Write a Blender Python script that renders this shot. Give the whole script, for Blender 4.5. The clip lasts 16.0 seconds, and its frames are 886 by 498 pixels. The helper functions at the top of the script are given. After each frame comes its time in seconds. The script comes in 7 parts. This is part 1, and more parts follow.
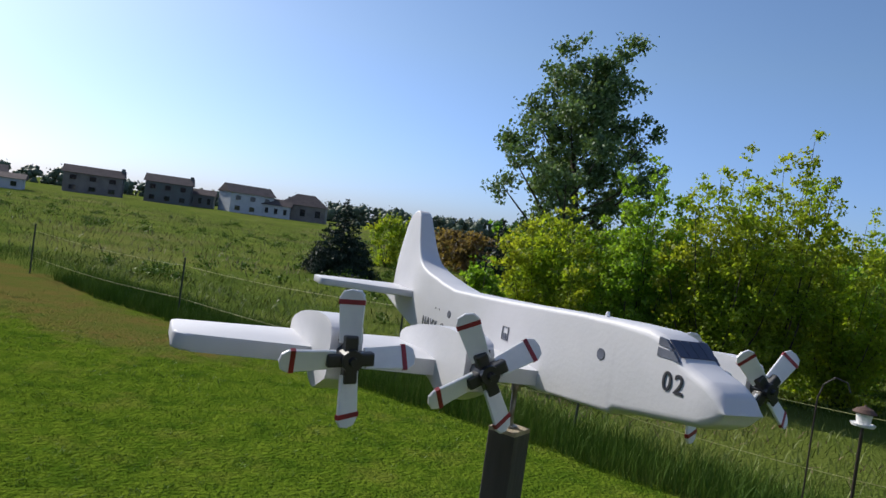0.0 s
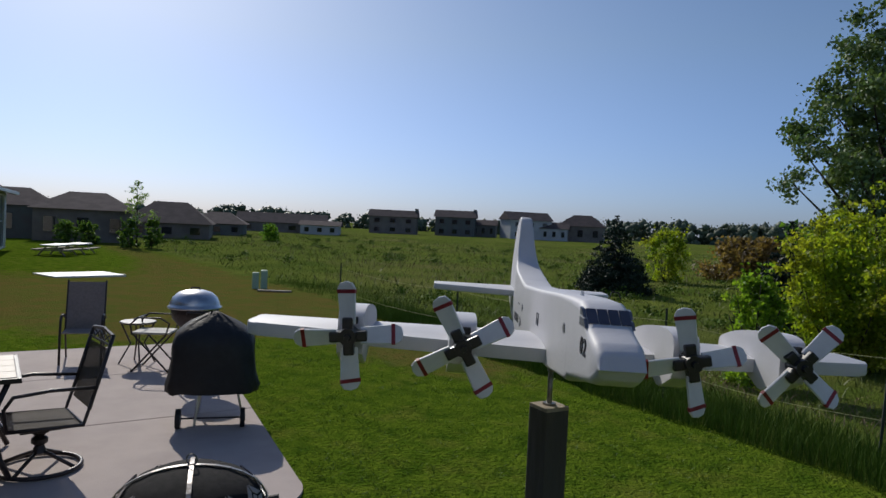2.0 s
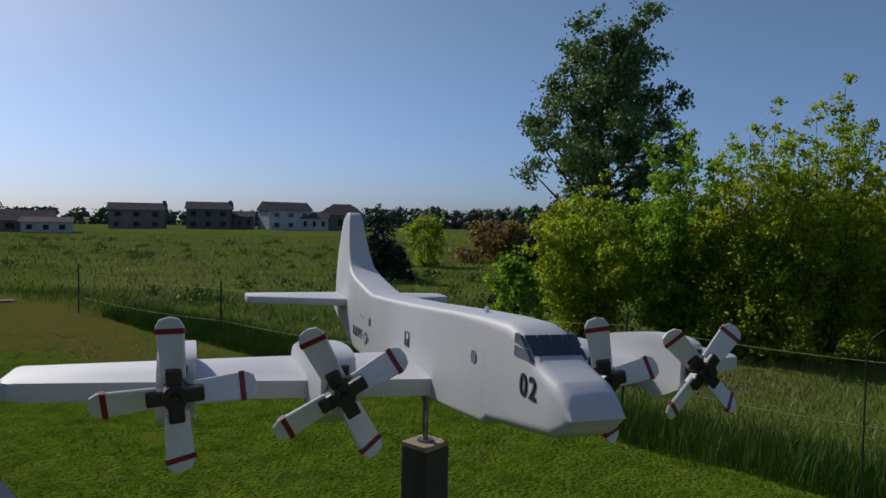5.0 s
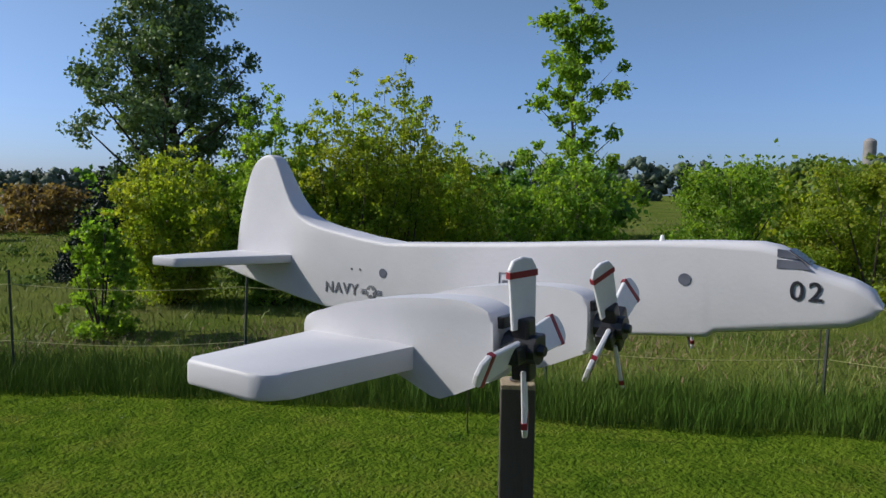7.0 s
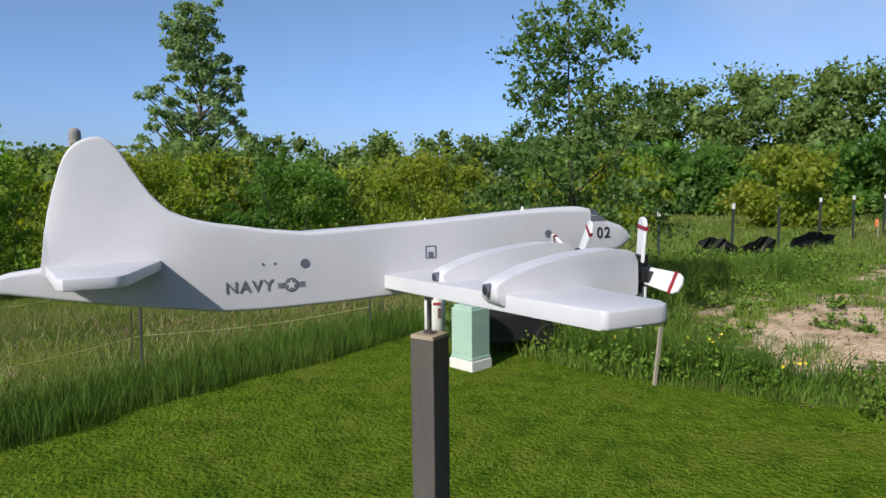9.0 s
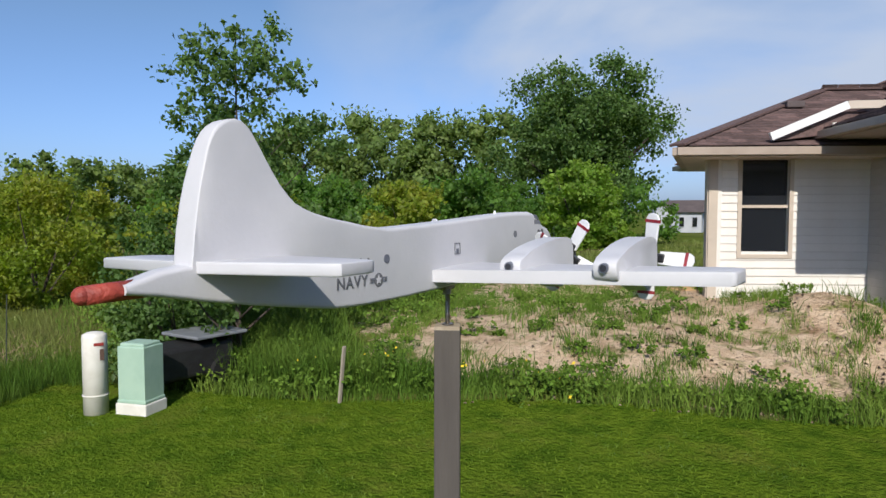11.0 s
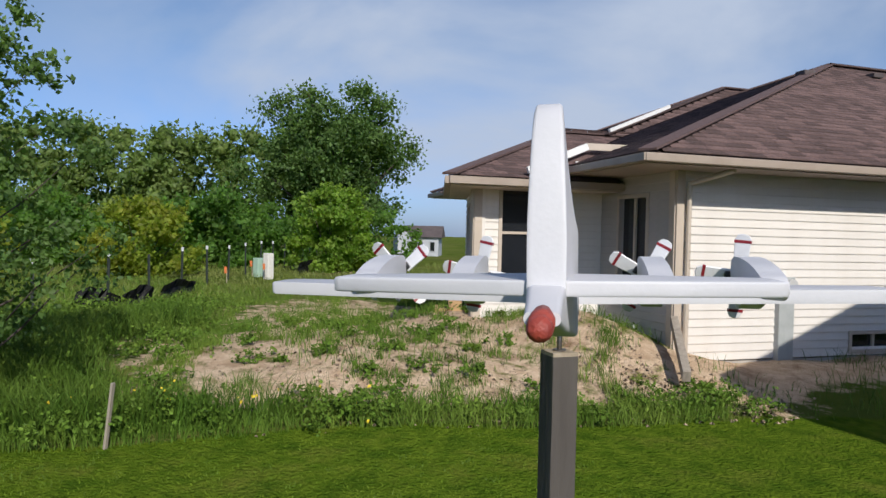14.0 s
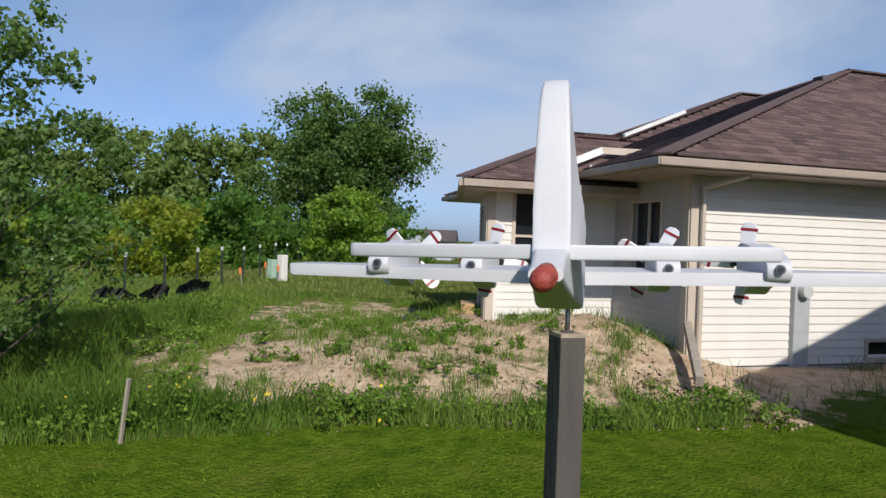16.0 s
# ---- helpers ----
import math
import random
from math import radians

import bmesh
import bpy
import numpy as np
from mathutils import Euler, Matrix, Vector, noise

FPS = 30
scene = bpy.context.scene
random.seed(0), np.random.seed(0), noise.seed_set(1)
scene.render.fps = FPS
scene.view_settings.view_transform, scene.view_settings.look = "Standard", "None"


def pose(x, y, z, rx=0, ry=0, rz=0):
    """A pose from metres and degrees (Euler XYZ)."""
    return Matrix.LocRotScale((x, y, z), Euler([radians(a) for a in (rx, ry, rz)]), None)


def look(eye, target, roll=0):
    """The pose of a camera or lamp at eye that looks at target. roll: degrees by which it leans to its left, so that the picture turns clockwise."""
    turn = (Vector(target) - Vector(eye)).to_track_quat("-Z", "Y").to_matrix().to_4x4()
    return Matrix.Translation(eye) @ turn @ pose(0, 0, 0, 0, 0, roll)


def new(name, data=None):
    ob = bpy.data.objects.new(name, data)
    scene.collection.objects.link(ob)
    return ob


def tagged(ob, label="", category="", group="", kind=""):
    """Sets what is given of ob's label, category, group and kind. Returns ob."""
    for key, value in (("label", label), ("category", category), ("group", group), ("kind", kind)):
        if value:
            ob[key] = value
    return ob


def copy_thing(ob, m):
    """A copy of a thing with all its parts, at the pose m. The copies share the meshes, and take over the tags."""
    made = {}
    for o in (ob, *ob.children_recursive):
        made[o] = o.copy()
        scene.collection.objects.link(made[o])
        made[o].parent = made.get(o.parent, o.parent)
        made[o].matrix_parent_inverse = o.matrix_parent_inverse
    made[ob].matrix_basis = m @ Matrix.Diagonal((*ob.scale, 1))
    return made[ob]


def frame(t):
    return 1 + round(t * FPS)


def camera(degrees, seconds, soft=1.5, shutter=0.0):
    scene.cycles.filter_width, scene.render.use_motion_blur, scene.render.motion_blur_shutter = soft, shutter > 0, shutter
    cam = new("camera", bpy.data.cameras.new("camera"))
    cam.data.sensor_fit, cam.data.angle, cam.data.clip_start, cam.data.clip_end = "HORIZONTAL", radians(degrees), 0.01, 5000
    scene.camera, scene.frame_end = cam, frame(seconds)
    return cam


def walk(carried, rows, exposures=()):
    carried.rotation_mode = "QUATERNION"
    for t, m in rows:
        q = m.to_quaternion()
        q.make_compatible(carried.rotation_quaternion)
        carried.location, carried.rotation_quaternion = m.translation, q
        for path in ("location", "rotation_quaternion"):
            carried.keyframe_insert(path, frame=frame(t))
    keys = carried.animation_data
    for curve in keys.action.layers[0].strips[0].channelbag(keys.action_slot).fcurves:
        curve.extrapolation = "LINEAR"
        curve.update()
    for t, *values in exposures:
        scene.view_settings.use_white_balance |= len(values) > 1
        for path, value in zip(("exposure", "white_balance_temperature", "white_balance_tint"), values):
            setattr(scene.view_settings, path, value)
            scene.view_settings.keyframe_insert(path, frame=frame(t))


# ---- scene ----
cam = camera(66.0, 16.0, 1.5)
PATH = [
    (0, (-0.125, -0.847, 1.878), (-0.097, 1.152, 1.828), 7.8),
    (0.5, (-0.03, -0.941, 1.871), (-0.4, 1.024, 1.816), 7.0),
    (1, (0.127, -0.999, 1.868), (-0.485, 0.902, 1.754), 4.7),
    (1.5, (0.166, -0.968, 1.894), (-0.492, 0.92, 1.837), 3.6),
    (2, (0.213, -0.918, 1.884), (-0.554, 0.927, 1.819), 2.7),
    (2.5, (0.387, -0.835, 1.844), (-0.812, 0.763, 1.744), 4.3),
    (3, (0.43, -0.706, 1.845), (-0.865, 0.814, 1.744), 4.1),
    (3.5, (0.463, -0.758, 1.853), (-0.872, 0.727, 1.751), 1.8),
    (4, (0.402, -0.753, 1.858), (-0.705, 0.907, 1.715), 3.2),
    (4.5, (0.228, -0.728, 1.895), (-0.32, 1.195, 1.84), 2.2),
    (5.75, (-0.16, -0.83, 1.885), (0.19, 1.13, 1.775), 1.3),
    (7, (-0.489, -0.585, 1.858), (0.609, 1.079, 1.695), 0.6),
    (7.5, (-0.644, -0.507, 1.893), (0.735, 0.928, 1.697), -0.1),
    (8, (-0.698, -0.319, 1.865), (1.09, 0.568, 1.743), -0.5),
    (8.5, (-0.783, -0.132, 1.858), (1.173, 0.232, 1.66), 1.7),
    (9, (-0.932, 0.034, 1.857), (1.055, -0.081, 1.66), -0.6),
    (9.5, (-0.951, 0.21, 1.843), (0.981, -0.272, 1.656), 0.8),
    (10, (-0.944, 0.415, 1.836), (0.85, -0.457, 1.687), -1.8),
    (11.25, (-0.8, 0.6, 1.815), (0.82, -0.57, 1.7), 1.2),
    (12.5, (-0.611, 0.717, 1.796), (0.79, -0.708, 1.714), 3.8),
    (13, (-0.49, 0.774, 1.783), (0.787, -0.765, 1.756), 0.5),
    (13.5, (-0.411, 0.85, 1.799), (0.762, -0.769, 1.762), -0.4),
    (14, (-0.388, 0.873, 1.802), (0.726, -0.788, 1.765), 1.3),
    (14.5, (-0.396, 0.877, 1.803), (0.711, -0.788, 1.778), 1.5),
    (15, (-0.401, 0.881, 1.8), (0.744, -0.759, 1.797), 1.2),
    (15.5, (-0.396, 0.885, 1.794), (0.754, -0.75, 1.746), 1.9),
    (16, (-0.407, 0.896, 1.772), (0.739, -0.742, 1.747), 1.9),
]
EXPOSURES = [(0, 0.06), (0.5, -0.12), (1.5, -0.5), (2.5, -0.72), (4, -0.75), (4.5, -0.78), (7, -0.12), (7.5, 0.06), (8.5, 0.06), (10, 0.05), (12.5, -0.18), (16, -0.13)]
walk(cam, [(t, look(e, g, r)) for t, e, g, r in PATH], EXPOSURES)

# ---- light ----
SUN_BEARING, SUN_HEIGHT = 51.0, 35.0      # degrees left of +y, degrees above the horizon
sun_dir = Vector((-math.sin(radians(SUN_BEARING)) * math.cos(radians(SUN_HEIGHT)),
                  math.cos(radians(SUN_BEARING)) * math.cos(radians(SUN_HEIGHT)), math.sin(radians(SUN_HEIGHT))))
sun = new("sun", bpy.data.lights.new("sun", "SUN"))
sun.data.energy, sun.data.angle, sun.data.color = 4.7, radians(0.6), (1.0, 0.95, 0.86)
sun.matrix_world = look(sun_dir * 60, (0, 0, 0))


def nd(tree, kind, **values):
    n = tree.nodes.new(kind)
    for key, value in values.items():
        if key == "ins":
            for k, v in value.items():
                n.inputs[k].default_value = v
        else:
            setattr(n, key, value)
    return n


world = bpy.data.worlds.new("sky")
scene.world = world
world.use_nodes = True
wt = world.node_tree
wt.nodes.clear()
sky = nd(wt, "ShaderNodeTexSky", sky_type="NISHITA", sun_disc=False, sun_elevation=radians(SUN_HEIGHT),
         sun_rotation=radians(-SUN_BEARING), air_density=1.0, dust_density=1.0, ozone_density=4.0)
coord = nd(wt, "ShaderNodeTexCoord")
stretch = nd(wt, "ShaderNodeMapping", ins={"Scale": (1.0, 1.0, 2.2), "Rotation": (0.0, 0.35, 0.4)})
cloud = nd(wt, "ShaderNodeTexNoise", ins={"Scale": 1.9, "Detail": 7.0, "Roughness": 0.5, "Distortion": 0.3})
thin = nd(wt, "ShaderNodeMapRange", ins={"From Min": 0.43, "From Max": 0.72, "To Min": 0.0, "To Max": 1.0})
side = nd(wt, "ShaderNodeVectorMath", operation="DOT_PRODUCT")
side.inputs[1].default_value = (0.43, -0.84, 0.33)
bank = nd(wt, "ShaderNodeMapRange", ins={"From Min": 0.76, "From Max": 0.95, "To Min": 0.0, "To Max": 1.0})
times = nd(wt, "ShaderNodeMath", operation="MULTIPLY")
lift = nd(wt, "ShaderNodeMath", operation="MULTIPLY", ins={1: 1.5}, use_clamp=True)
white = nd(wt, "ShaderNodeMix", data_type="RGBA")
white.inputs["B"].default_value = (4.5, 5.3, 6.8, 1)
back = nd(wt, "ShaderNodeBackground", ins={"Strength": 0.117})
wout = nd(wt, "ShaderNodeOutputWorld")
L = wt.links.new
L(coord.outputs["Generated"], stretch.inputs["Vector"])
L(stretch.outputs[0], cloud.inputs["Vector"])
L(cloud.outputs[0], thin.inputs["Value"])
L(coord.outputs["Generated"], side.inputs[0])
L(side.outputs["Value"], bank.inputs["Value"])
L(thin.outputs[0], times.inputs[0])
L(bank.outputs[0], times.inputs[1])
L(times.outputs[0], lift.inputs[0])
L(lift.outputs[0], white.inputs["Factor"])
tint = nd(wt, "ShaderNodeMix", data_type="RGBA", blend_type="MULTIPLY")
tint.inputs["Factor"].default_value = 1.0
tint.inputs["B"].default_value = (0.95, 1.0, 1.09, 1)
L(sky.outputs[0], tint.inputs["A"])
split = nd(wt, "ShaderNodeSeparateXYZ")
low = nd(wt, "ShaderNodeMapRange", ins={"From Min": 0.0, "From Max": 0.26, "To Min": 1.0, "To Max": 0.0})
pale = nd(wt, "ShaderNodeMix", data_type="RGBA", blend_type="MULTIPLY")
pale.inputs["B"].default_value = (0.74, 0.88, 1.30, 1)
L(coord.outputs["Generated"], split.inputs[0])
L(split.outputs["Z"], low.inputs["Value"])
L(low.outputs[0], pale.inputs["Factor"])
L(tint.outputs["Result"], pale.inputs["A"])
L(pale.outputs["Result"], white.inputs["A"])
L(white.outputs["Result"], back.inputs["Color"])
L(back.outputs[0], wout.inputs[0])


# ---- materials ----
def mat(name, color, rough=0.6, second=None, scale=8.0, bump=0.0, bump_scale=None, metal=0.0, spread=(0.4, 0.65),
        stretch=(1, 1, 1), vary=0.0, thin=0.0, detail=6.0, spec=0.5, sheer=0.0):
    """A surface with two colours mixed by noise in object space, fine relief, and some change from piece to piece."""
    m = bpy.data.materials.new(name)
    m.use_nodes = True
    t = m.node_tree
    t.nodes.clear()
    link = t.links.new
    out = nd(t, "ShaderNodeOutputMaterial")
    p = nd(t, "ShaderNodeBsdfPrincipled", ins={"Roughness": rough, "Metallic": metal, "Specular IOR Level": spec})
    tc = nd(t, "ShaderNodeTexCoord")
    mp = nd(t, "ShaderNodeMapping", ins={"Scale": stretch})
    link(tc.outputs["Object"], mp.inputs["Vector"])
    n1 = nd(t, "ShaderNodeTexNoise", ins={"Scale": scale, "Detail": detail, "Roughness": 0.6})
    link(mp.outputs[0], n1.inputs["Vector"])
    rng = nd(t, "ShaderNodeMapRange", ins={"From Min": spread[0], "From Max": spread[1]})
    link(n1.outputs[0], rng.inputs["Value"])
    mx = nd(t, "ShaderNodeMix", data_type="RGBA")
    mx.inputs["A"].default_value = (*color, 1)
    mx.inputs["B"].default_value = (*(second or [c * 0.8 for c in color]), 1)
    link(rng.outputs[0], mx.inputs["Factor"])
    last = mx.outputs["Result"]
    if vary:
        info = nd(t, "ShaderNodeObjectInfo")
        geo = nd(t, "ShaderNodeNewGeometry")
        add = nd(t, "ShaderNodeMath", operation="ADD")
        link(info.outputs["Random"], add.inputs[0])
        link(geo.outputs["Random Per Island"], add.inputs[1])
        fr = nd(t, "ShaderNodeMath", operation="FRACT")
        link(add.outputs[0], fr.inputs[0])
        vr = nd(t, "ShaderNodeMapRange", ins={"To Min": 1 - vary, "To Max": 1 + vary})
        link(fr.outputs[0], vr.inputs["Value"])
        hs = nd(t, "ShaderNodeHueSaturation")
        link(vr.outputs[0], hs.inputs["Value"])
        link(last, hs.inputs["Color"])
        last = hs.outputs[0]
    link(last, p.inputs["Base Color"])
    if bump:
        n2 = nd(t, "ShaderNodeTexNoise", ins={"Scale": bump_scale or scale * 6, "Detail": 4.0})
        link(mp.outputs[0], n2.inputs["Vector"])
        b = nd(t, "ShaderNodeBump", ins={"Strength": bump, "Distance": 0.01})
        link(n2.outputs[0], b.inputs["Height"])
        link(b.outputs[0], p.inputs["Normal"])
    if thin:
        tr = nd(t, "ShaderNodeBsdfTranslucent")
        br = nd(t, "ShaderNodeMix", data_type="RGBA", blend_type="MULTIPLY")
        br.inputs["Factor"].default_value = 1.0
        br.inputs["B"].default_value = (1.7, 1.75, 0.6, 1)
        link(last, br.inputs["A"])
        link(br.outputs["Result"], tr.inputs["Color"])
        ms = nd(t, "ShaderNodeMixShader", ins={0: thin})
        link(p.outputs[0], ms.inputs[1])
        link(tr.outputs[0], ms.inputs[2])
        last = ms.outputs[0]
        if sheer:
            see = nd(t, "ShaderNodeMixShader", ins={0: sheer})
            link(last, see.inputs[1])
            link(nd(t, "ShaderNodeBsdfTransparent").outputs[0], see.inputs[2])
            last = see.outputs[0]
        link(last, out.inputs[0])
    else:
        link(p.outputs[0], out.inputs[0])
    return m


M = {}
M["white"] = mat("white_paint", (0.58, 0.575, 0.60), 0.55, (0.53, 0.53, 0.555), 9, 0.035, 220, detail=8)
M["grey_mark"] = mat("grey_marking", (0.10, 0.105, 0.12), 0.55, (0.16, 0.165, 0.18), 60)
M["black_mark"] = mat("black_marking", (0.012, 0.013, 0.018), 0.5, (0.03, 0.03, 0.04), 60)
M["blade_red"] = mat("dark_red_band", (0.26, 0.012, 0.022), 0.5, (0.17, 0.01, 0.018), 40)
M["blade_white"] = mat("blade_white", (0.72, 0.72, 0.73), 0.4, (0.62, 0.62, 0.64), 25)
M["tail_red"] = mat("faded_red_paint", (0.36, 0.055, 0.035), 0.6, (0.24, 0.04, 0.03), 50, 0.3, 200)
M["hub_black"] = mat("black_plastic", (0.012, 0.012, 0.014), 0.35, (0.02, 0.02, 0.022), 40)
M["window_dark"] = mat("painted_window", (0.09, 0.10, 0.13), 0.3, (0.15, 0.16, 0.20), 30)
M["windshield"] = mat("painted_windshield", (0.030, 0.034, 0.062), 0.3, (0.05, 0.055, 0.09), 30)
M["steel"] = mat("steel_rod", (0.32, 0.31, 0.30), 0.4, (0.18, 0.15, 0.13), 60, metal=0.9)
M["post"] = mat("post_paint", (0.084, 0.073, 0.065), 0.75, (0.050, 0.042, 0.038), 10, 0.5, 60, stretch=(1, 1, 0.15))
M["post_top"] = mat("post_end_grain", (0.40, 0.33, 0.25), 0.8, (0.27, 0.215, 0.16), 60, 0.3)
M["concrete"] = mat("concrete", (0.45, 0.375, 0.345), 0.85, (0.37, 0.305, 0.28), 1.1, 0.35, 90, detail=10)
M["black_metal"] = mat("bronze_black_metal", (0.022, 0.015, 0.015), 0.38, (0.042, 0.028, 0.027), 25, 0.15, 120)
M["sling"] = mat("sling_fabric", (0.075, 0.060, 0.048), 0.8, (0.055, 0.045, 0.037), 40, 0.4, 400, thin=0.2, sheer=0.22)
M["table_tile"] = mat("table_slat", (0.40, 0.33, 0.27), 0.5, (0.32, 0.26, 0.21), 7, 0.2, 70, stretch=(1, 6, 1), vary=0.1)
M["cover"] = mat("black_vinyl_cover", (0.012, 0.011, 0.012), 0.62, (0.018, 0.018, 0.019), 9, 0.5, 30)
M["dome"] = mat("wire_mesh", (0.014, 0.013, 0.013), 0.85, (0.022, 0.02, 0.02), 30, 0.5, 300, spec=0.2)
M["chrome"] = mat("polished_lid", (0.58, 0.59, 0.61), 0.32, (0.5, 0.5, 0.52), 12, metal=1.0)
M["canvas"] = mat("dark_canvas", (0.030, 0.026, 0.026), 0.85, (0.045, 0.04, 0.038), 8, 0.4, 90, stretch=(1, 1, 0.2))
M["tan_sling"] = mat("tan_sling_fabric", (0.30, 0.25, 0.225), 0.75, (0.25, 0.205, 0.185), 30, 0.3, 300)
M["strap"] = mat("pale_strap", (0.5, 0.48, 0.44), 0.7)
M["siding_cream"] = mat("cream_siding", (0.72, 0.68, 0.64), 0.55, (0.68, 0.635, 0.59), 3, 0.15, 60, vary=0.03)
M["siding_grey"] = mat("grey_siding", (0.36, 0.35, 0.325), 0.6, (0.32, 0.31, 0.29), 3, 0.15, 60, vary=0.03)
M["siding_pale"] = mat("pale_siding", (0.47, 0.46, 0.44), 0.6, (0.43, 0.42, 0.40), 3, 0.15, 60, vary=0.03)
# The cream siding again, darkened: the return wall's shade is in the colour.
M["siding_cream_shade"] = mat("cream_siding_shade", (0.46, 0.425, 0.40), 0.7, (0.42, 0.39, 0.365), 3, 0.2, 60)
M["trim"] = mat("almond_trim", (0.52, 0.44, 0.365), 0.5, (0.47, 0.40, 0.33), 4)
M["gutter"] = mat("tan_gutter", (0.36, 0.29, 0.235), 0.45, (0.32, 0.255, 0.205), 4)
M["white_trim"] = mat("white_trim", (0.78, 0.77, 0.75), 0.5, (0.72, 0.71, 0.7), 4)
M["shingle"] = mat("brown_shingle", (0.125, 0.078, 0.072), 0.9, (0.075, 0.049, 0.047), 26, 0.6, 140, vary=0.38)
M["shingle_far"] = mat("far_shingle", (0.115, 0.094, 0.092), 0.95, (0.085, 0.07, 0.07), 1.5, 0.3, 30, vary=0.1, spec=0.1)
M["glass"] = mat("window_glass", (0.012, 0.014, 0.018), 0.06, (0.016, 0.018, 0.022), 3, spec=0.8)
M["blind"] = mat("window_blind", (0.5, 0.5, 0.5), 0.7, (0.45, 0.45, 0.45), 6)
M["wall_far_a"] = mat("far_wall_tan", (0.14, 0.125, 0.12), 0.8, (0.19, 0.17, 0.16), 1)
M["wall_far_b"] = mat("far_wall_white", (0.38, 0.40, 0.44), 0.8, (0.46, 0.47, 0.50), 1)
M["wall_far_c"] = mat("far_wall_grey", (0.11, 0.108, 0.11), 0.8, (0.11, 0.13, 0.13), 1)
M["foundation"] = mat("foundation", (0.42, 0.39, 0.36), 0.9, (0.36, 0.33, 0.3), 4, 0.4, 50)
M["util_green"] = mat("utility_green", (0.36, 0.50, 0.40), 0.5, (0.31, 0.45, 0.36), 5, 0.08, 60)
M["util_white"] = mat("utility_ivory", (0.74, 0.71, 0.66), 0.55, (0.66, 0.63, 0.57), 8, 0.1, 60)
M["util_grey"] = mat("meter_grey", (0.40, 0.42, 0.42), 0.45, (0.35, 0.37, 0.37), 6)
M["warn_red"] = mat("warning_red", (0.30, 0.035, 0.03), 0.5)
M["marker_orange"] = mat("marker_orange", (0.75, 0.20, 0.06), 0.6)
M["pole_green"] = mat("fence_post_green", (0.025, 0.035, 0.028), 0.6, (0.04, 0.045, 0.038), 20)
M["silt"] = mat("silt_fabric", (0.010, 0.010, 0.012), 0.6, (0.02, 0.02, 0.022), 6, 0.4, 50)
M["stake_wood"] = mat("weathered_wood", (0.36, 0.31, 0.25), 0.85, (0.26, 0.22, 0.18), 14, 0.4, 80, stretch=(1, 1, 0.1))
M["wire"] = mat("fence_cord", (0.42, 0.42, 0.16), 0.6)
M["rubber"] = mat("black_rubber", (0.012, 0.012, 0.012), 0.7)
M["grey_plastic"] = mat("grey_plastic", (0.20, 0.21, 0.23), 0.5, (0.16, 0.17, 0.19), 8)
M["silo_wall"] = mat("silo_concrete", (0.26, 0.24, 0.23), 0.9, (0.2, 0.19, 0.18), 0.4)
M["barn"] = mat("barn_metal", (0.42, 0.42, 0.44), 0.6)
M["clay"] = mat("planter_clay", (0.10, 0.055, 0.04), 0.8, (0.07, 0.04, 0.03), 9)
M["trunk"] = mat("bark", (0.075, 0.058, 0.045), 0.95, (0.045, 0.036, 0.03), 7, 0.7, 40, stretch=(1, 1, 0.25))
M["raw_wood"] = mat("raw_lumber", (0.50, 0.32, 0.16), 0.8, (0.40, 0.25, 0.12), 10, 0.3, 70, stretch=(0.2, 1, 1))
M["flower"] = mat("yellow_flower", (0.75, 0.55, 0.03), 0.7)
M["straw"] = mat("dead_stalks", (0.27, 0.185, 0.115), 0.9, (0.19, 0.125, 0.08), 3, vary=0.3)
# distant: haze over the far trees is put into a paler, bluer green
LEAF = {}
for key, a, b in (("dark", (0.080, 0.148, 0.040), (0.128, 0.205, 0.056)), ("mid", (0.084, 0.175, 0.035), (0.14, 0.252, 0.042)),
                  ("lime", (0.15, 0.255, 0.036), (0.235, 0.33, 0.052)), ("gold", (0.189, 0.266, 0.0308), (0.28, 0.287, 0.042)),
                  ("silver", (0.165, 0.245, 0.115), (0.24, 0.32, 0.165)), ("grove", (0.095, 0.155, 0.068), (0.155, 0.22, 0.10)), ("field", (0.115, 0.155, 0.03), (0.175, 0.20, 0.05)), ("distant", (0.07, 0.098, 0.062), (0.095, 0.125, 0.075)), ("spruce", (0.018, 0.036, 0.022), (0.030, 0.052, 0.030)),
                  ("rust", (0.15, 0.1, 0.055), (0.2, 0.14, 0.08)), ("wood", (0.115, 0.180, 0.048), (0.19, 0.255, 0.066)),
                  ("lawn", (0.082, 0.150, 0.010), (0.150, 0.215, 0.019)), ("tall", (0.054, 0.110, 0.014), (0.102, 0.162, 0.026)),
                  ("seed", (0.20, 0.165, 0.085), (0.27, 0.22, 0.12)), ("tuft", (0.090, 0.165, 0.012), (0.135, 0.205, 0.019)), ("weed", (0.082, 0.150, 0.020), (0.140, 0.205, 0.034))):
    LEAF[key] = mat("leaf_" + key, a, 0.55, b, 0.9, vary=0.15 if key in ("lawn", "tuft") else 0.35, thin=0.0 if key in ("spruce", "distant") else (0.02 if key in ("lawn", "tall", "weed", "tuft", "field", "seed") else (0.55 if key in ("gold", "lime", "mid") else 0.2 if key == "grove" else 0.42)), spec=0.08 if key in ("lawn", "tall", "weed") else 0.3)


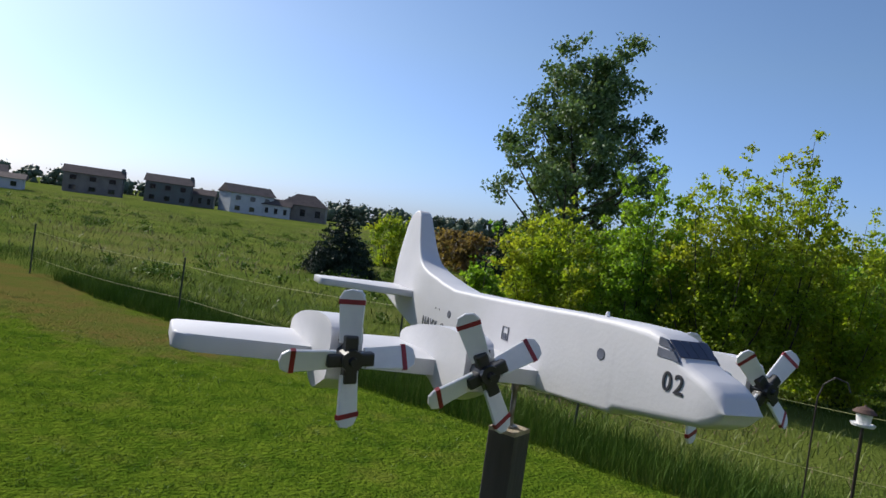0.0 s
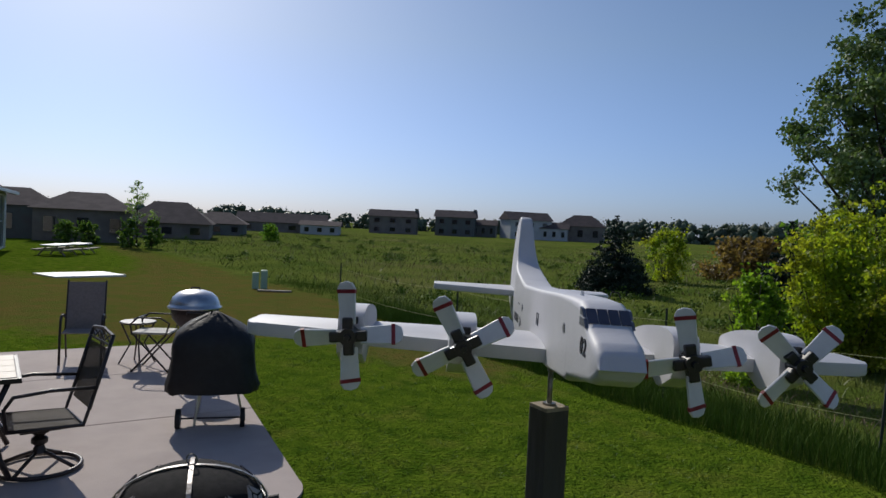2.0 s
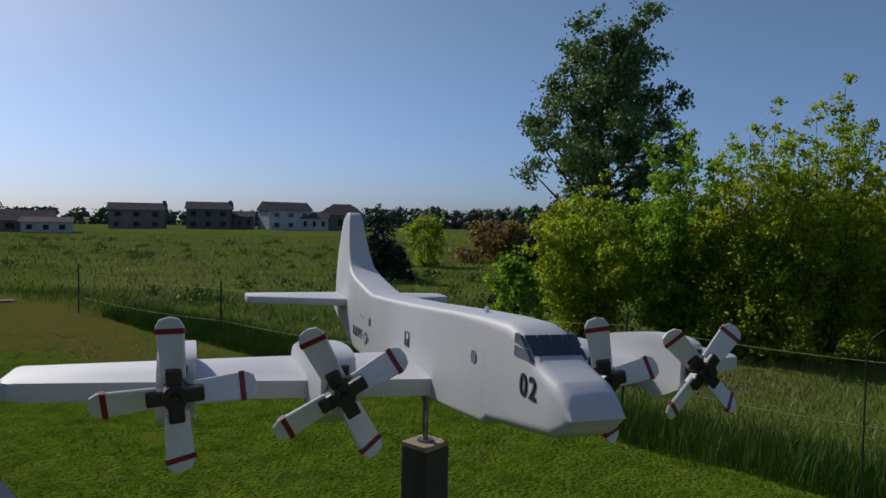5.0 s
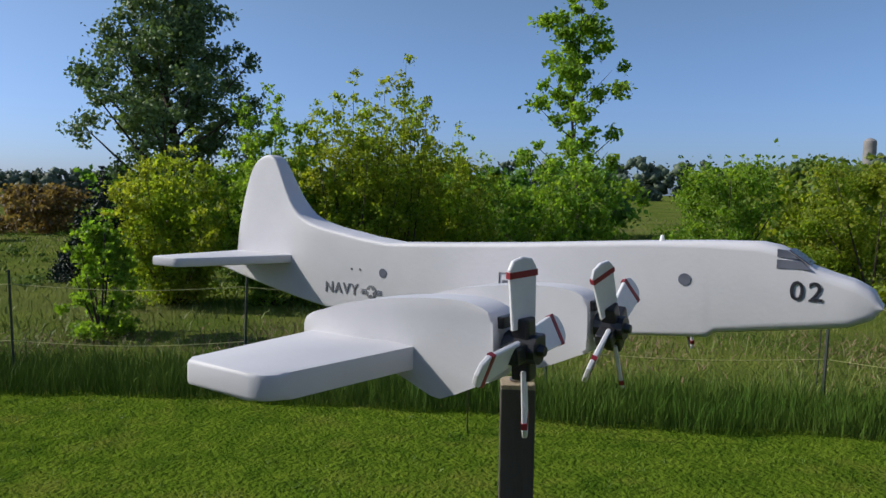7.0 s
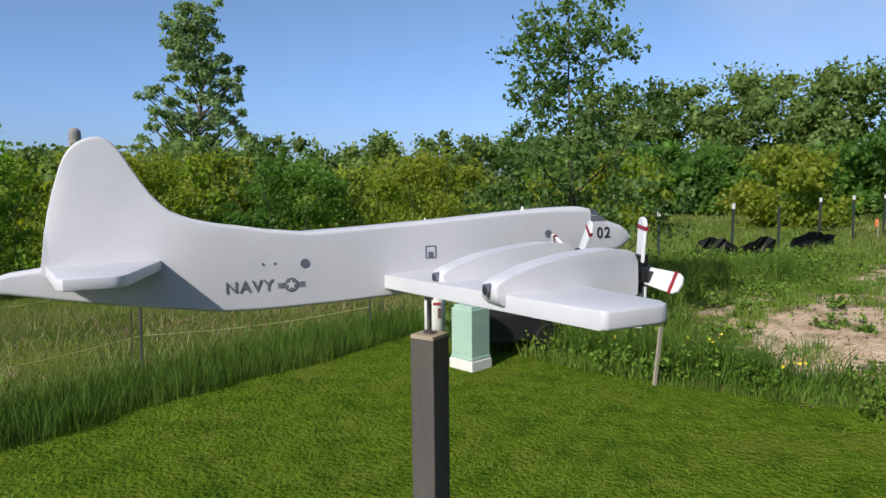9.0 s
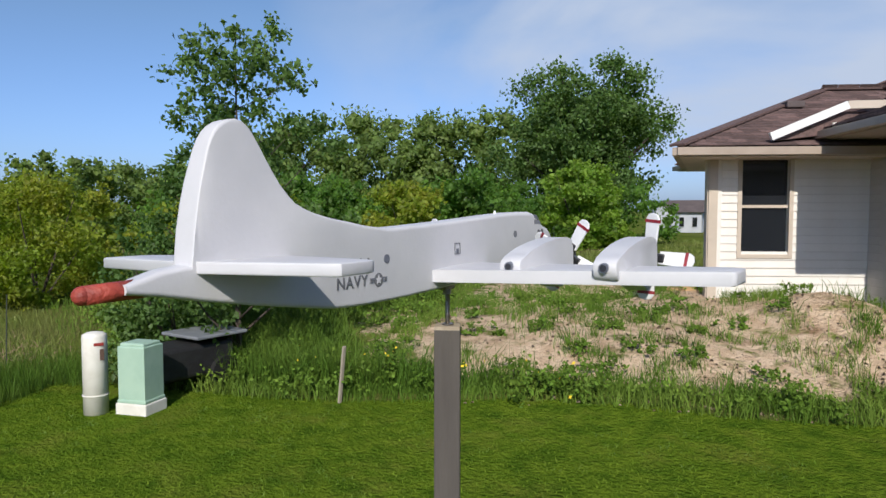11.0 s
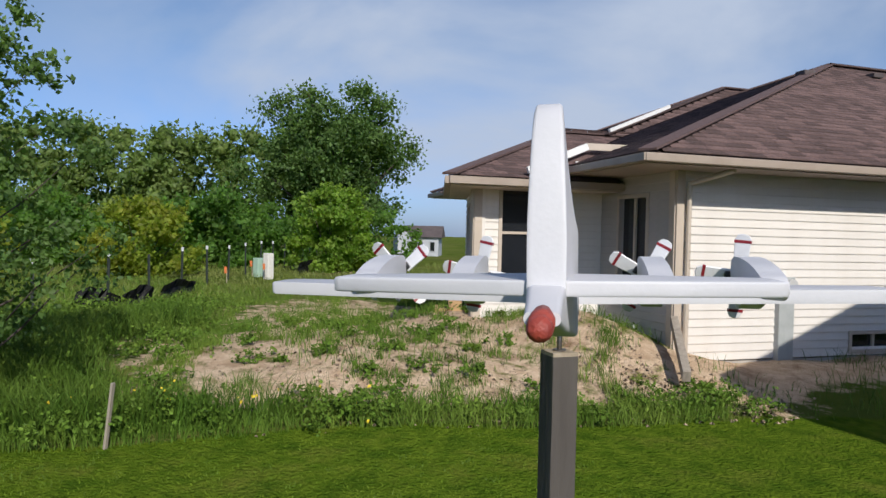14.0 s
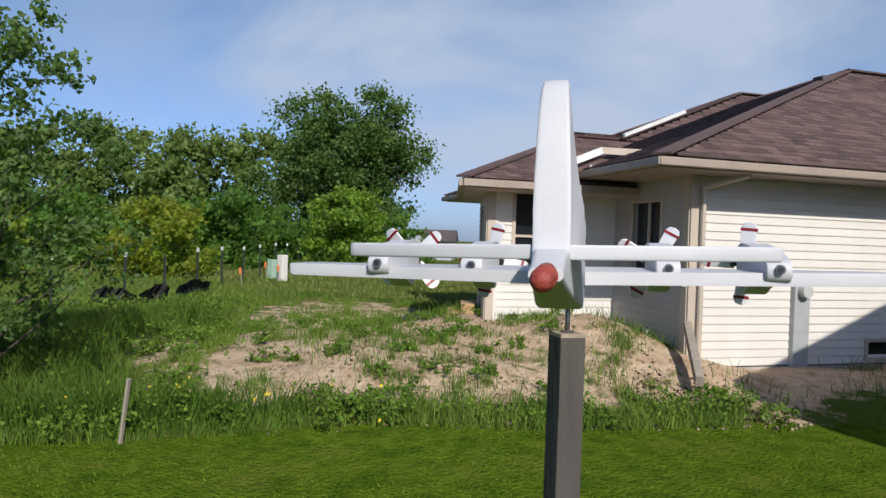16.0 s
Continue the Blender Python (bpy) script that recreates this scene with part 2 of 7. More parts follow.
def ground_material():
    m = bpy.data.materials.new("ground_cover")
    m.use_nodes = True
    t = m.node_tree
    t.nodes.clear()
    link = t.links.new
    out = nd(t, "ShaderNodeOutputMaterial")
    p = nd(t, "ShaderNodeBsdfPrincipled", ins={"Roughness": 1.0, "Specular IOR Level": 0.0})
    tc = nd(t, "ShaderNodeTexCoord")
    at = nd(t, "ShaderNodeAttribute", attribute_name="cover")

    def two(a, b, scale, lo=0.38, hi=0.64, detail=8.0):
        n = nd(t, "ShaderNodeTexNoise", ins={"Scale": scale, "Detail": detail, "Roughness": 0.62})
        link(tc.outputs["Object"], n.inputs["Vector"])
        r = nd(t, "ShaderNodeMapRange", ins={"From Min": lo, "From Max": hi})
        link(n.outputs[0], r.inputs["Value"])
        x = nd(t, "ShaderNodeMix", data_type="RGBA")
        for key, v in (("A", a), ("B", b)):
            if isinstance(v, tuple):
                x.inputs[key].default_value = (*v, 1)
            else:
                link(v, x.inputs[key])
        link(r.outputs[0], x.inputs["Factor"])
        return x.outputs["Result"]

    def over(a, b, factor):
        x = nd(t, "ShaderNodeMix", data_type="RGBA")
        link(a, x.inputs["A"])
        link(b, x.inputs["B"])
        link(factor, x.inputs["Factor"])
        return x.outputs["Result"]

    lawn = two(two((0.066, 0.118, 0.009), (0.124, 0.180, 0.016), 6, 0.36, 0.66), (0.150, 0.168, 0.026), 1.6, 0.52, 0.74)
    lawn = two(lawn, (0.048, 0.094, 0.008), 2.7, 0.50, 0.68)
    meadow = two(two((0.075, 0.112, 0.02), (0.14, 0.17, 0.034), 0.35), (0.15, 0.15, 0.05), 0.13, 0.50, 0.66)
    dirt = two(two((0.50, 0.355, 0.235), (0.68, 0.52, 0.37), 5), (0.27, 0.17, 0.105), 1.9, 0.54, 0.70)
    dry = two((0.150, 0.120, 0.034), (0.105, 0.128, 0.026), 1.7)
    split = nd(t, "ShaderNodeSeparateColor")
    edge = nd(t, "ShaderNodeTexNoise", ins={"Scale": 3.2, "Detail": 9.0, "Roughness": 0.65})
    link(tc.outputs["Object"], edge.inputs["Vector"])
    link(at.outputs["Color"], split.inputs[0])

    def ragged(channel, width):
        s = nd(t, "ShaderNodeMath", operation="ADD")
        link(channel, s.inputs[0])
        link(edge.outputs[0], s.inputs[1])
        r = nd(t, "ShaderNodeMapRange", ins={"From Min": 1.0 - width, "From Max": 1.0 + width})
        link(s.outputs[0], r.inputs["Value"])
        return r.outputs[0]

    c = over(lawn, dry, ragged(split.outputs[2], 0.15))
    c = over(c, meadow, ragged(split.outputs[0], 0.10))
    c = over(c, dirt, ragged(split.outputs[1], 0.07))
    link(c, p.inputs["Base Color"])
    fine = nd(t, "ShaderNodeTexNoise", ins={"Scale": 26.0, "Detail": 6.0})
    link(tc.outputs["Object"], fine.inputs["Vector"])
    b = nd(t, "ShaderNodeBump", ins={"Strength": 1.0, "Distance": 0.06})
    link(fine.outputs[0], b.inputs["Height"])
    link(b.outputs[0], p.inputs["Normal"])
    link(p.outputs[0], out.inputs[0])
    return m


M["ground"] = ground_material()


# ---- building helpers ----
def part(name, bm, material, parent=None, label="", smooth=False, at=None):
    """Links a bmesh as one mesh object, under a thing or a part if one is given."""
    me = bpy.data.meshes.new(name)
    bmesh.ops.recalc_face_normals(bm, faces=bm.faces)
    bm.to_mesh(me)
    bm.free()
    for one in (material if isinstance(material, (list, tuple)) else [material]):
        me.materials.append(one)
    if smooth:
        for poly in me.polygons:
            poly.use_smooth = True
    ob = new(name, me)
    if parent is not None:
        ob.parent = parent
    if at is not None:
        ob.matrix_basis = at
    if label:
        ob["label"] = label
    return ob


def thing(name, label, category, m=None, group="", kind=""):
    ob = new(name)
    ob.empty_display_size = 0.1
    if m is not None:
        ob.matrix_basis = m
    return tagged(ob, label, category, group, kind)


def box(bm, c, s, m=None, bevel=0.0):
    got = bmesh.ops.create_cube(bm, size=1.0, matrix=(m or Matrix()) @ Matrix.Translation(c) @ Matrix.Diagonal((*s, 1)))
    if bevel:
        edges = list({e for v in got["verts"] for e in v.link_edges})
        bmesh.ops.bevel(bm, geom=edges, offset=bevel, segments=2, affect="EDGES", profile=0.6)
    return bm


def tube(bm, a, b, r0, r1=None, n=10):
    """A tapered round bar from a to b."""
    a, b = Vector(a), Vector(b)
    turn = (b - a).to_track_quat("Z", "Y").to_matrix().to_4x4()
    bmesh.ops.create_cone(bm, cap_ends=True, segments=n, radius1=r0, radius2=r0 if r1 is None else r1, depth=(b - a).length,
                          matrix=Matrix.Translation((a + b) / 2) @ turn)
    return bm


def bent(bm, points, r, n=8):
    """One round bar swept through the points."""
    pts = [Vector(q) for q in points]
    rows = []
    side = None
    for i, q in enumerate(pts):
        t = ((pts[min(i + 1, len(pts) - 1)] - q).normalized() + (q - pts[max(i - 1, 0)]).normalized()).normalized()
        side = t.orthogonal().normalized() if side is None else (side - t * side.dot(t)).normalized()
        up = t.cross(side)
        rows.append([bm.verts.new(q + (side * math.cos(a) + up * math.sin(a)) * r) for a in (2 * math.pi * k / n for k in range(n))])
    for u, v in zip(rows, rows[1:]):
        for k in range(n):
            bm.faces.new((u[k], u[(k + 1) % n], v[(k + 1) % n], v[k]))
    bm.faces.new(rows[0])
    bm.faces.new(rows[-1])
    return bm


def ring(bm, c, radius, r, n=28, k=6, z_scale=1.0):
    rows = []
    for i in range(n):
        a = 2 * math.pi * i / n
        rows.append([bm.verts.new((c[0] + (radius + r * math.cos(b)) * math.cos(a), c[1] + (radius + r * math.cos(b)) * math.sin(a),
                                   c[2] + r * z_scale * math.sin(b))) for b in (2 * math.pi * j / k for j in range(k))])
    for i in range(n):
        for j in range(k):
            p, q = rows[i], rows[(i + 1) % n]
            bm.faces.new((p[j], q[j], q[(j + 1) % k], p[(j + 1) % k]))
    return bm


def lathe(bm, profile, n=24, wave=0.0, waves=8, seed=0):
    """Turns (radius, height) pairs round z; wave gathers it into folds."""
    rows = []
    for r, z in profile:
        rows.append([bm.verts.new((r * (1 + wave * math.cos(waves * a + seed + 3 * z)) * math.cos(a), r * (1 + wave * math.cos(waves * a + seed + 3 * z)) * math.sin(a), z))
                     for a in (2 * math.pi * i / n for i in range(n))])
    for p, q in zip(rows, rows[1:]):
        for i in range(n):
            bm.faces.new((p[i], p[(i + 1) % n], q[(i + 1) % n], q[i]))
    for row in (rows[0], rows[-1]):
        bm.faces.new(row)
    return bm


def slab(bm, outline, lo, hi, axis="z", bevel=0.0, segments=3):
    """A plate of the given outline between lo and hi, with rounded rims."""
    def at(u, v, w):
        return (u, v, w) if axis == "z" else ((u, w, v) if axis == "y" else (w, u, v))
    low = [bm.verts.new(at(u, v, lo)) for u, v in outline]
    high = [bm.verts.new(at(u, v, hi)) for u, v in outline]
    k = len(outline)
    caps = [bm.faces.new(low), bm.faces.new(high)]
    for i in range(k):
        bm.faces.new((low[i], low[(i + 1) % k], high[(i + 1) % k], high[i]))
    if bevel:
        rim = list({e for f in caps for e in f.edges})
        bmesh.ops.bevel(bm, geom=rim, offset=bevel, segments=segments, affect="EDGES", profile=0.5)
    return bm


def soft(points, steps=4):
    """A smooth closed outline through the points (Catmull-Rom)."""
    out = []
    n = len(points)
    for i in range(n):
        p0, p1, p2, p3 = (Vector((*points[(i + j - 1) % n], 0)) for j in range(4))
        for s in range(steps):
            u = s / steps
            q = 0.5 * (2 * p1 + (p2 - p0) * u + (2 * p0 - 5 * p1 + 4 * p2 - p3) * u * u + (3 * p1 - p0 - 3 * p2 + p3) * u ** 3)
            out.append((q.x, q.y))
    return out


def words(name, text, size, material, parent, m, bold=0.0, gap=1.0):
    """Flat lettering as a mesh."""
    cu = bpy.data.curves.new(name, "FONT")
    cu.body, cu.size, cu.extrude, cu.offset = text, size, 0.0004, bold
    cu.space_character = gap
    cu.align_x, cu.align_y = "CENTER", "CENTER"
    tmp = new(name, cu)
    bpy.context.view_layer.update()
    me = bpy.data.meshes.new_from_object(tmp.evaluated_get(bpy.context.evaluated_depsgraph_get()))
    bpy.data.objects.remove(tmp)
    me.materials.clear()
    me.materials.append(material)
    ob = new(name, me)
    ob.parent = parent
    ob.matrix_basis = m
    return ob


def mesh_from(name, verts, faces, material):
    me = bpy.data.meshes.new(name)
    verts = np.asarray(verts, dtype=np.float32)
    faces = np.asarray(faces, dtype=np.int32)
    k = faces.shape[1]
    me.vertices.add(len(verts))
    me.vertices.foreach_set("co", verts.ravel())
    me.loops.add(faces.size)
    me.loops.foreach_set("vertex_index", faces.ravel())
    me.polygons.add(len(faces))
    me.polygons.foreach_set("loop_start", np.arange(0, faces.size, k, dtype=np.int32))
    me.update(calc_edges=True)
    me.validate()
    me.materials.append(material)
    return me


# ---- plan: directions of the houses and the patio ----
D1 = Vector((-0.83, 0.555, 0)).normalized()      # along the patio's long edge
D2 = Vector((-D1.y, D1.x, 0))                    # towards the home's wall
PATIO = Vector((-2.42, 3.02, 0))                 # its corner by the lawn


def plan(u, v, z=0.0):
    """A place on the patio: u along its long edge, v towards the home."""
    return PATIO + D1 * u + D2 * v + Vector((0, 0, z))


rng = np.random.default_rng(7)


def smooth(a, lo, hi):
    x = np.clip((a - lo) / (hi - lo), 0, 1)
    return x * x * (3 - 2 * x)


EDGE = [(-60.0, 48.0), (-8.2, 12.8), (-5.9, 10.9), (-2.2, 8.05), (0.2, 6.2), (1.2, 5.5), (1.9, 4.85), (2.7, 4.08), (3.7, 3.08), (4.9, 2.05), (5.8, 1.22), (6.7, 0.45), (7.4, -0.2), (10.0, -2.7)]


def lawn_side(x, y):
    """How far inside the mown lawn a place lies (metres, negative outside)."""
    wave = 0.06 * np.sin(x * 2.7 + 0.5) + 0.04 * np.sin(x * 7.1)
    d = (np.interp(x, [p[0] for p in EDGE], [p[1] for p in EDGE]) + wave - y) * 0.75
    return np.minimum(d, (7.25 + 0.12 * np.sin(x * 2.1) - (x - y)) * 0.7071)


def height(x, y):
    r = np.hypot(x, y)
    h = 0.5 * smooth(r, 30, 140) + 0.06 * np.sin(x * 0.35 + 1) * np.sin(y * 0.31) * smooth(r, 6, 20)
    rim = smooth((x - y) * 0.7071, 5.0, 7.2)
    east = rim * smooth(-y, 0.5, 3.0) * smooth(-r, -60, -22)
    h = h + east * (0.20 + 0.05 * np.sin(x * 3.1) * np.sin(y * 2.7 + 1))
    h = h + 0.42 * np.exp(-(((x - 5.0) / 1.7) ** 2 + ((y + 8.3) / 1.3) ** 2))
    h = h + 0.46 * np.exp(-(((x - 3.0) / 1.0) ** 2 + ((y + 8.0) / 0.9) ** 2))
    h = h + 0.30 * np.exp(-(((x - 5.2) / 2.2) ** 2 + ((y + 5.6) / 1.8) ** 2))
    return h


def ground_z(x, y):
    return float(height(np.float64(x), np.float64(y)))


def dirt_amount(x, y):
    """How bare the earth is, 0 to 1."""
    east = (x - y) * 0.7071
    d = np.minimum(1.3 * np.exp(-(((x - 5.4) / 3.3) ** 2 + ((y + 6.2) / 2.9) ** 2)), 0.60) * smooth(east, 5.3, 5.8)
    u, v = (x - 7.6) * 0.75 - (y + 8.2) * 0.66, (x - 7.6) * 0.66 + (y + 8.2) * 0.75
    d = np.maximum(d, np.minimum(1.1 * np.exp(-((u / 5.6) ** 2 + (v / 2.3) ** 2)), 0.57) * smooth(east, 5.3, 5.8))
    d = np.maximum(d, 0.85 * np.exp(-(((x - 2.5) / 0.9) ** 2 + ((y + 7.5) / 0.8) ** 2)))
    d = np.maximum(d, 0.72 * np.exp(-(((x - 1.2) / 1.4) ** 2 + ((y + 7.6) / 1.0) ** 2)))
    off = (x - 2.07) * -0.777 + (y + 8.28) * 0.63       # metres out from the house's front wall
    d = np.maximum(d, 0.75 * (1 - smooth(off, 0.9, 1.9)) * smooth(-x, -2.6, -1.6) * smooth(off, -0.5, 0.0))
    return np.maximum(d, 0.55 * np.exp(-(((x - 19.0) / 2.6) ** 2 + ((y + 21.5) / 3.5) ** 2)))


def bank_patch(x, y):
    """Where weeds have taken hold on the bank, 0 to 1."""
    a = np.sin(2.1 * x + 1.3 * np.sin(1.7 * y)) * np.sin(2.4 * y + 1.1 * np.sin(1.9 * x))
    b = np.sin(4.3 * x + 2.0 * np.sin(3.1 * y)) * np.sin(3.9 * y + 0.8)
    return np.clip(0.48 + 0.42 * a + 0.30 * b, 0, 1)


def build_ground():
    n = 270
    s = np.linspace(-1, 1, n)
    line = 5.0 * np.sinh(6.9 * s)
    gx, gy = np.meshgrid(line, line, indexing="ij")
    gz = height(gx, gy)
    verts = np.stack([gx, gy, gz], -1).reshape(-1, 3)
    i = np.arange(n - 1)
    a = (i[:, None] * n + i[None, :]).ravel()
    me = mesh_from("ground", verts, np.stack([a, a + n, a + n + 1, a + 1], -1), M["ground"])
    x, y = verts[:, 0], verts[:, 1]
    inside = lawn_side(x, y)
    far = smooth(np.hypot(x, y), 16, 30)
    meadow = np.maximum(smooth(-inside, -0.15, 0.35), 0.0)
    dry = 0.75 * np.exp(-((inside - 0.9) / 1.3) ** 2) * smooth(y - 0.3 * x, 6.5, 9.0) + 0.85 * smooth(y, 4.0, 8) * smooth(-x, 5.5, 8) * (1 - far)
    cover = np.stack([meadow, dirt_amount(x, y), np.clip(dry, 0, 1), np.ones_like(x)], -1).astype(np.float32)
    att = me.attributes.new("cover", "FLOAT_COLOR", "POINT")
    att.data.foreach_set("color", cover.ravel())
    me.polygons.foreach_set("use_smooth", np.ones(len(me.polygons), dtype=bool))
    return tagged(new("ground", me), "mown green lawn running into rough meadow and bare earth", "ground", kind="structure")


build_ground()


def blades(name, xy, low, high, width, material, lean=0.5, curl=2):
    """Grass: one bent blade per place, as two small faces."""
    k = len(xy)
    hgt = rng.uniform(low, high, k)
    a = rng.uniform(0, 2 * math.pi, k)
    side = np.stack([np.cos(a), np.sin(a)], -1) * (width * rng.uniform(0.6, 1.2, k))[:, None]
    b = rng.uniform(0, 2 * math.pi, k)
    tip = np.stack([np.cos(b), np.sin(b)], -1) * (hgt * lean * rng.uniform(0.1, 1.0, k))[:, None]
    z = height(xy[:, 0], xy[:, 1]) - 0.01
    v = np.zeros((k, 5, 3))
    v[:, 0, :2], v[:, 1, :2] = xy - side, xy + side
    v[:, 2, :2], v[:, 3, :2] = xy + tip * 0.35 + side * 0.7, xy + tip * 0.35 - side * 0.7
    v[:, 4, :2] = xy + tip
    v[:, :2, 2] = z[:, None]
    v[:, 2:4, 2] = (z + hgt * 0.6)[:, None]
    v[:, 4, 2] = z + hgt
    base = np.arange(k)[:, None] * 5
    f = np.concatenate([base + np.array([0, 1, 2]), base + np.array([0, 2, 3]), base + np.array([3, 2, 4])])
    return new(name, mesh_from(name, v.reshape(-1, 3), f, material))


def scatter(count, x0, x1, y0, y1):
    return np.stack([rng.uniform(x0, x1, count), rng.uniform(y0, y1, count)], -1)


def on_patio(p):
    q = p - np.array([PATIO.x, PATIO.y])
    u, v = q @ np.array([D1.x, D1.y]), q @ np.array([D2.x, D2.y])
    return (u > -0.26) & (u < 5.9) & (v > -0.08 - 0.15 * u) & (v < 4.2)


# ---- foliage and grass ----
def leaves(count, centres, radii, leaf, flat=0.75, seed=1, droop=0.3, power=2.0):
    """Small folded leaves thrown over the skins of many clumps."""
    g = np.random.default_rng(seed)
    centres, radii = np.asarray(centres, float), np.asarray(radii, float)
    weight = radii ** power
    pick = g.choice(len(centres), count, p=weight / weight.sum())
    d = g.normal(size=(count, 3))
    d /= np.linalg.norm(d, axis=1)[:, None]
    r = radii[pick] * np.clip(np.abs(g.normal(0.62, 0.36, count)), 0, 1.75)
    c = centres[pick] + d * r[:, None] * np.array([1, 1, flat])
    u = g.normal(size=(count, 3))
    u[:, 2] -= droop
    u /= np.linalg.norm(u, axis=1)[:, None]
    w = np.cross(u, g.normal(size=(count, 3)))
    w /= np.linalg.norm(w, axis=1)[:, None]
    size = leaf * g.uniform(0.6, 1.35, count)[:, None]
    nrm = np.cross(u, w)
    v = np.stack([c - u * size * 0.5, c + w * size * 0.36 + nrm * size * 0.12, c + u * size * 0.6, c - w * size * 0.36 + nrm * size * 0.12], 1)
    b = np.arange(count)[:, None] * 4
    f = np.concatenate([b + np.array([0, 1, 2]), b + np.array([0, 2, 3])])
    return v.reshape(-1, 3), f


def build_grass():
    p = scatter(300000, -9, 7, -8, 11)
    ins = lawn_side(p[:, 0], p[:, 1])
    keep = (ins > 0.0) & ~on_patio(p) & (rng.uniform(0, 1, len(p)) < np.clip(1.35 - np.hypot(p[:, 0], p[:, 1]) / 9.5, 0.10, 1))
    p = p[keep]
    home = (p - np.array([-10.0, 3.3])) @ np.array([D2.x, D2.y])
    p = p[home < -0.1]
    tagged(blades("lawn_grass", p, 0.014, 0.032, 0.0042, LEAF["lawn"], 1.5), "short mown green grass with flattened tufts", "grass", kind="stuff")
    q = scatter(8000, -8, 7, -7, 10)
    q = q[(lawn_side(q[:, 0], q[:, 1]) > 0.05) & ~on_patio(q) & (((q - np.array([-10.0, 3.3])) @ np.array([D2.x, D2.y])) < -0.2)]
    thick = np.sin(q[:, 0] * 1.9 + 1.3 * np.sin(q[:, 1] * 1.1)) * np.sin(q[:, 1] * 2.3 + np.sin(q[:, 0] * 0.9))
    q = q[rng.uniform(0, 1, len(q)) < np.clip(0.22 + 0.55 * thick, 0.03, 1)]
    q = np.repeat(q, 16, axis=0) + rng.normal(0, 0.028, (len(q) * 16, 2))
    tagged(blades("lawn_tufts", q, 0.018, 0.042, 0.0032, LEAF["tuft"], 1.4), "coarser tufts of grass in the lawn", "grass", kind="stuff")
    p = scatter(300000, -12, 22, -12, 16)
    ins = lawn_side(p[:, 0], p[:, 1])
    d = dirt_amount(p[:, 0], p[:, 1])
    clump = np.sin(p[:, 0] * 2.3 + np.sin(p[:, 1] * 1.7)) * np.sin(p[:, 1] * 2.9) * 0.5 + 0.5
    east = ((p[:, 0] - p[:, 1]) > 7.0) & (p[:, 1] < -0.4)
    chance = np.where(east, 0.5, np.exp(-np.maximum(-ins - 1.2, 0) / 3.5)) * np.where(east, np.clip(1.25 - 1.7 * d, 0, 1) + 0.9 * smooth(bank_patch(p[:, 0], p[:, 1]), 0.48, 0.72), np.clip(1.2 - 1.35 * d, 0.02, 1)) * (0.35 + 0.65 * clump)
    keep = (ins < -0.02) & (rng.uniform(0, 1, len(p)) < chance)
    p, e2 = p[keep], east[keep]
    strip = (lawn_side(p[:, 0], p[:, 1]) > -1.1) & ~e2
    s = scatter(470000, -7, 8, -1.5, 12)
    si = lawn_side(s[:, 0], s[:, 1])
    s = s[(si < 0.05) & (si > -0.95) & ~(((s[:, 0] - s[:, 1]) > 7.0) & (s[:, 1] < -0.4))]
    tagged(blades("fence_line_grass", np.concatenate([s, p[strip]]), 0.06, 0.31, 0.0030, LEAF["tall"], 0.65), "tall unmown grass along the wire fence", "grass", kind="stuff")
    tagged(blades("meadow_grass", p[~e2 & ~strip], 0.05, 0.18, 0.0045, LEAF["field"], 1.2), "rough knee-high meadow grass", "grass", kind="stuff")
    q = p[e2]
    bare = (dirt_amount(q[:, 0], q[:, 1]) > 0.33) & (bank_patch(q[:, 0], q[:, 1]) < 0.56)
    tagged(blades("bank_grass", q[~bare], 0.07, 0.26, 0.005, LEAF["weed"], 0.8), "tufted weeds and grass on the earth bank", "weeds", kind="stuff")
    tagged(blades("bank_sprouts", q[bare], 0.02, 0.10, 0.006, LEAF["weed"], 1.2), "low sprouting weeds on the bare earth", "weeds", kind="stuff")
    e = scatter(60000, 1.0, 8.0, -7.0, -0.8)
    e = e[(lawn_side(e[:, 0], e[:, 1]) < 0.0) & (lawn_side(e[:, 0], e[:, 1]) > -0.55)]
    tagged(blades("bank_edge_grass", e, 0.06, 0.20, 0.005, LEAF["weed"], 0.8), "thick green weeds along the lawn's edge", "weeds", kind="stuff")
    w = scatter(120000, 8, 32, -32, -1)
    w = w[(rng.uniform(0, 1, len(w)) < np.clip(9 / np.hypot(w[:, 0], w[:, 1]), 0, 1)) & (dirt_amount(w[:, 0], w[:, 1]) < 0.3) & (w[:, 0] - w[:, 1] > 11)]
    tagged(blades("field_grass", w, 0.05, 0.20, 0.011, LEAF["field"], 1.1), "long green grass along the field fence", "grass", kind="stuff")
    w = scatter(110000, 3.9, 10, -6.5, -1.0)
    w = w[(lawn_side(w[:, 0], w[:, 1]) < -0.25) & (rng.uniform(0, 1, len(w)) < np.clip(0.9 - 2.2 * dirt_amount(w[:, 0], w[:, 1]), 0, 1)) & (w[:, 0] - w[:, 1] > 7.0)]
    tagged(blades("bank_tall_grass", w, 0.14, 0.50, 0.0055, LEAF["tall"], 0.8), "tall dark green grass on the bank's flank", "grass", kind="stuff")
    t = scatter(900, 0.9, 13.0, -12.5, -1.4)
    t = t[(lawn_side(t[:, 0], t[:, 1]) < -0.15) & (t[:, 0] - t[:, 1] > 7.3) & ~((t[:, 0] < 2.4) & (t[:, 1] < -7.3))]
    t = t[bank_patch(t[:, 0], t[:, 1]) > 0.42]
    size = rng.uniform(0.03, 0.15, len(t))
    k = (size * 700).astype(int)
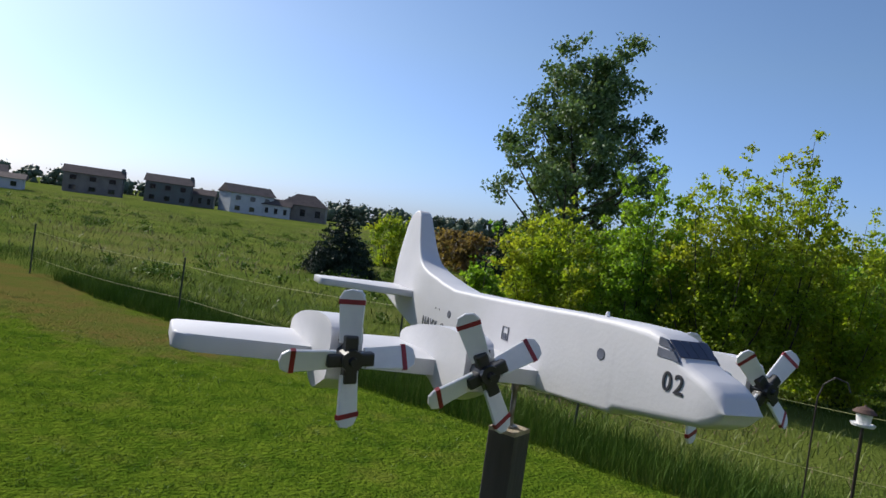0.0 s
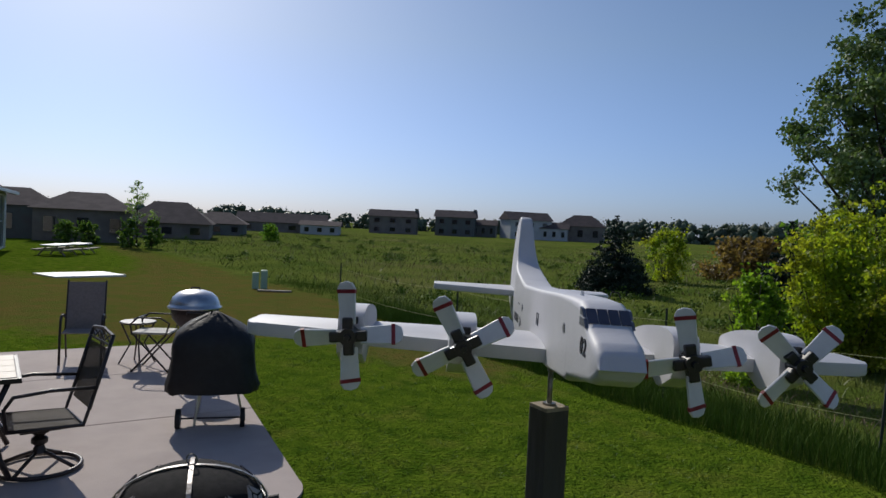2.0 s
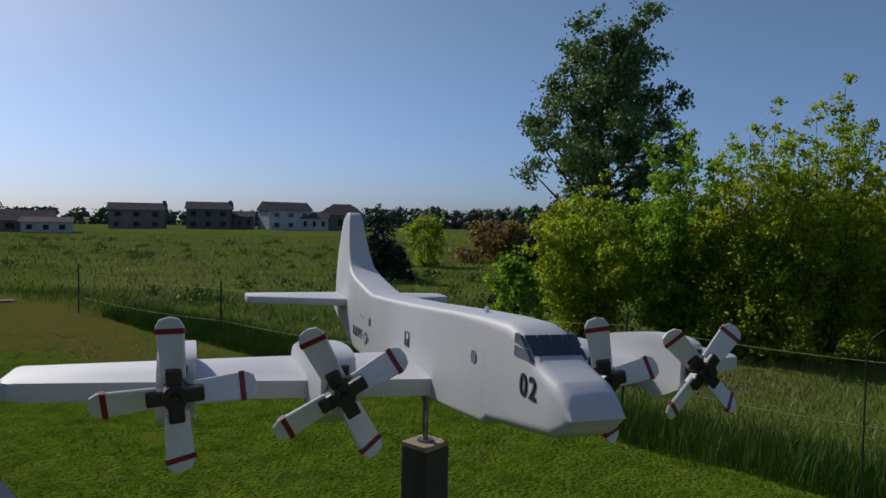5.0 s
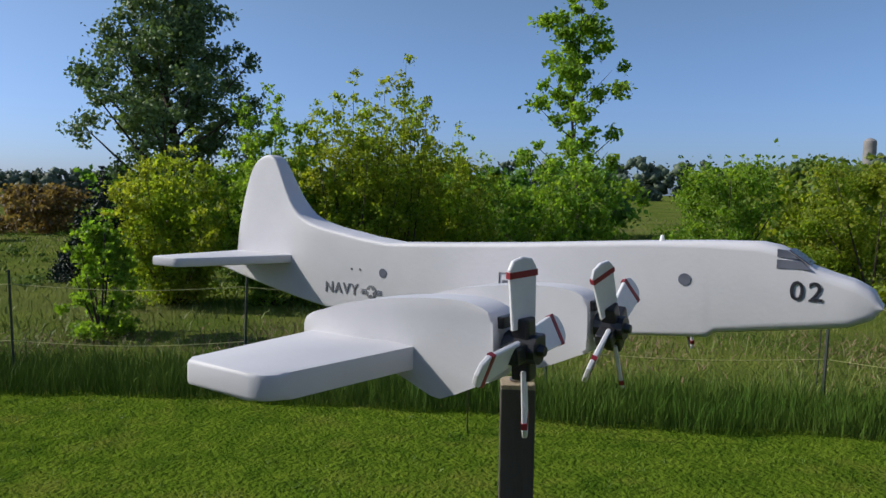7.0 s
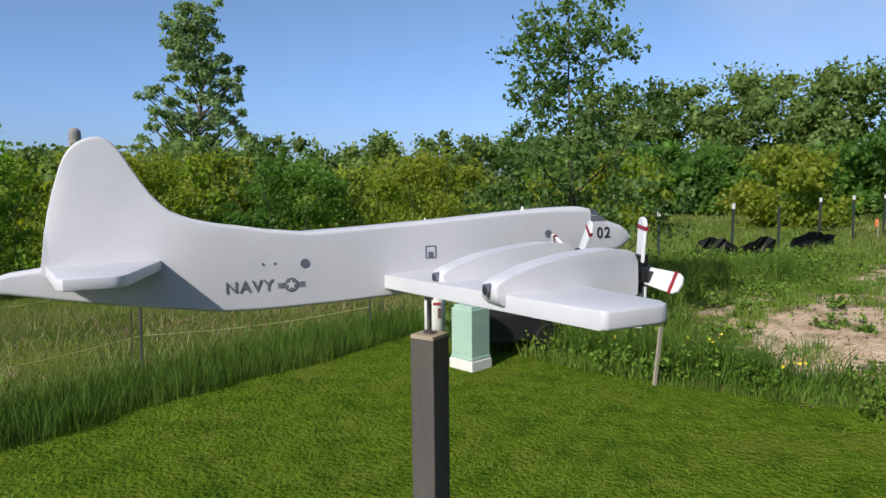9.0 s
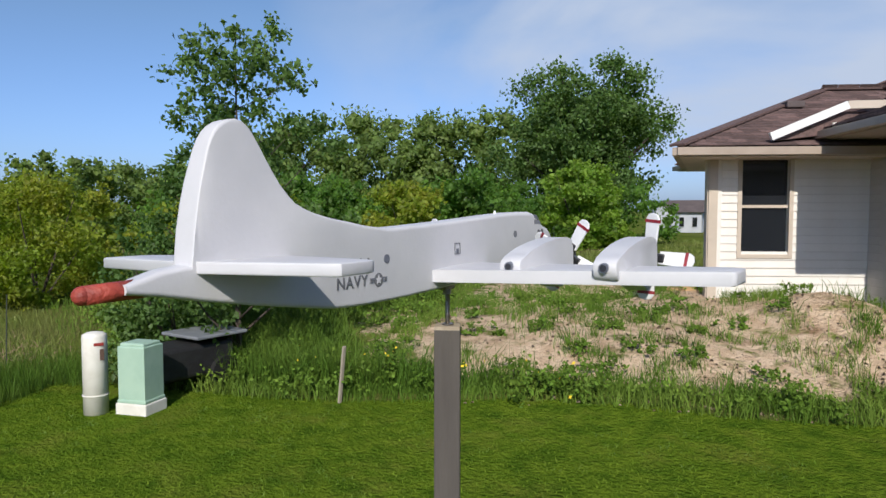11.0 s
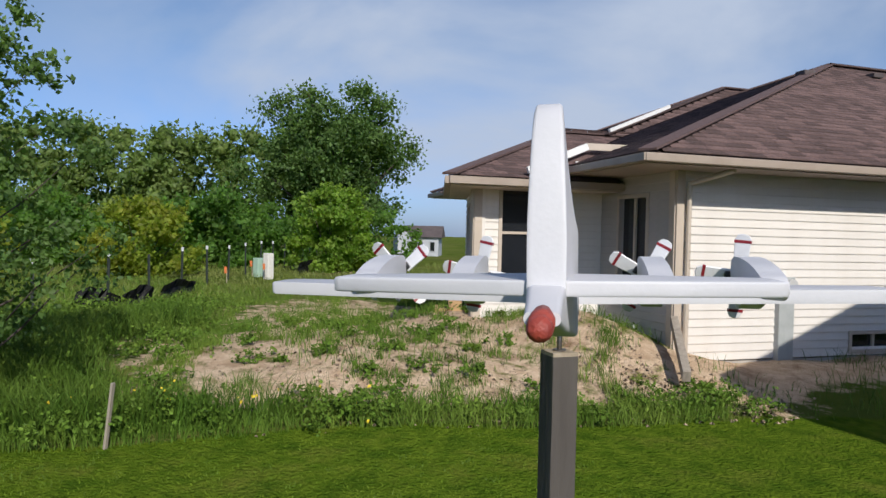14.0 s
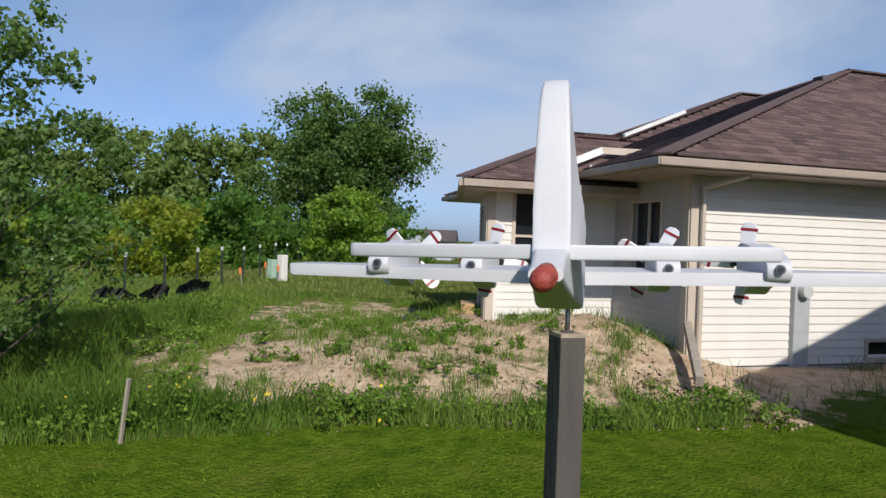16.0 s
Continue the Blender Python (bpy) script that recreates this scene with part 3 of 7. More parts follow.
    t = np.repeat(t, k, axis=0) + rng.normal(0, 1, (k.sum(), 2)) * np.repeat(size, k)[:, None] * 0.8
    tagged(blades("bank_tussocks", t, 0.06, 0.20, 0.0042, LEAF["weed"], 0.9), "tussocks of grass between the bare patches of the bank", "grass", kind="stuff")
    s = np.concatenate([np.array(c) + rng.normal(0, 1, (900, 2)) * np.array(w) for c, w in (((0.0, 8.6), (0.9, 0.5)), ((2.6, 7.6), (0.9, 0.5)), ((5.6, 5.2), (0.7, 0.7)), ((8.0, 3.2), (0.7, 0.9)), ((9.2, 0.9), (0.6, 0.9)))])
    s = s[lawn_side(s[:, 0], s[:, 1]) < -1.0]
    tagged(blades("dead_stalks", s, 0.03, 0.11, 0.006, M["straw"], 2.6), "patches of dead brown stalks in the meadow", "dead grass", kind="stuff")
    far = scatter(300000, -60, 40, 9, 75)
    far = far[(rng.uniform(0, 1, len(far)) < np.clip(12 / np.hypot(far[:, 0], far[:, 1]), 0, 1)) & (lawn_side(far[:, 0], far[:, 1]) < -0.5)]
    patch = meadow_patch(far[:, 0], far[:, 1])
    green = far[rng.uniform(0, 1, len(far)) < np.clip(0.75 * patch, 0.04, 1)]
    tagged(blades("field_grass", green, 0.05, 0.17, 0.016, LEAF["field"], 1.3), "long grass of the open field", "grass", kind="stuff")
    seeds = far[rng.uniform(0, 1, len(far)) < np.clip(0.55 - 0.9 * patch, 0, 1) * smooth(far[:, 1], 14, 22)]
    tagged(blades("seeding_grass", seeds, 0.10, 0.26, 0.012, LEAF["seed"], 1.0), "pale brown seeding grass in drifts across the field", "grass", kind="stuff")
    w = scatter(2600, -45, 18, 9.5, 60)
    w = w[(lawn_side(w[:, 0], w[:, 1]) < -1.3) & (rng.uniform(0, 1, len(w)) < np.clip(13 / np.hypot(w[:, 0], w[:, 1]), 0, 1) * meadow_patch(w[:, 0] + 4, w[:, 1]))]
    tall = rng.uniform(0.10, 0.34, len(w))
    v, f = leaves(26000, np.stack([w[:, 0], w[:, 1], height(w[:, 0], w[:, 1]) + tall * 0.45], -1), tall * 1.3, 0.07, flat=0.5, seed=71)
    tagged(new("meadow_weeds", mesh_from("meadow_weeds", v, f, LEAF["weed"])), "dark green tussocks and weeds in the meadow", "weeds", kind="stuff")


def meadow_patch(x, y):
    """Drifts of greener growth in the meadow, 0 to 1."""
    a = np.sin(x * 0.31 + 1.7 * np.sin(y * 0.13)) * np.sin(y * 0.42 + np.sin(x * 0.17))
    b = np.sin(x * 0.9 + y * 0.5 + 2.0 * np.sin(y * 0.37)) * np.sin(y * 1.1 - x * 0.23)
    return np.clip(0.5 + 0.38 * a + 0.28 * b, 0, 1)


build_grass()


# ---- trees ----
def limbs(bm, root, top, r, g, count, spread, start=0.25, full=False):
    """A tapered trunk with limbs, returns the limb ends."""
    ends = []
    root, top = Vector(root), Vector(top)
    pts = [root.lerp(top, i / 5) + Vector((g.uniform(-1, 1), g.uniform(-1, 1), 0)) * 0.03 * (top - root).length * (0 if i in (0,) else 1) for i in range(6)]
    for i in range(5):
        tube(bm, pts[i], pts[i + 1], r * (1 - i * 0.17), r * (1 - (i + 1) * 0.17), 8)
    for i in range(count):
        s = start + (0.95 - start) * (i + g.uniform(0, 0.8)) / count
        k = min(int(s * 5), 4)
        a = pts[k].lerp(pts[k + 1], s * 5 - k)
        ang = i * 2.4 + g.uniform(-0.4, 0.4)
        reach = spread * (0.95 * math.sin(math.pi * (0.16 + 0.66 * s)) if full else 1.05 - 0.75 * s) * g.uniform(0.7, 1.1)
        b = a + Vector((math.cos(ang) * reach, math.sin(ang) * reach, reach * g.uniform(0.5, 1.0)))
        mid = a.lerp(b, 0.5) + Vector((0, 0, -0.06 * reach))
        rr = r * (1 - s * 0.8) * 0.5
        tube(bm, a, mid, rr, rr * 0.65, 6)
        tube(bm, mid, b, rr * 0.65, rr * 0.25, 5)
        ends += [mid, b]
    ends.append(pts[5])
    return ends


def tree(name, label, x, y, top, spread, leaf_kind, count, leaf, trunk=0.08, arms=14, start=0.2, clump=0.33, category="tree", seed=1, dense=1, group="", lean=(0, 0), full=False, power=2.0):
    z = ground_z(x, y)
    ob = thing(name, label, category, pose(x, y, z), group)
    g = random.Random(seed)
    bm = bmesh.new()
    tall = top - z
    ends = limbs(bm, (0, 0, -0.05), (lean[0], lean[1], tall * 0.93), trunk, g, arms, spread, start, full)
    part("trunk", bm, M["trunk"], ob, smooth=True)
    cs, rs = [], []
    for e in ends:
        for _ in range(dense):
            o = Vector((g.gauss(0, 1), g.gauss(0, 1), g.gauss(0, 0.8))) * spread * clump * 0.5
            cs.append(e + o)
            rs.append(spread * clump * g.uniform(0.5, 1.0))
    cs.append(Vector((lean[0], lean[1], tall * 0.95)))
    rs.append(spread * clump * 0.5)
    v, f = leaves(count, cs, rs, leaf, seed=seed, power=power)
    crown = new("crown", mesh_from("crown", v, f, LEAF[leaf_kind]))
    crown.parent = ob
    return ob


def bush(name, label, x, y, top, width, leaf_kind, count, leaf, seed=1, category="shrub", group=""):
    z = ground_z(x, y)
    ob = thing(name, label, category, pose(x, y, z), group)
    g = random.Random(seed)
    bm = bmesh.new()
    for i in range(7):
        a = i * 0.9 + g.uniform(0, 0.5)
        bm = bmesh.new()
        tube(bm, (0, 0, -0.05), (math.cos(a) * width * 0.32, math.sin(a) * width * 0.32, (top - z) * g.uniform(0.55, 0.85)), 0.02 * (top - z) / 2, 0.006, 6)
        part("stem", bm, M["trunk"], ob)
    cs, rs = [], []
    for i in range(100):
        h = g.uniform(0.04, 0.90) ** 1.1
        wide = width * 0.5 * math.sin(math.pi * min(0.97, 0.24 + h * 0.72)) ** 0.7
        a, q = g.uniform(0, 6.3), g.uniform(0.25, 1.0)
        cs.append((math.cos(a) * wide * q, math.sin(a) * wide * q, (top - z) * h))
        rs.append(width * g.uniform(0.05, 0.125))
    for i in range(7):
        a, q = g.uniform(0, 6.3), g.uniform(0.0, 0.30) * width
        for k in range(6):
            cs.append((math.cos(a) * q * (1 + 0.08 * k), math.sin(a) * q * (1 + 0.08 * k), (top - z) * (0.72 + 0.055 * k)))
            rs.append(width * (0.055 - 0.007 * k))
    v, f = leaves(count, cs, rs, leaf, seed=seed)
    crown = new("crown", mesh_from("crown", v, f, LEAF[leaf_kind]))
    crown.parent = ob
    return ob


def shoot_shrub(name, label, x, y, top, width, leaf_kind, count, leaf, seed=1, stems=16, category="shrub", group=""):
    """Many stems that fan out and rise; leaves thin out towards their pointed tips."""
    z = ground_z(x, y)
    ob = thing(name, label, category, pose(x, y, z), group)
    g = random.Random(seed)
    tall = top - z
    cs, rs = [], []
    for i in range(stems):
        a = i * 2.4 + g.uniform(-0.5, 0.5)
        q = math.sqrt((i + 0.5) / stems)
        h = tall * (1.0 if i == 0 else (1.0 - 0.30 * q ** 1.8) * g.uniform(0.80, 1.0))
        out = width * 0.5 * q * g.uniform(0.75, 1.1)
        tip = Vector((math.cos(a) * out, math.sin(a) * out, h))
        knee = Vector((tip.x * 0.62, tip.y * 0.62, h * 0.42))
        bm = bmesh.new()
        tube(bm, (tip.x * 0.08, tip.y * 0.08, -0.05), knee, 0.0042 * tall, 0.003 * tall, 5)
        tube(bm, knee, knee.lerp(tip, 0.9), 0.003 * tall, 0.0008 * tall, 5)
        part("stem", bm, M["trunk"], ob)
        for k in range(15):
            s = 0.10 + 0.90 * (k + g.random()) / 15
            p = knee * (s / 0.45) if s < 0.45 else knee.lerp(tip, (s - 0.45) / 0.55)
            wide = width * (0.075 * (1 - s) + 0.052) * g.uniform(0.7, 1.25)
            for _ in range(2):
                cs.append(p + Vector((g.gauss(0, 1), g.gauss(0, 1), g.gauss(0, 0.7))) * wide * 0.8)
                rs.append(wide)
    v, f = leaves(count, cs, rs, leaf, seed=seed, power=1.0)
    crown = new("crown", mesh_from("crown", v, f, LEAF[leaf_kind]))
    crown.parent = ob
    return ob


def spruce(label, x, y, top, width, seed):
    """A conifer: drooping whorls of needled boughs."""
    z = ground_z(x, y)
    ob = thing("spruce_tree", label, "tree", pose(x, y, z), "spruces in the meadow")
    bm = bmesh.new()
    tall = top - z
    tube(bm, (0, 0, -0.1), (0, 0, tall), 0.05 * tall / 3 + 0.03, 0.008, 8)
    part("trunk", bm, M["trunk"], ob)
    g = np.random.default_rng(seed)
    cs, rs = [], []
    for k in range(30):
        s = k / 30
        reach = width * 0.5 * (1 - s) ** 0.85
        for j in range(max(4, int(11 * (1 - s)))):
            a = g.uniform(0, 6.3)
            for q in (0.35, 0.65, 0.95):
                cs.append((math.cos(a) * reach * q, math.sin(a) * reach * q, tall * (0.04 + 0.97 * s) - 0.10 * reach * q + g.uniform(-0.05, 0.05)))
                rs.append(0.095 * width * (1.12 - s))
    v, f = leaves(30000, cs, rs, 0.06 * tall / 2.3, flat=0.6, seed=seed, droop=0.8)
    crown = new("crown", mesh_from("crown", v, f, LEAF["spruce"]))
    crown.parent = ob
    return ob


tree("cottonwood_tree", "tall open cottonwood with silvery green leaves", 4.5, 23.6, 9.15, 3.15, "grove", 30000, 0.135, 0.17, 40, 0.16, 0.18, seed=3, dense=4, lean=(0.3, 0))
tree("slender_tree", "slender young tree with light green leaves", 10.9, 10.8, 6.6, 1.55, "lime", 8000, 0.11, 0.06, 30, 0.12, 0.20, seed=5, lean=(-0.3, 0.2))
tree("young_tree", "slim young tree with sparse glossy leaves", 6.57, -1.79, 3.95, 1.22, "dark", 10500, 0.058, 0.035, 34, 0.06, 0.18, seed=8, dense=3, power=1.3)
tree("poplar_tree", "pointed pale poplar with a narrow crown", 35.5, 10.6, 11.5, 3.2, "silver", 15000, 0.20, 0.2, 72, 0.06, 0.13, seed=9, dense=2, power=1.2)
tree("oak_tree", "large rounded dark green oak beyond the field fence", 28.4, -29.7, 8.0, 4.5, "dark", 56000, 0.20, 0.35, 44, 0.10, 0.26, seed=11, dense=4, full=True)
shoot_shrub("bright_shrub", "bright lime-green young maple with a pointed crown", 3.28, 10.35, 3.62, 1.90, "lime", 30000, 0.055, 21)
shoot_shrub("golden_shrub", "yellow-green shrub thick with small leaves", 4.34, 9.55, 3.72, 2.40, "gold", 34000, 0.053, 22, 20)
shoot_shrub("sapling", "thin wispy sapling with upright twigs", 5.38, 9.72, 4.32, 2.00, "gold", 21000, 0.055, 23, 14, category="tree")
shoot_shrub("hedge_shrub", "dense yellow-green hedge shrub", 6.55, 10.05, 3.10, 2.5, "gold", 21000, 0.062, 24, 18, group="shrubs by the fence")
shoot_shrub("hedge_shrub", "olive-green hedge shrub with golden tips", 2.0, 11.2, 2.85, 2.3, "gold", 23000, 0.062, 25, 18, group="shrubs by the fence")
shoot_shrub("hedge_shrub", "leafy mid-green shrub behind the golden one", 8.0, 11.7, 3.10, 2.2, "lime", 12000, 0.075, 20, 14, group="shrubs by the fence")
bush("hedge_shrub", "small light green shrub before a dark conifer", 0.6, 8.9, 1.6, 1.0, "lime", 6750, 0.056, 26, group="shrubs by the fence")
shoot_shrub("hedge_shrub", "leafy green shrub by the wire fence", 8.6, 9.0, 2.9, 2.2, "lime", 13500, 0.075, 27, 15, group="shrubs by the fence")
bush("hedge_shrub", "rounded green shrub by the wire fence", 12.2, 8.0, 2.7, 3.0, "lime", 23000, 0.066, 28, group="shrubs by the fence")
bush("hedge_shrub", "broad golden-green shrub by the wire fence", 12.8, 5.4, 2.6, 3.2, "gold", 23000, 0.066, 29, group="shrubs by the fence")
bush("hedge_shrub", "broad leafy shrub by the wire fence", 14.0, 2.6, 2.6, 3.4, "mid", 23000, 0.070, 30, group="shrubs by the fence")
bush("hedge_shrub", "spreading green shrub by the wire fence", 14.5, -0.4, 2.6, 3.4, "gold", 23000, 0.070, 31, group="shrubs by the fence")
bush("hedge_shrub", "low green shrub under a young tree", 7.2, -1.3, 1.7, 1.9, "dark", 10500, 0.060, 32, group="shrubs by the fence")
bush("field_shrub", "pale green field shrub beside a spruce", -2.13, 29.07, 2.41, 2.20, "gold", 6000, 0.09, 33, group="field shrubs")
bush("field_shrub", "reddish-brown thicket of dead stems", 1.4, 34.5, 2.0, 5.0, "rust", 6000, 0.18, 34, group="field shrubs")
bush("field_shrub", "yellow-green shrub in the field", 4.3, 31.0, 2.4, 3.0, "mid", 5000, 0.17, 35, group="field shrubs")
bush("round_shrub", "bright green rounded shrub at the wood's edge", 19.6, -20.6, 3.95, 4.2, "lime", 16000, 0.17, 36)
bush("yellow_shrub", "yellow-green shrub at the wood's edge", 20.8, -12.6, 2.9, 4.2, "gold", 9000, 0.15, 37)
spruce("dark blue-green spruce standing alone in the meadow", -3.15, 21.83, 2.52, 2.45, 41)
spruce("dark spruce half hidden by shrubs", 1.5, 15.6, 2.35, 2.0, 42)


def hearts(centres, radii, seed):
    """Uneven low-poly lumps that fill the inside of far foliage."""
    g = np.random.default_rng(seed)
    bm = bmesh.new()
    bmesh.ops.create_icosphere(bm, subdivisions=1, radius=1.0)
    unit = np.array([v.co[:] for v in bm.verts])
    tris = np.array([[v.index for v in f.verts] for f in bm.faces])
    bm.free()
    n, k = len(centres), len(unit)
    bulge = g.uniform(0.55, 1.0, (n, k, 1))
    v = np.asarray(centres)[:, None, :] + unit[None] * bulge * np.asarray(radii)[:, None, None]
    f = tris[None] + (np.arange(n) * k)[:, None, None]
    return v.reshape(-1, 3), f.reshape(-1, 3)


def woods(name, label, places, leaf_kind, leaf, count, seed, heart=0.55):
    """A far belt of trees in one object."""
    g = np.random.default_rng(seed)
    cs, rs = [], []
    for x, y, top, wide in places:
        for _ in range(22):
            h = g.uniform(0.06, 0.92)
            w = wide * math.sin(math.pi * min(0.96, 0.25 + 0.7 * h)) * 0.5
            a = g.uniform(0, 6.3)
            cs.append((x + math.cos(a) * w, y + math.sin(a) * w, top * h))
            rs.append(wide * g.uniform(0.10, 0.22))
    v, f = leaves(count, cs, rs, leaf, seed=seed)
    v2, f2 = hearts(cs, np.array(rs) * heart, seed)
    return tagged(new(name, mesh_from(name, np.concatenate([v, v2]), np.concatenate([f, f2 + len(v)]), LEAF[leaf_kind])), label, "woods", kind="stuff")


def belt(a, b, count, top0, top1, wide, seed, depth=4.0):
    g = random.Random(seed)
    out = []
    for i in range(count):
        s = (i + g.uniform(-0.3, 0.3)) / max(1, count - 1)
        out.append((a[0] + (b[0] - a[0]) * s + g.uniform(-depth, depth) * 0.5, a[1] + (b[1] - a[1]) * s + g.uniform(-depth, depth) * 0.5,
                    (top0 + (top1 - top0) * s) * g.uniform(0.8, 1.08), wide * g.uniform(0.7, 1.2)))
    return out


woods("wood_edge", "mixed green woodland behind the field fence", belt((47, -13), (33, -31), 20, 8.0, 9.2, 5.8, 51), "wood", 0.26, 66000, 51)
woods("wood_edge", "lighter scrub along the woodland's foot", belt((36, -9), (24, -26), 16, 3.4, 3.8, 4.0, 52), "mid", 0.20, 42000, 52)
woods("wood_edge", "woodland shrubs in the middle distance", belt((24, 14), (44, -12), 24, 3.2, 5.2, 4.5, 53), "wood", 0.21, 56000, 53)
woods("scrub_belt", "yellow-green scrub across the meadow", belt((20, 10), (22, -6), 14, 2.6, 2.7, 3.4, 54), "gold", 0.17, 22000, 54)
woods("scrub_belt", "dark green scrub behind the fence shrubs", belt((4, 26), (24, 20), 14, 2.6, 3.6, 4.0, 58), "mid", 0.2, 18000, 58)
woods("far_trees", "far line of trees on the horizon", belt((-40, 190), (75, 160), 44, 5.6, 7.0, 9, 55), "distant", 0.6, 20000, 55, 0.85)
woods("far_trees", "far trees along the ridge", belt((75, 160), (190, 40), 44, 9.5, 10.5, 11, 56), "distant", 0.7, 22000, 56, 0.85)
woods("far_trees", "far trees between the houses", belt((-150, 80), (-40, 190), 40, 4.2, 4.2, 8, 57), "distant", 0.55, 14000, 57, 0.85)


# ---- the model aircraft on its post ----
POST_TOP = 1.648
HEADING = 293.0
post = thing("wooden_post", "square dark brown painted wooden post standing in the lawn", "post", pose(0, 0, 0, 0, 0, 52.5))
bm = bmesh.new()
box(bm, (0, 0, POST_TOP / 2 - 0.15), (0.0385, 0.0385, POST_TOP + 0.29), bevel=0.0015)
part("shaft", bm, M["post"], post)
bm = bmesh.new()
box(bm, (0, 0, POST_TOP - 0.0035), (0.0382, 0.0382, 0.006), bevel=0.001)
part("end_grain", bm, M["post_top"], post, "raw pale end grain")
bm = bmesh.new()
tube(bm, (0, 0, POST_TOP - 0.05), (0, 0, POST_TOP + 0.075), 0.0034, n=12)
part("rod", bm, M["steel"], post, "bare steel pivot rod", smooth=True)
bm = bmesh.new()
lathe(bm, [(0.003, POST_TOP + 0.0), (0.009, POST_TOP + 0.0), (0.009, POST_TOP + 0.002), (0.0035, POST_TOP + 0.002)], 16)
part("washer", bm, M["steel"], post)

plane = thing("model_airplane", "white wooden four-engined patrol aircraft model on a steel rod", "model airplane",
              pose(0, 0, POST_TOP, -1.3, 0.0, HEADING))
HALF = 0.0235
BODY = [(0.343, 0.118), (0.337, 0.131), (0.322, 0.139), (0.305, 0.144), (0.290, 0.149), (0.276, 0.159), (0.262, 0.166), (0.246, 0.169),
        (0.20, 0.168), (0.126, 0.164), (0.0, 0.156), (-0.10, 0.151), (-0.173, 0.148), (-0.219, 0.152), (-0.276, 0.158), (-0.33, 0.160),
        (-0.39, 0.150), (-0.44, 0.134), (-0.49, 0.117), (-0.522, 0.108), (-0.524, 0.099), (-0.49, 0.094), (-0.44, 0.084), (-0.382, 0.074),
        (-0.33, 0.066), (-0.275, 0.058), (-0.23, 0.056), (-0.14, 0.057), (-0.05, 0.060), (0.08, 0.066), (0.149, 0.073), (0.205, 0.0775),
        (0.212, 0.083), (0.24, 0.087), (0.285, 0.094), (0.318, 0.0995), (0.337, 0.108)]
TOP = BODY[:20][::-1]
LOW = BODY[20:] + [BODY[0]]


def section(x):
    """Half width, bottom and top of the fuselage at x."""
    hi = float(np.interp(x, [q[0] for q in TOP], [q[1] for q in TOP]))
    lo = float(np.interp(x, [q[0] for q in LOW], [q[1] for q in LOW]))
    w = HALF
    if x < -0.30:
        w *= 1 - 0.5 * min(1.0, (-0.30 - x) / 0.2)
    if x > 0.312:
        w *= math.sqrt(max(0.0, 1 - 0.22 * ((x - 0.312) / 0.031) ** 2))
    return w, lo, hi


FIN = [(-0.4600, 0.1205), (-0.4588, 0.1280), (-0.4555, 0.1550), (-0.451, 0.1791), (-0.446, 0.2000), (-0.436, 0.2319), (-0.4315, 0.2414), (-0.427, 0.2483), (-0.421, 0.2542), (-0.414, 0.2583),
       (-0.407, 0.2608), (-0.400, 0.2619), (-0.394, 0.2610), (-0.389, 0.2583), (-0.384, 0.2542), (-0.380, 0.2492), (-0.373, 0.2378), (-0.366, 0.2255), (-0.358, 0.2123), (-0.350, 0.2000), (-0.340, 0.1882), (-0.330, 0.1791),
       (-0.318, 0.1732), (-0.306, 0.1690), (-0.290, 0.1650), (-0.276, 0.1620), (-0.245, 0.1575), (-0.219, 0.1530)]
rows = []
stations = sorted({round(q[0], 4) for q in BODY if q[0] < 0.342 and not -0.47 < q[0] < -0.2} | {round(v, 4) for v in np.linspace(0.31, 0.341, 7)} | {0.3428} | {q[0] for q in FIN})
for x in stations:
    w, lo, hi = section(x)
    body = hi
    if FIN[0][0] <= x <= FIN[-1][0]:
        hi = max(hi, dict(FIN)[x]) if x > -0.456 else dict(FIN)[x]
    if x > 0.335:
        mid, s = (lo + hi) / 2, 1 - 0.5 * (x - 0.335) / 0.006
        lo, hi = mid + (lo - mid) * s, mid + (hi - mid) * s
    r = min(0.0045 + 0.004 * max(0.0, min(1.0, (x - 0.15) / 0.1)), w * 0.9, (hi - lo) * 0.45)
    seam = min(body - 0.006, hi - r - 0.0005)
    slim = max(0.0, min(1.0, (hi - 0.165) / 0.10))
    loop = []
    for cy, cz, a0 in ((w - r, hi - r, 0), (-w + r, hi - r, 90), (-w + r, lo + r, 180), (w - r, lo + r, 270)):
        for k in range(5):
            t = radians(a0 + 22.5 * k)
            loop.append((x, cy + r * math.cos(t), cz + r * math.sin(t)))
        if a0 in (90, 270):
            loop.append((x, -w if a0 == 90 else w, max(seam, lo + r + 0.0004)))
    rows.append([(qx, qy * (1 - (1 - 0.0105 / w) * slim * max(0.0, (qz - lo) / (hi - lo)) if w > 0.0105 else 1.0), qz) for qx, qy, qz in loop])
hull, blade_fin = bmesh.new(), bmesh.new()
seen = {}


def corner_of(bm, i, k):
    key = (id(bm), i, k)
    if key not in seen:
        seen[key] = bm.verts.new(rows[i][k])
    return seen[key]


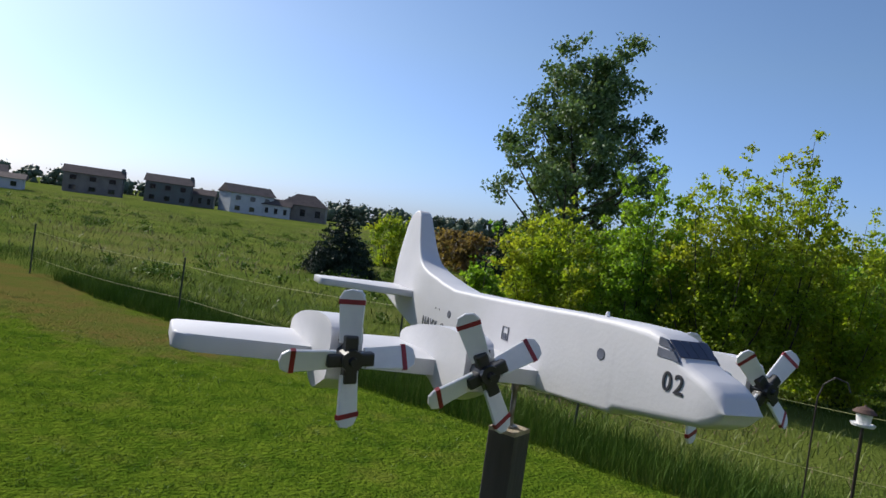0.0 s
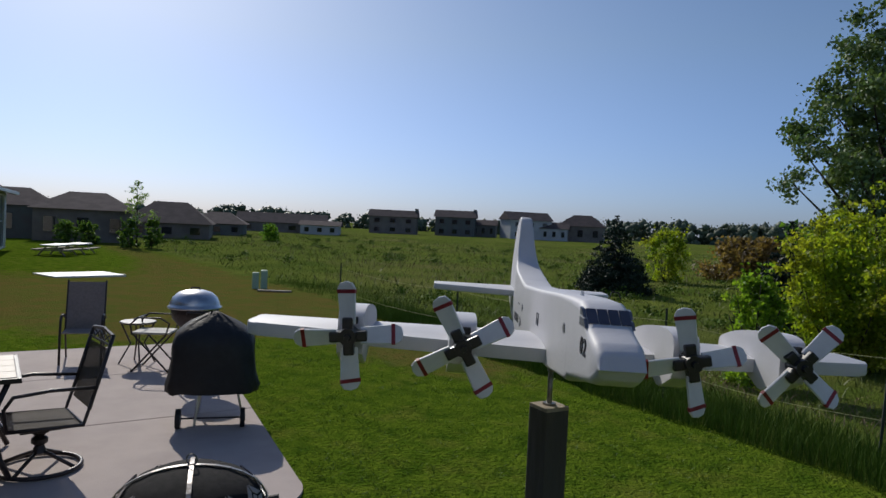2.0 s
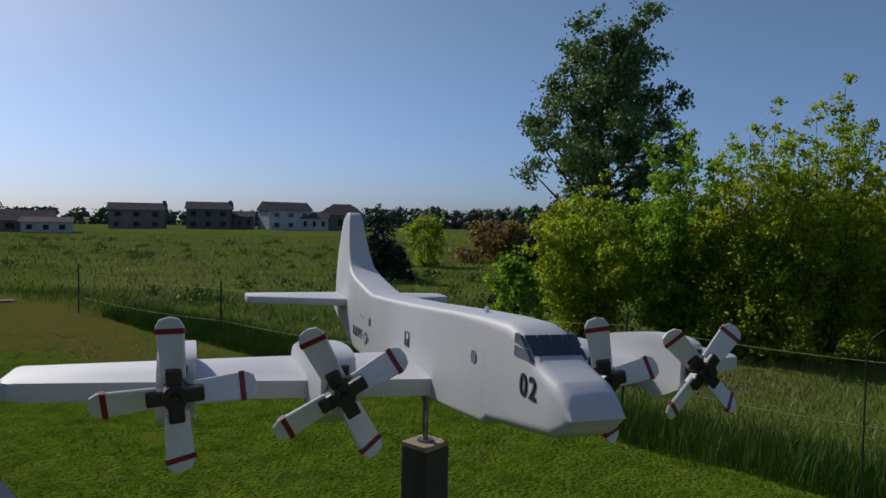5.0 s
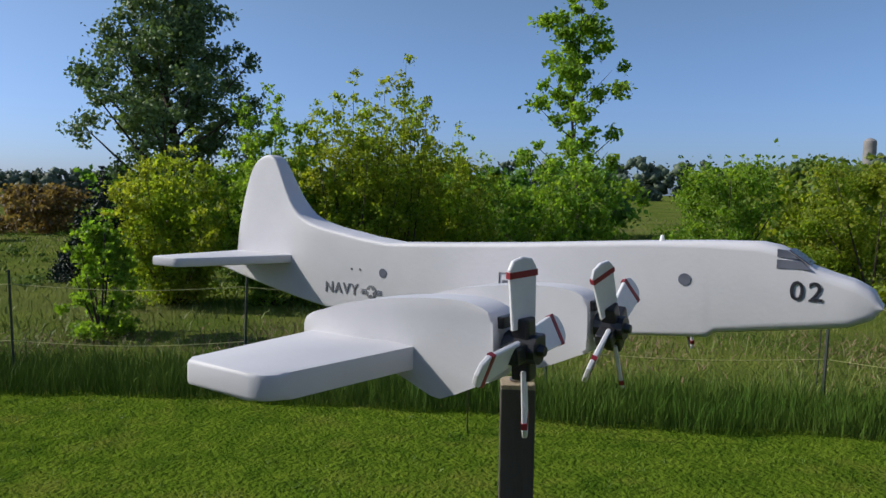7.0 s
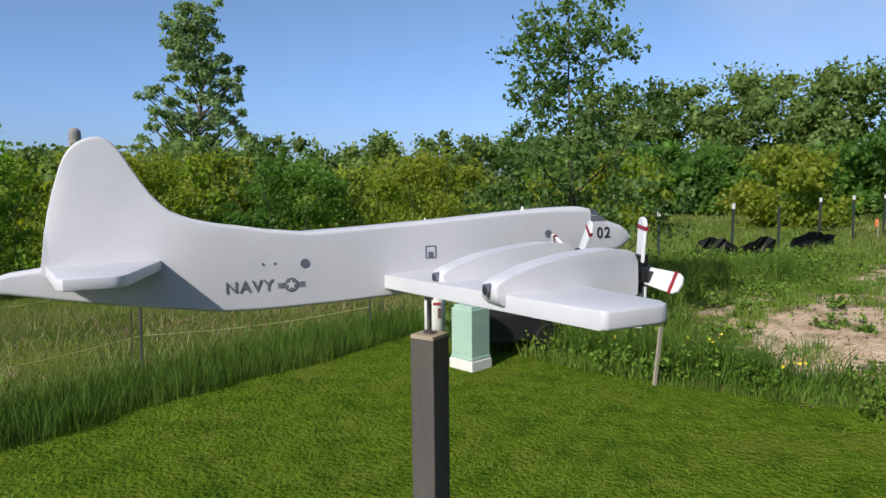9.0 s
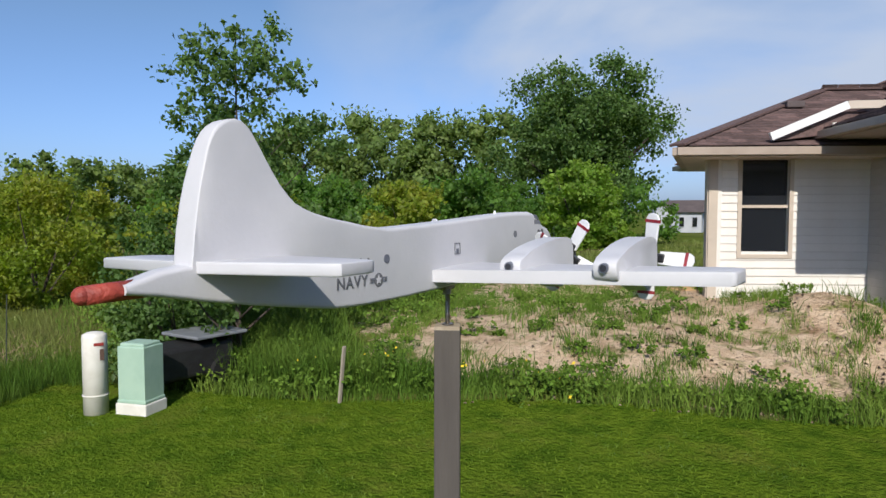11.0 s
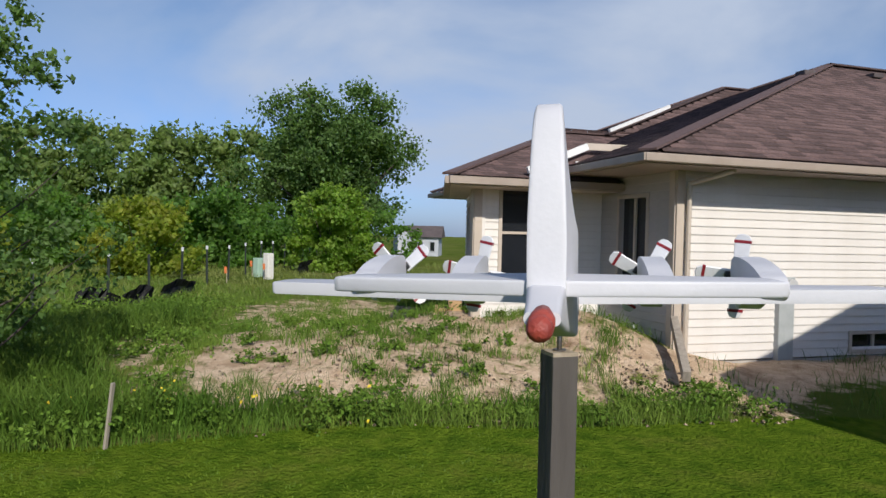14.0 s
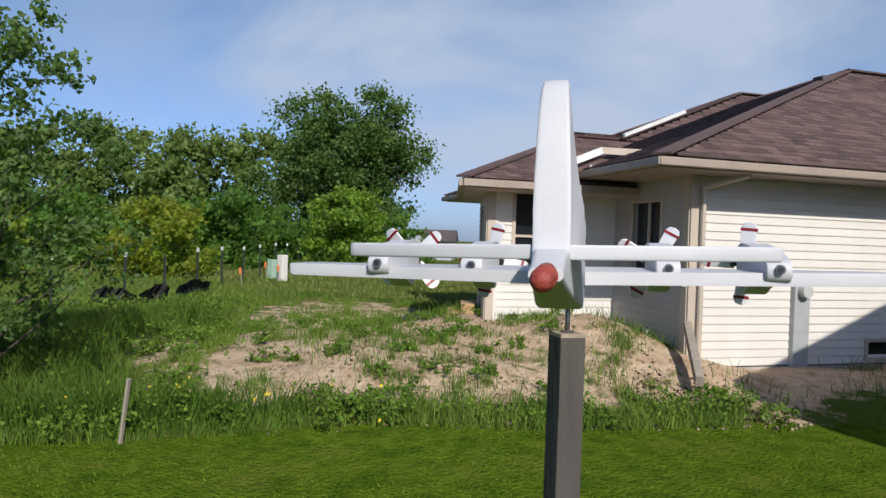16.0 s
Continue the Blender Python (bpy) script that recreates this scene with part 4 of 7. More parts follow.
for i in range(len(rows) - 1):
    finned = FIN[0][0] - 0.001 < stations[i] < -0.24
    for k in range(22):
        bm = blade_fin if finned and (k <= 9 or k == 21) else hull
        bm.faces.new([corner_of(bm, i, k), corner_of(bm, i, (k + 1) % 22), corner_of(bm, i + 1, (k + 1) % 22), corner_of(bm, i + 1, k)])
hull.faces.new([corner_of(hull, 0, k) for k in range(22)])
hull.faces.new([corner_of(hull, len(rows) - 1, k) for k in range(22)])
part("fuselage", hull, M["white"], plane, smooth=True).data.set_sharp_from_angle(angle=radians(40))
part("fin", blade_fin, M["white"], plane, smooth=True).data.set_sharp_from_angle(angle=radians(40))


def both(outline):
    return outline + [(x, -y) for x, y in reversed(outline)]


WING_LOW, WING_TOP, RISE = 0.071, 0.088, 0.010     # the board's faces at the root, and its rise per metre of span


def wing_tip():
    """The outline from the leading edge at the root round the tip to the trailing edge."""
    lead = [(0.046 - 0.018 * (1 - math.cos(radians(a))), 0.393 + 0.018 * math.sin(radians(a))) for a in range(0, 91, 15)]
    trail = [(-0.027 - 0.006 * math.sin(radians(a)), 0.405 + 0.006 * math.cos(radians(a))) for a in range(0, 91, 30)]
    return [(0.080, 0.001)] + lead + trail + [(-0.076, 0.001)]


bm = bmesh.new()
slab(bm, both(wing_tip()), WING_LOW, WING_TOP, "z", bevel=0.0028, segments=2)
for v in bm.verts:
    v.co.z += RISE * abs(v.co.y)
part("wing", bm, M["white"], plane, "long straight white wing board", smooth=True).data.set_sharp_from_angle(angle=radians(40))
bm = bmesh.new()
slab(bm, both([(-0.336, 0.001), (-0.380, 0.160), (-0.385, 0.167), (-0.392, 0.170), (-0.432, 0.170), (-0.438, 0.164), (-0.457, 0.001)]), 0.112, 0.1235, "z", bevel=0.002, segments=2)
part("tailplane", bm, M["white"], plane, smooth=True).data.set_sharp_from_angle(angle=radians(40))
bm = bmesh.new()
box(bm, (0.0, 0, 0.0625), (0.030, 0.012, 0.019), bevel=0.003)
lathe(bm, [(0.0036, 0.046), (0.0062, 0.046), (0.0062, 0.056), (0.0036, 0.056)], 14)
part("pivot_block", bm, M["steel"], plane, "small metal pivot block")
bm = bmesh.new()
tube(bm, (-0.50, 0, 0.103), (-0.556, 0, 0.1015), 0.0088, 0.0082, 14)
bmesh.ops.create_uvsphere(bm, u_segments=14, v_segments=8, radius=0.0082, matrix=Matrix.Translation((-0.556, 0, 0.1015)))
part("tail_boom", bm, M["tail_red"], plane, "faded red rounded tail boom", smooth=True)
OUTER = soft([(-0.056, 0.084), (-0.055, 0.099), (-0.034, 0.107), (-0.006, 0.115), (0.034, 0.122), (0.079, 0.126), (0.104, 0.125), (0.118, 0.120), (0.122, 0.112), (0.122, 0.076), (0.116, 0.070), (0.082, 0.054), (0.072, 0.054), (0.030, 0.068), (-0.040, 0.074)], 3)
INNER = [(x * 1.04 + 0.010, z + 0.0005) for x, z in OUTER]
PHASES = {(-0.264): 6, (-0.131): 30, 0.131: 12, 0.264: 48}


def blade_outline(a, b, wide):
    pts = [(a, -wide * 0.42), (b - 0.008, -wide * 0.5), (b - 0.002, -wide * 0.34), (b, 0), (b - 0.002, wide * 0.34), (b - 0.008, wide * 0.5), (a, wide * 0.42)]
    return pts


def propeller(x, y, z, phase):
    hub = bmesh.new()
    for q in range(4):
        box(hub, (0.0, 0.014, 0), (0.014, 0.016, 0.0125), Matrix.Rotation(radians(90 * q + phase), 4, "X"), bevel=0.002)
    tube(hub, (-0.012, 0, 0), (0.012, 0, 0), 0.0115, 0.010, 12)
    tube(hub, (0.012, 0, 0), (0.0165, 0, 0), 0.0045, 0.0035, 8)
    prop = part("propeller", hub, M["hub_black"], plane, "four-bladed propeller with a black hub", at=pose(x, y, z))
    for q in range(4):
        turn = Matrix.Rotation(radians(90 * q + phase), 4, "X") @ Matrix.Rotation(radians(90), 4, "Z") @ Matrix.Rotation(radians(66), 4, "X")
        bm = bmesh.new()
        slab(bm, blade_outline(0.014, 0.064, 0.0235), -0.0018, 0.0018, "z", bevel=0.0008, segments=1)
        blade = part("blade", bm, M["blade_white"], prop, at=turn)
        bm = bmesh.new()
        slab(bm, [(0.0500, -0.0121), (0.0545, -0.0121), (0.0545, 0.0121), (0.0500, 0.0121)], -0.0022, 0.0022, "z")
        bmesh.ops.transform(bm, matrix=turn, verts=bm.verts)
        band = part("blade_band", bm, M["blade_red"], prop, "dark red band")


for y, outline in ((-0.264, OUTER), (-0.131, INNER), (0.131, INNER), (0.264, OUTER)):
    bm = bmesh.new()
    lift = RISE * abs(y)
    front, rear = max(q[0] for q in outline), min(q[0] for q in outline)
    slab(bm, outline, y - 0.0155, y + 0.0155, "y", bevel=0.0028, segments=2)
    for v in bm.verts:
        v.co.z += lift
    part("nacelle", bm, M["white"], plane, "rounded white engine nacelle", smooth=True).data.set_sharp_from_angle(angle=radians(40))
    bm = bmesh.new()
    tube(bm, (rear + 0.004, y, 0.093 + lift), (rear - 0.0035, y, 0.0925 + lift), 0.0062, n=16)
    pipe = part("exhaust", bm, M["window_dark"], plane, "grey exhaust outlet")
    bm = bmesh.new()
    tube(bm, (rear - 0.002, y, 0.0925 + lift), (rear - 0.0042, y, 0.0925 + lift), 0.0042, n=14)
    part("exhaust_bore", bm, M["black_mark"], pipe)
    bm = bmesh.new()
    box(bm, (front + 0.0012, y, 0.1125 + lift), (0.005, 0.017, 0.0085), bevel=0.001)
    part("air_intake", bm, M["hub_black"], plane)
    propeller(front + 0.0155, y, 0.0955 + lift, PHASES[y])

for s in (-1, 1):
    Y = s * (HALF + 0.0006)
    face = Matrix.Rotation(radians(90), 4, "X") if s < 0 else Matrix.Rotation(radians(180), 4, "Z") @ Matrix.Rotation(radians(90), 4, "X")

    def on_side(x, z):
        return Matrix.Translation((x, Y, z)) @ face

    words("number", "02", 0.0235, M["black_mark"], plane, on_side(0.286, 0.1275), bold=0.0002, gap=1.22)["label"] = "black painted number 02"
    words("lettering", "NAVY", 0.0195, M["grey_mark"], plane, on_side(-0.246, 0.0855), bold=0.0002, gap=1.16)["label"] = "grey painted word NAVY"
    for nm, x, z, r, mt in (("porthole", 0.184, 0.131, 0.0058, "window_dark"), ("porthole", -0.178, 0.110, 0.0058, "window_dark"),
                            ("porthole_dot", -0.215, 0.112, 0.0016, "grey_mark"), ("porthole_dot", -0.229, 0.112, 0.0016, "grey_mark")):
        bm = bmesh.new()
        tube(bm, (x, Y - s * 0.002, z), (x, Y, z), r, n=20)
        part(nm, bm, M[mt], plane, "round grey painted window" if nm == "porthole" else "")
    bm = bmesh.new()
    ring(bm, (0, 0, 0), 0.0076, 0.0011, 24, 4, 0.3)
    bmesh.ops.transform(bm, matrix=on_side(-0.196, 0.085), verts=bm.verts)
    part("roundel_ring", bm, M["grey_mark"], plane)
    bm = bmesh.new()
    star = [((0.0068 if i % 2 == 0 else 0.0028) * math.sin(i * math.pi / 5), (0.0068 if i % 2 == 0 else 0.0028) * math.cos(i * math.pi / 5)) for i in range(10)]
    tube(bm, (0, 0, -0.001), (0, 0, 0.0002), 0.0072, n=20)
    bmesh.ops.transform(bm, matrix=on_side(-0.196, 0.085), verts=bm.verts)
    disc = part("roundel_disc", bm, M["grey_mark"], plane)
    bm = bmesh.new()
    slab(bm, star, 0.0001, 0.0007, "z")
    bmesh.ops.transform(bm, matrix=on_side(-0.196, 0.085), verts=bm.verts)
    part("roundel_star", bm, M["white"], plane, "white five-pointed star")
    for q in (-1, 1):
        for dz in (-0.0024, 0.0, 0.0024):
            bm = bmesh.new()
            box(bm, (q * 0.0125, dz, 0), (0.0085, 0.0007, 0.001))
            bmesh.ops.transform(bm, matrix=on_side(-0.196, 0.085), verts=bm.verts)
            part("roundel_bar", bm, M["grey_mark"], plane)
    bm = bmesh.new()
    for a, b, c, d in ((-0.0072, 0, 0.0008, 0.016), (0.0072, 0, 0.0008, 0.016), (0, 0.0078, 0.015, 0.0008), (0, -0.0078, 0.015, 0.0008)):
        box(bm, (a, b, 0), (c, d, 0.001))
    bmesh.ops.transform(bm, matrix=on_side(-0.007, 0.115), verts=bm.verts)
    part("door_outline", bm, M["grey_mark"], plane)
    bm = bmesh.new()
    box(bm, (0, -0.0035, 0), (0.0062, 0.007, 0.001))
    bmesh.ops.transform(bm, matrix=on_side(-0.007, 0.115), verts=bm.verts)
    part("door_window", bm, M["window_dark"], plane)
    for outline in ([(0.262, 0.147), (0.289, 0.147), (0.281, 0.154), (0.262, 0.155)], [(0.262, 0.157), (0.279, 0.156), (0.270, 0.163), (0.262, 0.164)]):
        bm = bmesh.new()
        lo, hi = sorted((Y - s * 0.003, Y))
        slab(bm, outline, lo, hi, "y")
        part("cockpit_side_window", bm, M["window_dark"], plane)
for i in range(4):
    bm = bmesh.new()
    y = -0.0159 + i * 0.0106
    box(bm, (0.2795, y, 0.1572), (0.0205, 0.0098, 0.0009), Matrix())
    bmesh.ops.rotate(bm, cent=(0.2795, y, 0.1572), matrix=Matrix.Rotation(radians(36), 3, "Y"), verts=bm.verts)
    part("windshield_pane", bm, M["windshield"], plane, "blue-grey painted windshield pane")
bm = bmesh.new()
tube(bm, (0.155, 0, 0.165), (0.155, 0, 0.171), 0.003, 0.0015, 8)
part("roof_knob", bm, M["blade_white"], plane)

# ---- patio ----
patio_base = tagged(part("patio", slab(bmesh.new(), [(0.12, 0.12), (5.78, 0.12), (5.78, 4.0), (0.12, 4.0)], -0.12, 0.012, "z"), M["concrete"],
                         at=Matrix(((D1.x, D2.x, 0, PATIO.x), (D1.y, D2.y, 0, PATIO.y), (0, 0, 1, 0), (0, 0, 0, 1)))),
                    "pale broom-finished concrete patio cut into large squares", "patio", kind="structure")
cuts_u, cuts_v = (-0.25, 2.15, 4.1, 5.9), (0.0, 1.95, 4.02)
for i in range(3):
    for j in range(2):
        u0, u1, v0, v1 = cuts_u[i] + 0.006, cuts_u[i + 1] - 0.006, cuts_v[j] + 0.006, cuts_v[j + 1] - 0.006
        a0, a1 = (-0.05 - 0.15 * u0, -0.05 - 0.15 * u1) if j == 0 else (v0, v0)
        out = [(u0, a0), (u1, a1), (u1, v1), (u0, v1)]
        if i == 0 and j == 0:
            out = [(u0 + 0.45 - 0.45 * math.cos(radians(q)), a0 + 0.38 - 0.45 * math.sin(radians(q))) for q in range(0, 99, 9)] + [(u1, a1), (u1, v1), (u0, v1)]
        part("patio_square", slab(bmesh.new(), out, -0.1, 0.022, "z", bevel=0.005, segments=2), M["concrete"], patio_base)


def frame_at(u, v, face, z=0.022):
    """A pose on the patio, facing so many degrees round from D1."""
    p = plan(u, v, z)
    return pose(p.x, p.y, p.z, 0, 0, math.degrees(math.atan2(D1.y, D1.x)) + face)


def swivel_chair(m):
    """A sling swivel rocker; it faces along local +x."""
    ob = thing("swivel_chair", "dark metal swivel patio chair with brown sling seat", "chair", m, "chairs round the table")
    bm = bmesh.new()
    ring(bm, (0, 0, 0.02), 0.27, 0.016, 32, 8)
    part("ring_base", bm, M["black_metal"], ob, smooth=True)
    for q in range(4):
        a = radians(45 + 90 * q)
        bm = bmesh.new()
        bent(bm, [(math.cos(a) * 0.26, math.sin(a) * 0.26, 0.03), (math.cos(a) * 0.12, math.sin(a) * 0.12, 0.09), (0.0, 0.0, 0.14)], 0.013)
        part("spoke", bm, M["black_metal"], ob, smooth=True)
    bm = bmesh.new()
    lathe(bm, [(0.03, 0.10), (0.05, 0.12), (0.03, 0.17), (0.055, 0.19), (0.055, 0.22), (0.03, 0.24), (0.07, 0.27), (0.07, 0.30)], 16)
    box(bm, (0, 0, 0.315), (0.30, 0.30, 0.03), bevel=0.006)
    part("pedestal", bm, M["black_metal"], ob)
    for s in (-1, 1):
        bm = bmesh.new()
        bent(bm, [(0.25, 0.25 * s, 0.36), (-0.22, 0.25 * s, 0.34), (-0.30, 0.25 * s, 0.60), (-0.40, 0.25 * s, 0.96)], 0.014)
        part("side_rail", bm, M["black_metal"], ob, smooth=True)
        bm = bmesh.new()
        bent(bm, [(0.25, 0.25 * s, 0.36), (0.27, 0.28 * s, 0.52), (0.22, 0.29 * s, 0.60), (0.0, 0.29 * s, 0.62), (-0.30, 0.25 * s, 0.60)], 0.013)
        part("armrest", bm, M["black_metal"], ob, smooth=True)
    for nm, a, b in (("front_rail", (0.25, 0, 0.36), 0.25), ("rear_rail", (-0.22, 0, 0.34), 0.25)):
        bm = bmesh.new()
        tube(bm, (a[0], -b, a[2]), (a[0], b, a[2]), 0.013)
        part(nm, bm, M["black_metal"], ob)
    bm = bmesh.new()
    box(bm, (0.015, 0, 0.355), (0.46, 0.48, 0.008), Matrix.Rotation(radians(-2), 4, "Y"), bevel=0.002)
    part("seat", bm, M["sling"], ob)
    bm = bmesh.new()
    box(bm, (0, 0, 0.24), (0.008, 0.48, 0.44), Matrix.Translation((-0.265, 0, 0.42)) @ Matrix.Rotation(radians(-14), 4, "Y"), bevel=0.002)
    part("backrest", bm, M["sling"], ob)
    top = bmesh.new()
    bent(top, [(-0.40, -0.25, 0.96), (-0.408, 0, 0.985), (-0.40, 0.25, 0.96)], 0.013)
    tube(top, (-0.382, -0.25, 0.895), (-0.382, 0.25, 0.895), 0.009)
    for q in range(4):
        y = -0.1875 + 0.125 * q
        for e in (-1, 1):
            bent(top, [(-0.397, y - 0.0625, 0.93), (-0.397 , y, 0.93 + 0.028 * e), (-0.397, y + 0.0625, 0.93)], 0.006, 6)
    part("scroll_top", top, M["black_metal"], ob, "scrolled lattice top rail")
    return ob


chair = swivel_chair(frame_at(1.20, 1.48, 98))
copy_thing(chair, frame_at(0.52, 2.48, 6))
copy_thing(chair, frame_at(1.30, 3.52, -84))
copy_thing(chair, frame_at(2.32, 2.20, 176))
copy_thing(chair, frame_at(2.36, 2.95, 186))


def patio_table(m):
    """Local x runs along its length."""
    ob = thing("patio_table", "slatted stone-look patio table with a dark metal frame", "table", m)
    bm = bmesh.new()
    for s in (-1, 1):
        box(bm, (0, 0.43 * s, 0.690), (1.72, 0.03, 0.035), bevel=0.004)
        box(bm, (0.86 * s, 0, 0.690), (0.03, 0.89, 0.035), bevel=0.004)
    part("rim", bm, M["black_metal"], ob)
    for i in range(3):
        for j in range(4):
            bm = bmesh.new()
            box(bm, (-0.57 + 0.57 * i, -0.318 + 0.212 * j, 0.703), (0.55, 0.204, 0.02), bevel=0.004)
            part("top_slab", bm, M["table_tile"], ob)
    for sx in (-1, 1):
        for sy in (-1, 1):
            bm = bmesh.new()
            bent(bm, [(0.80 * sx, 0.38 * sy, 0.675), (0.70 * sx, 0.36 * sy, 0.42), (0.76 * sx, 0.40 * sy, 0.15), (0.82 * sx, 0.42 * sy, 0.012)], 0.019)
            part("leg", bm, M["black_metal"], ob, smooth=True)
        bm = bmesh.new()
        pts = [(0.70 * sx, 0.40 * math.cos(a), 0.30 + 0.20 * math.sin(a)) for a in (radians(q) for q in range(0, 181, 20))]
        bent(bm, pts, 0.015)
        part("arched_brace", bm, M["black_metal"], ob, smooth=True)
    for sy in (-1, 1):
        bm = bmesh.new()
        bent(bm, [(-0.72, 0.30 * sy, 0.55), (-0.35, 0.22 * sy, 0.47), (0.35, 0.22 * sy, 0.47), (0.72, 0.30 * sy, 0.55)], 0.013)
        part("stretcher", bm, M["black_metal"], ob, smooth=True)
    return ob


patio_table(frame_at(1.42, 2.48, 90))


def umbrella(m):
    ob = thing("patio_umbrella", "closed dark canvas patio umbrella tied with a pale cord", "umbrella", m)
    bm = bmesh.new()
    tube(bm, (0, 0, 0.0), (0, 0, 2.52), 0.019, n=12)
    part("pole", bm, M["black_metal"], ob)
    bm = bmesh.new()
    lathe(bm, [(0.02, 2.56), (0.06, 2.55), (0.09, 2.46), (0.115, 2.33), (0.11, 2.28)][::-1], 28, 0.05, 8)
    part("vent_cap", bm, M["canvas"], ob)
    bm = bmesh.new()
    lathe(bm, [(0.14, 0.74), (0.155, 0.80), (0.168, 0.92), (0.15, 1.02), (0.085, 1.08), (0.105, 1.16), (0.132, 1.40), (0.142, 1.75), (0.134, 2.05), (0.105, 2.28), (0.085, 2.36)], 48, 0.11, 8)
    part("canopy", bm, M["canvas"], ob, smooth=True)
    bm = bmesh.new()
    ring(bm, (0, 0, 1.08), 0.096, 0.008, 30, 6)
    bent(bm, [(0.10, 0, 1.08), (0.14, 0.02, 1.02), (0.155, 0.03, 0.95)], 0.007)
    part("tie", bm, M["strap"], ob, "pale tie cord")
    bm = bmesh.new()
    lathe(bm, [(0.02, 0.0), (0.26, 0.0), (0.26, 0.03), (0.20, 0.06), (0.04, 0.09), (0.035, 0.22), (0.02, 0.22)], 28)
    part("base", bm, M["black_metal"], ob)
    return ob


umbrella(frame_at(1.40, 2.42, 0))


def fire_pit(m):
    ob = thing("fire_pit", "round black steel fire pit with a mesh spark dome", "fire pit", m)
    bm = bmesh.new()
    lathe(bm, [(0.345, 0.0), (0.36, 0.02), (0.36, 0.40), (0.345, 0.40), (0.345, 0.02)], 40)
    part("drum", bm, M["black_metal"], ob)
    for k in range(12):
        a = 2 * math.pi * k / 12
        t = Matrix.Rotation(a, 4, "Z") @ Matrix.Translation((0.338, 0, 0.497)) @ Matrix.Rotation(radians(52), 4, "Y")
        bm = bmesh.new()
        far, near, gap = 0.070, 0.030, 0.0055
        for sx, sy in ((1, 1), (1, -1), (-1, -1), (-1, 1)):
            slab(bm, [(sx * px, sy * py) for px, py in ((gap, near), (gap, far), (far, gap), (near, gap))][::sx * sy], -0.001, 0.0012, "z")
        slab(bm, [(0.018, 0), (0, 0.018), (-0.018, 0), (0, -0.018)], -0.001, 0.0012, "z")
        bmesh.ops.transform(bm, matrix=t, verts=bm.verts)
        part("cutout_diamond", bm, M["concrete"], ob, "pale diamond-shaped cut-out")
    bm = bmesh.new()
    ring(bm, (0, 0, 0.42), 0.37, 0.016, 44, 8)
    part("rim", bm, M["black_metal"], ob, smooth=True)
    bm = bmesh.new()
    lathe(bm, [(0.36, 0.43), (0.33, 0.50), (0.27, 0.555), (0.18, 0.595), (0.08, 0.615), (0.01, 0.62)], 36)
    part("mesh_dome", bm, M["dome"], ob, "fine dark wire-mesh dome", smooth=True)
    for q in range(2):
        bm = bmesh.new()
        arc = [(math.cos(radians(a)), math.sin(radians(a))) for a in range(0, 181, 12)]
        slab(bm, [(p * 0.374, 0.43 + s * 0.200) for p, s in arc] + [(p * 0.368, 0.43 + s * 0.194) for p, s in reversed(arc)], -0.011, 0.011, "y")
        bmesh.ops.rotate(bm, cent=(0, 0, 0), matrix=Matrix.Rotation(radians(25 + 90 * q), 3, "Z"), verts=bm.verts)
        part("dome_strap", bm, M["steel"], ob, "bright steel strap over the dome")
    bm = bmesh.new()
    ring(bm, (0, 0, 0), 0.028, 0.004, 20, 6)
    bmesh.ops.rotate(bm, cent=(0, 0, 0), matrix=Matrix.Rotation(radians(90), 3, "X"), verts=bm.verts)
    bmesh.ops.translate(bm, vec=(0, 0, 0.655), verts=bm.verts)
    part("lift_ring", bm, M["steel"], ob)
    for a in (200, 20):
        bm = bmesh.new()
        tube(bm, (0.37, 0, 0.44), (0.43, 0, 0.45), 0.012, 0.016, 8)
        bmesh.ops.rotate(bm, cent=(0, 0, 0), matrix=Matrix.Rotation(radians(a), 3, "Z"), verts=bm.verts)
        part("side_handle", bm, M["black_metal"], ob)
    return ob


fire_pit(pose(-2.19, 1.73, 0.012, 0, 0, 15))


def kettle_legs(ob, top):
    for a in (90, 210, 330):
        bm = bmesh.new()
        c, s = math.cos(radians(a)), math.sin(radians(a))
        tube(bm, (c * 0.16, s * 0.16, top), (c * 0.27, s * 0.27, 0.02), 0.011)
        part("leg", bm, M["chrome"], ob, "bare metal leg")


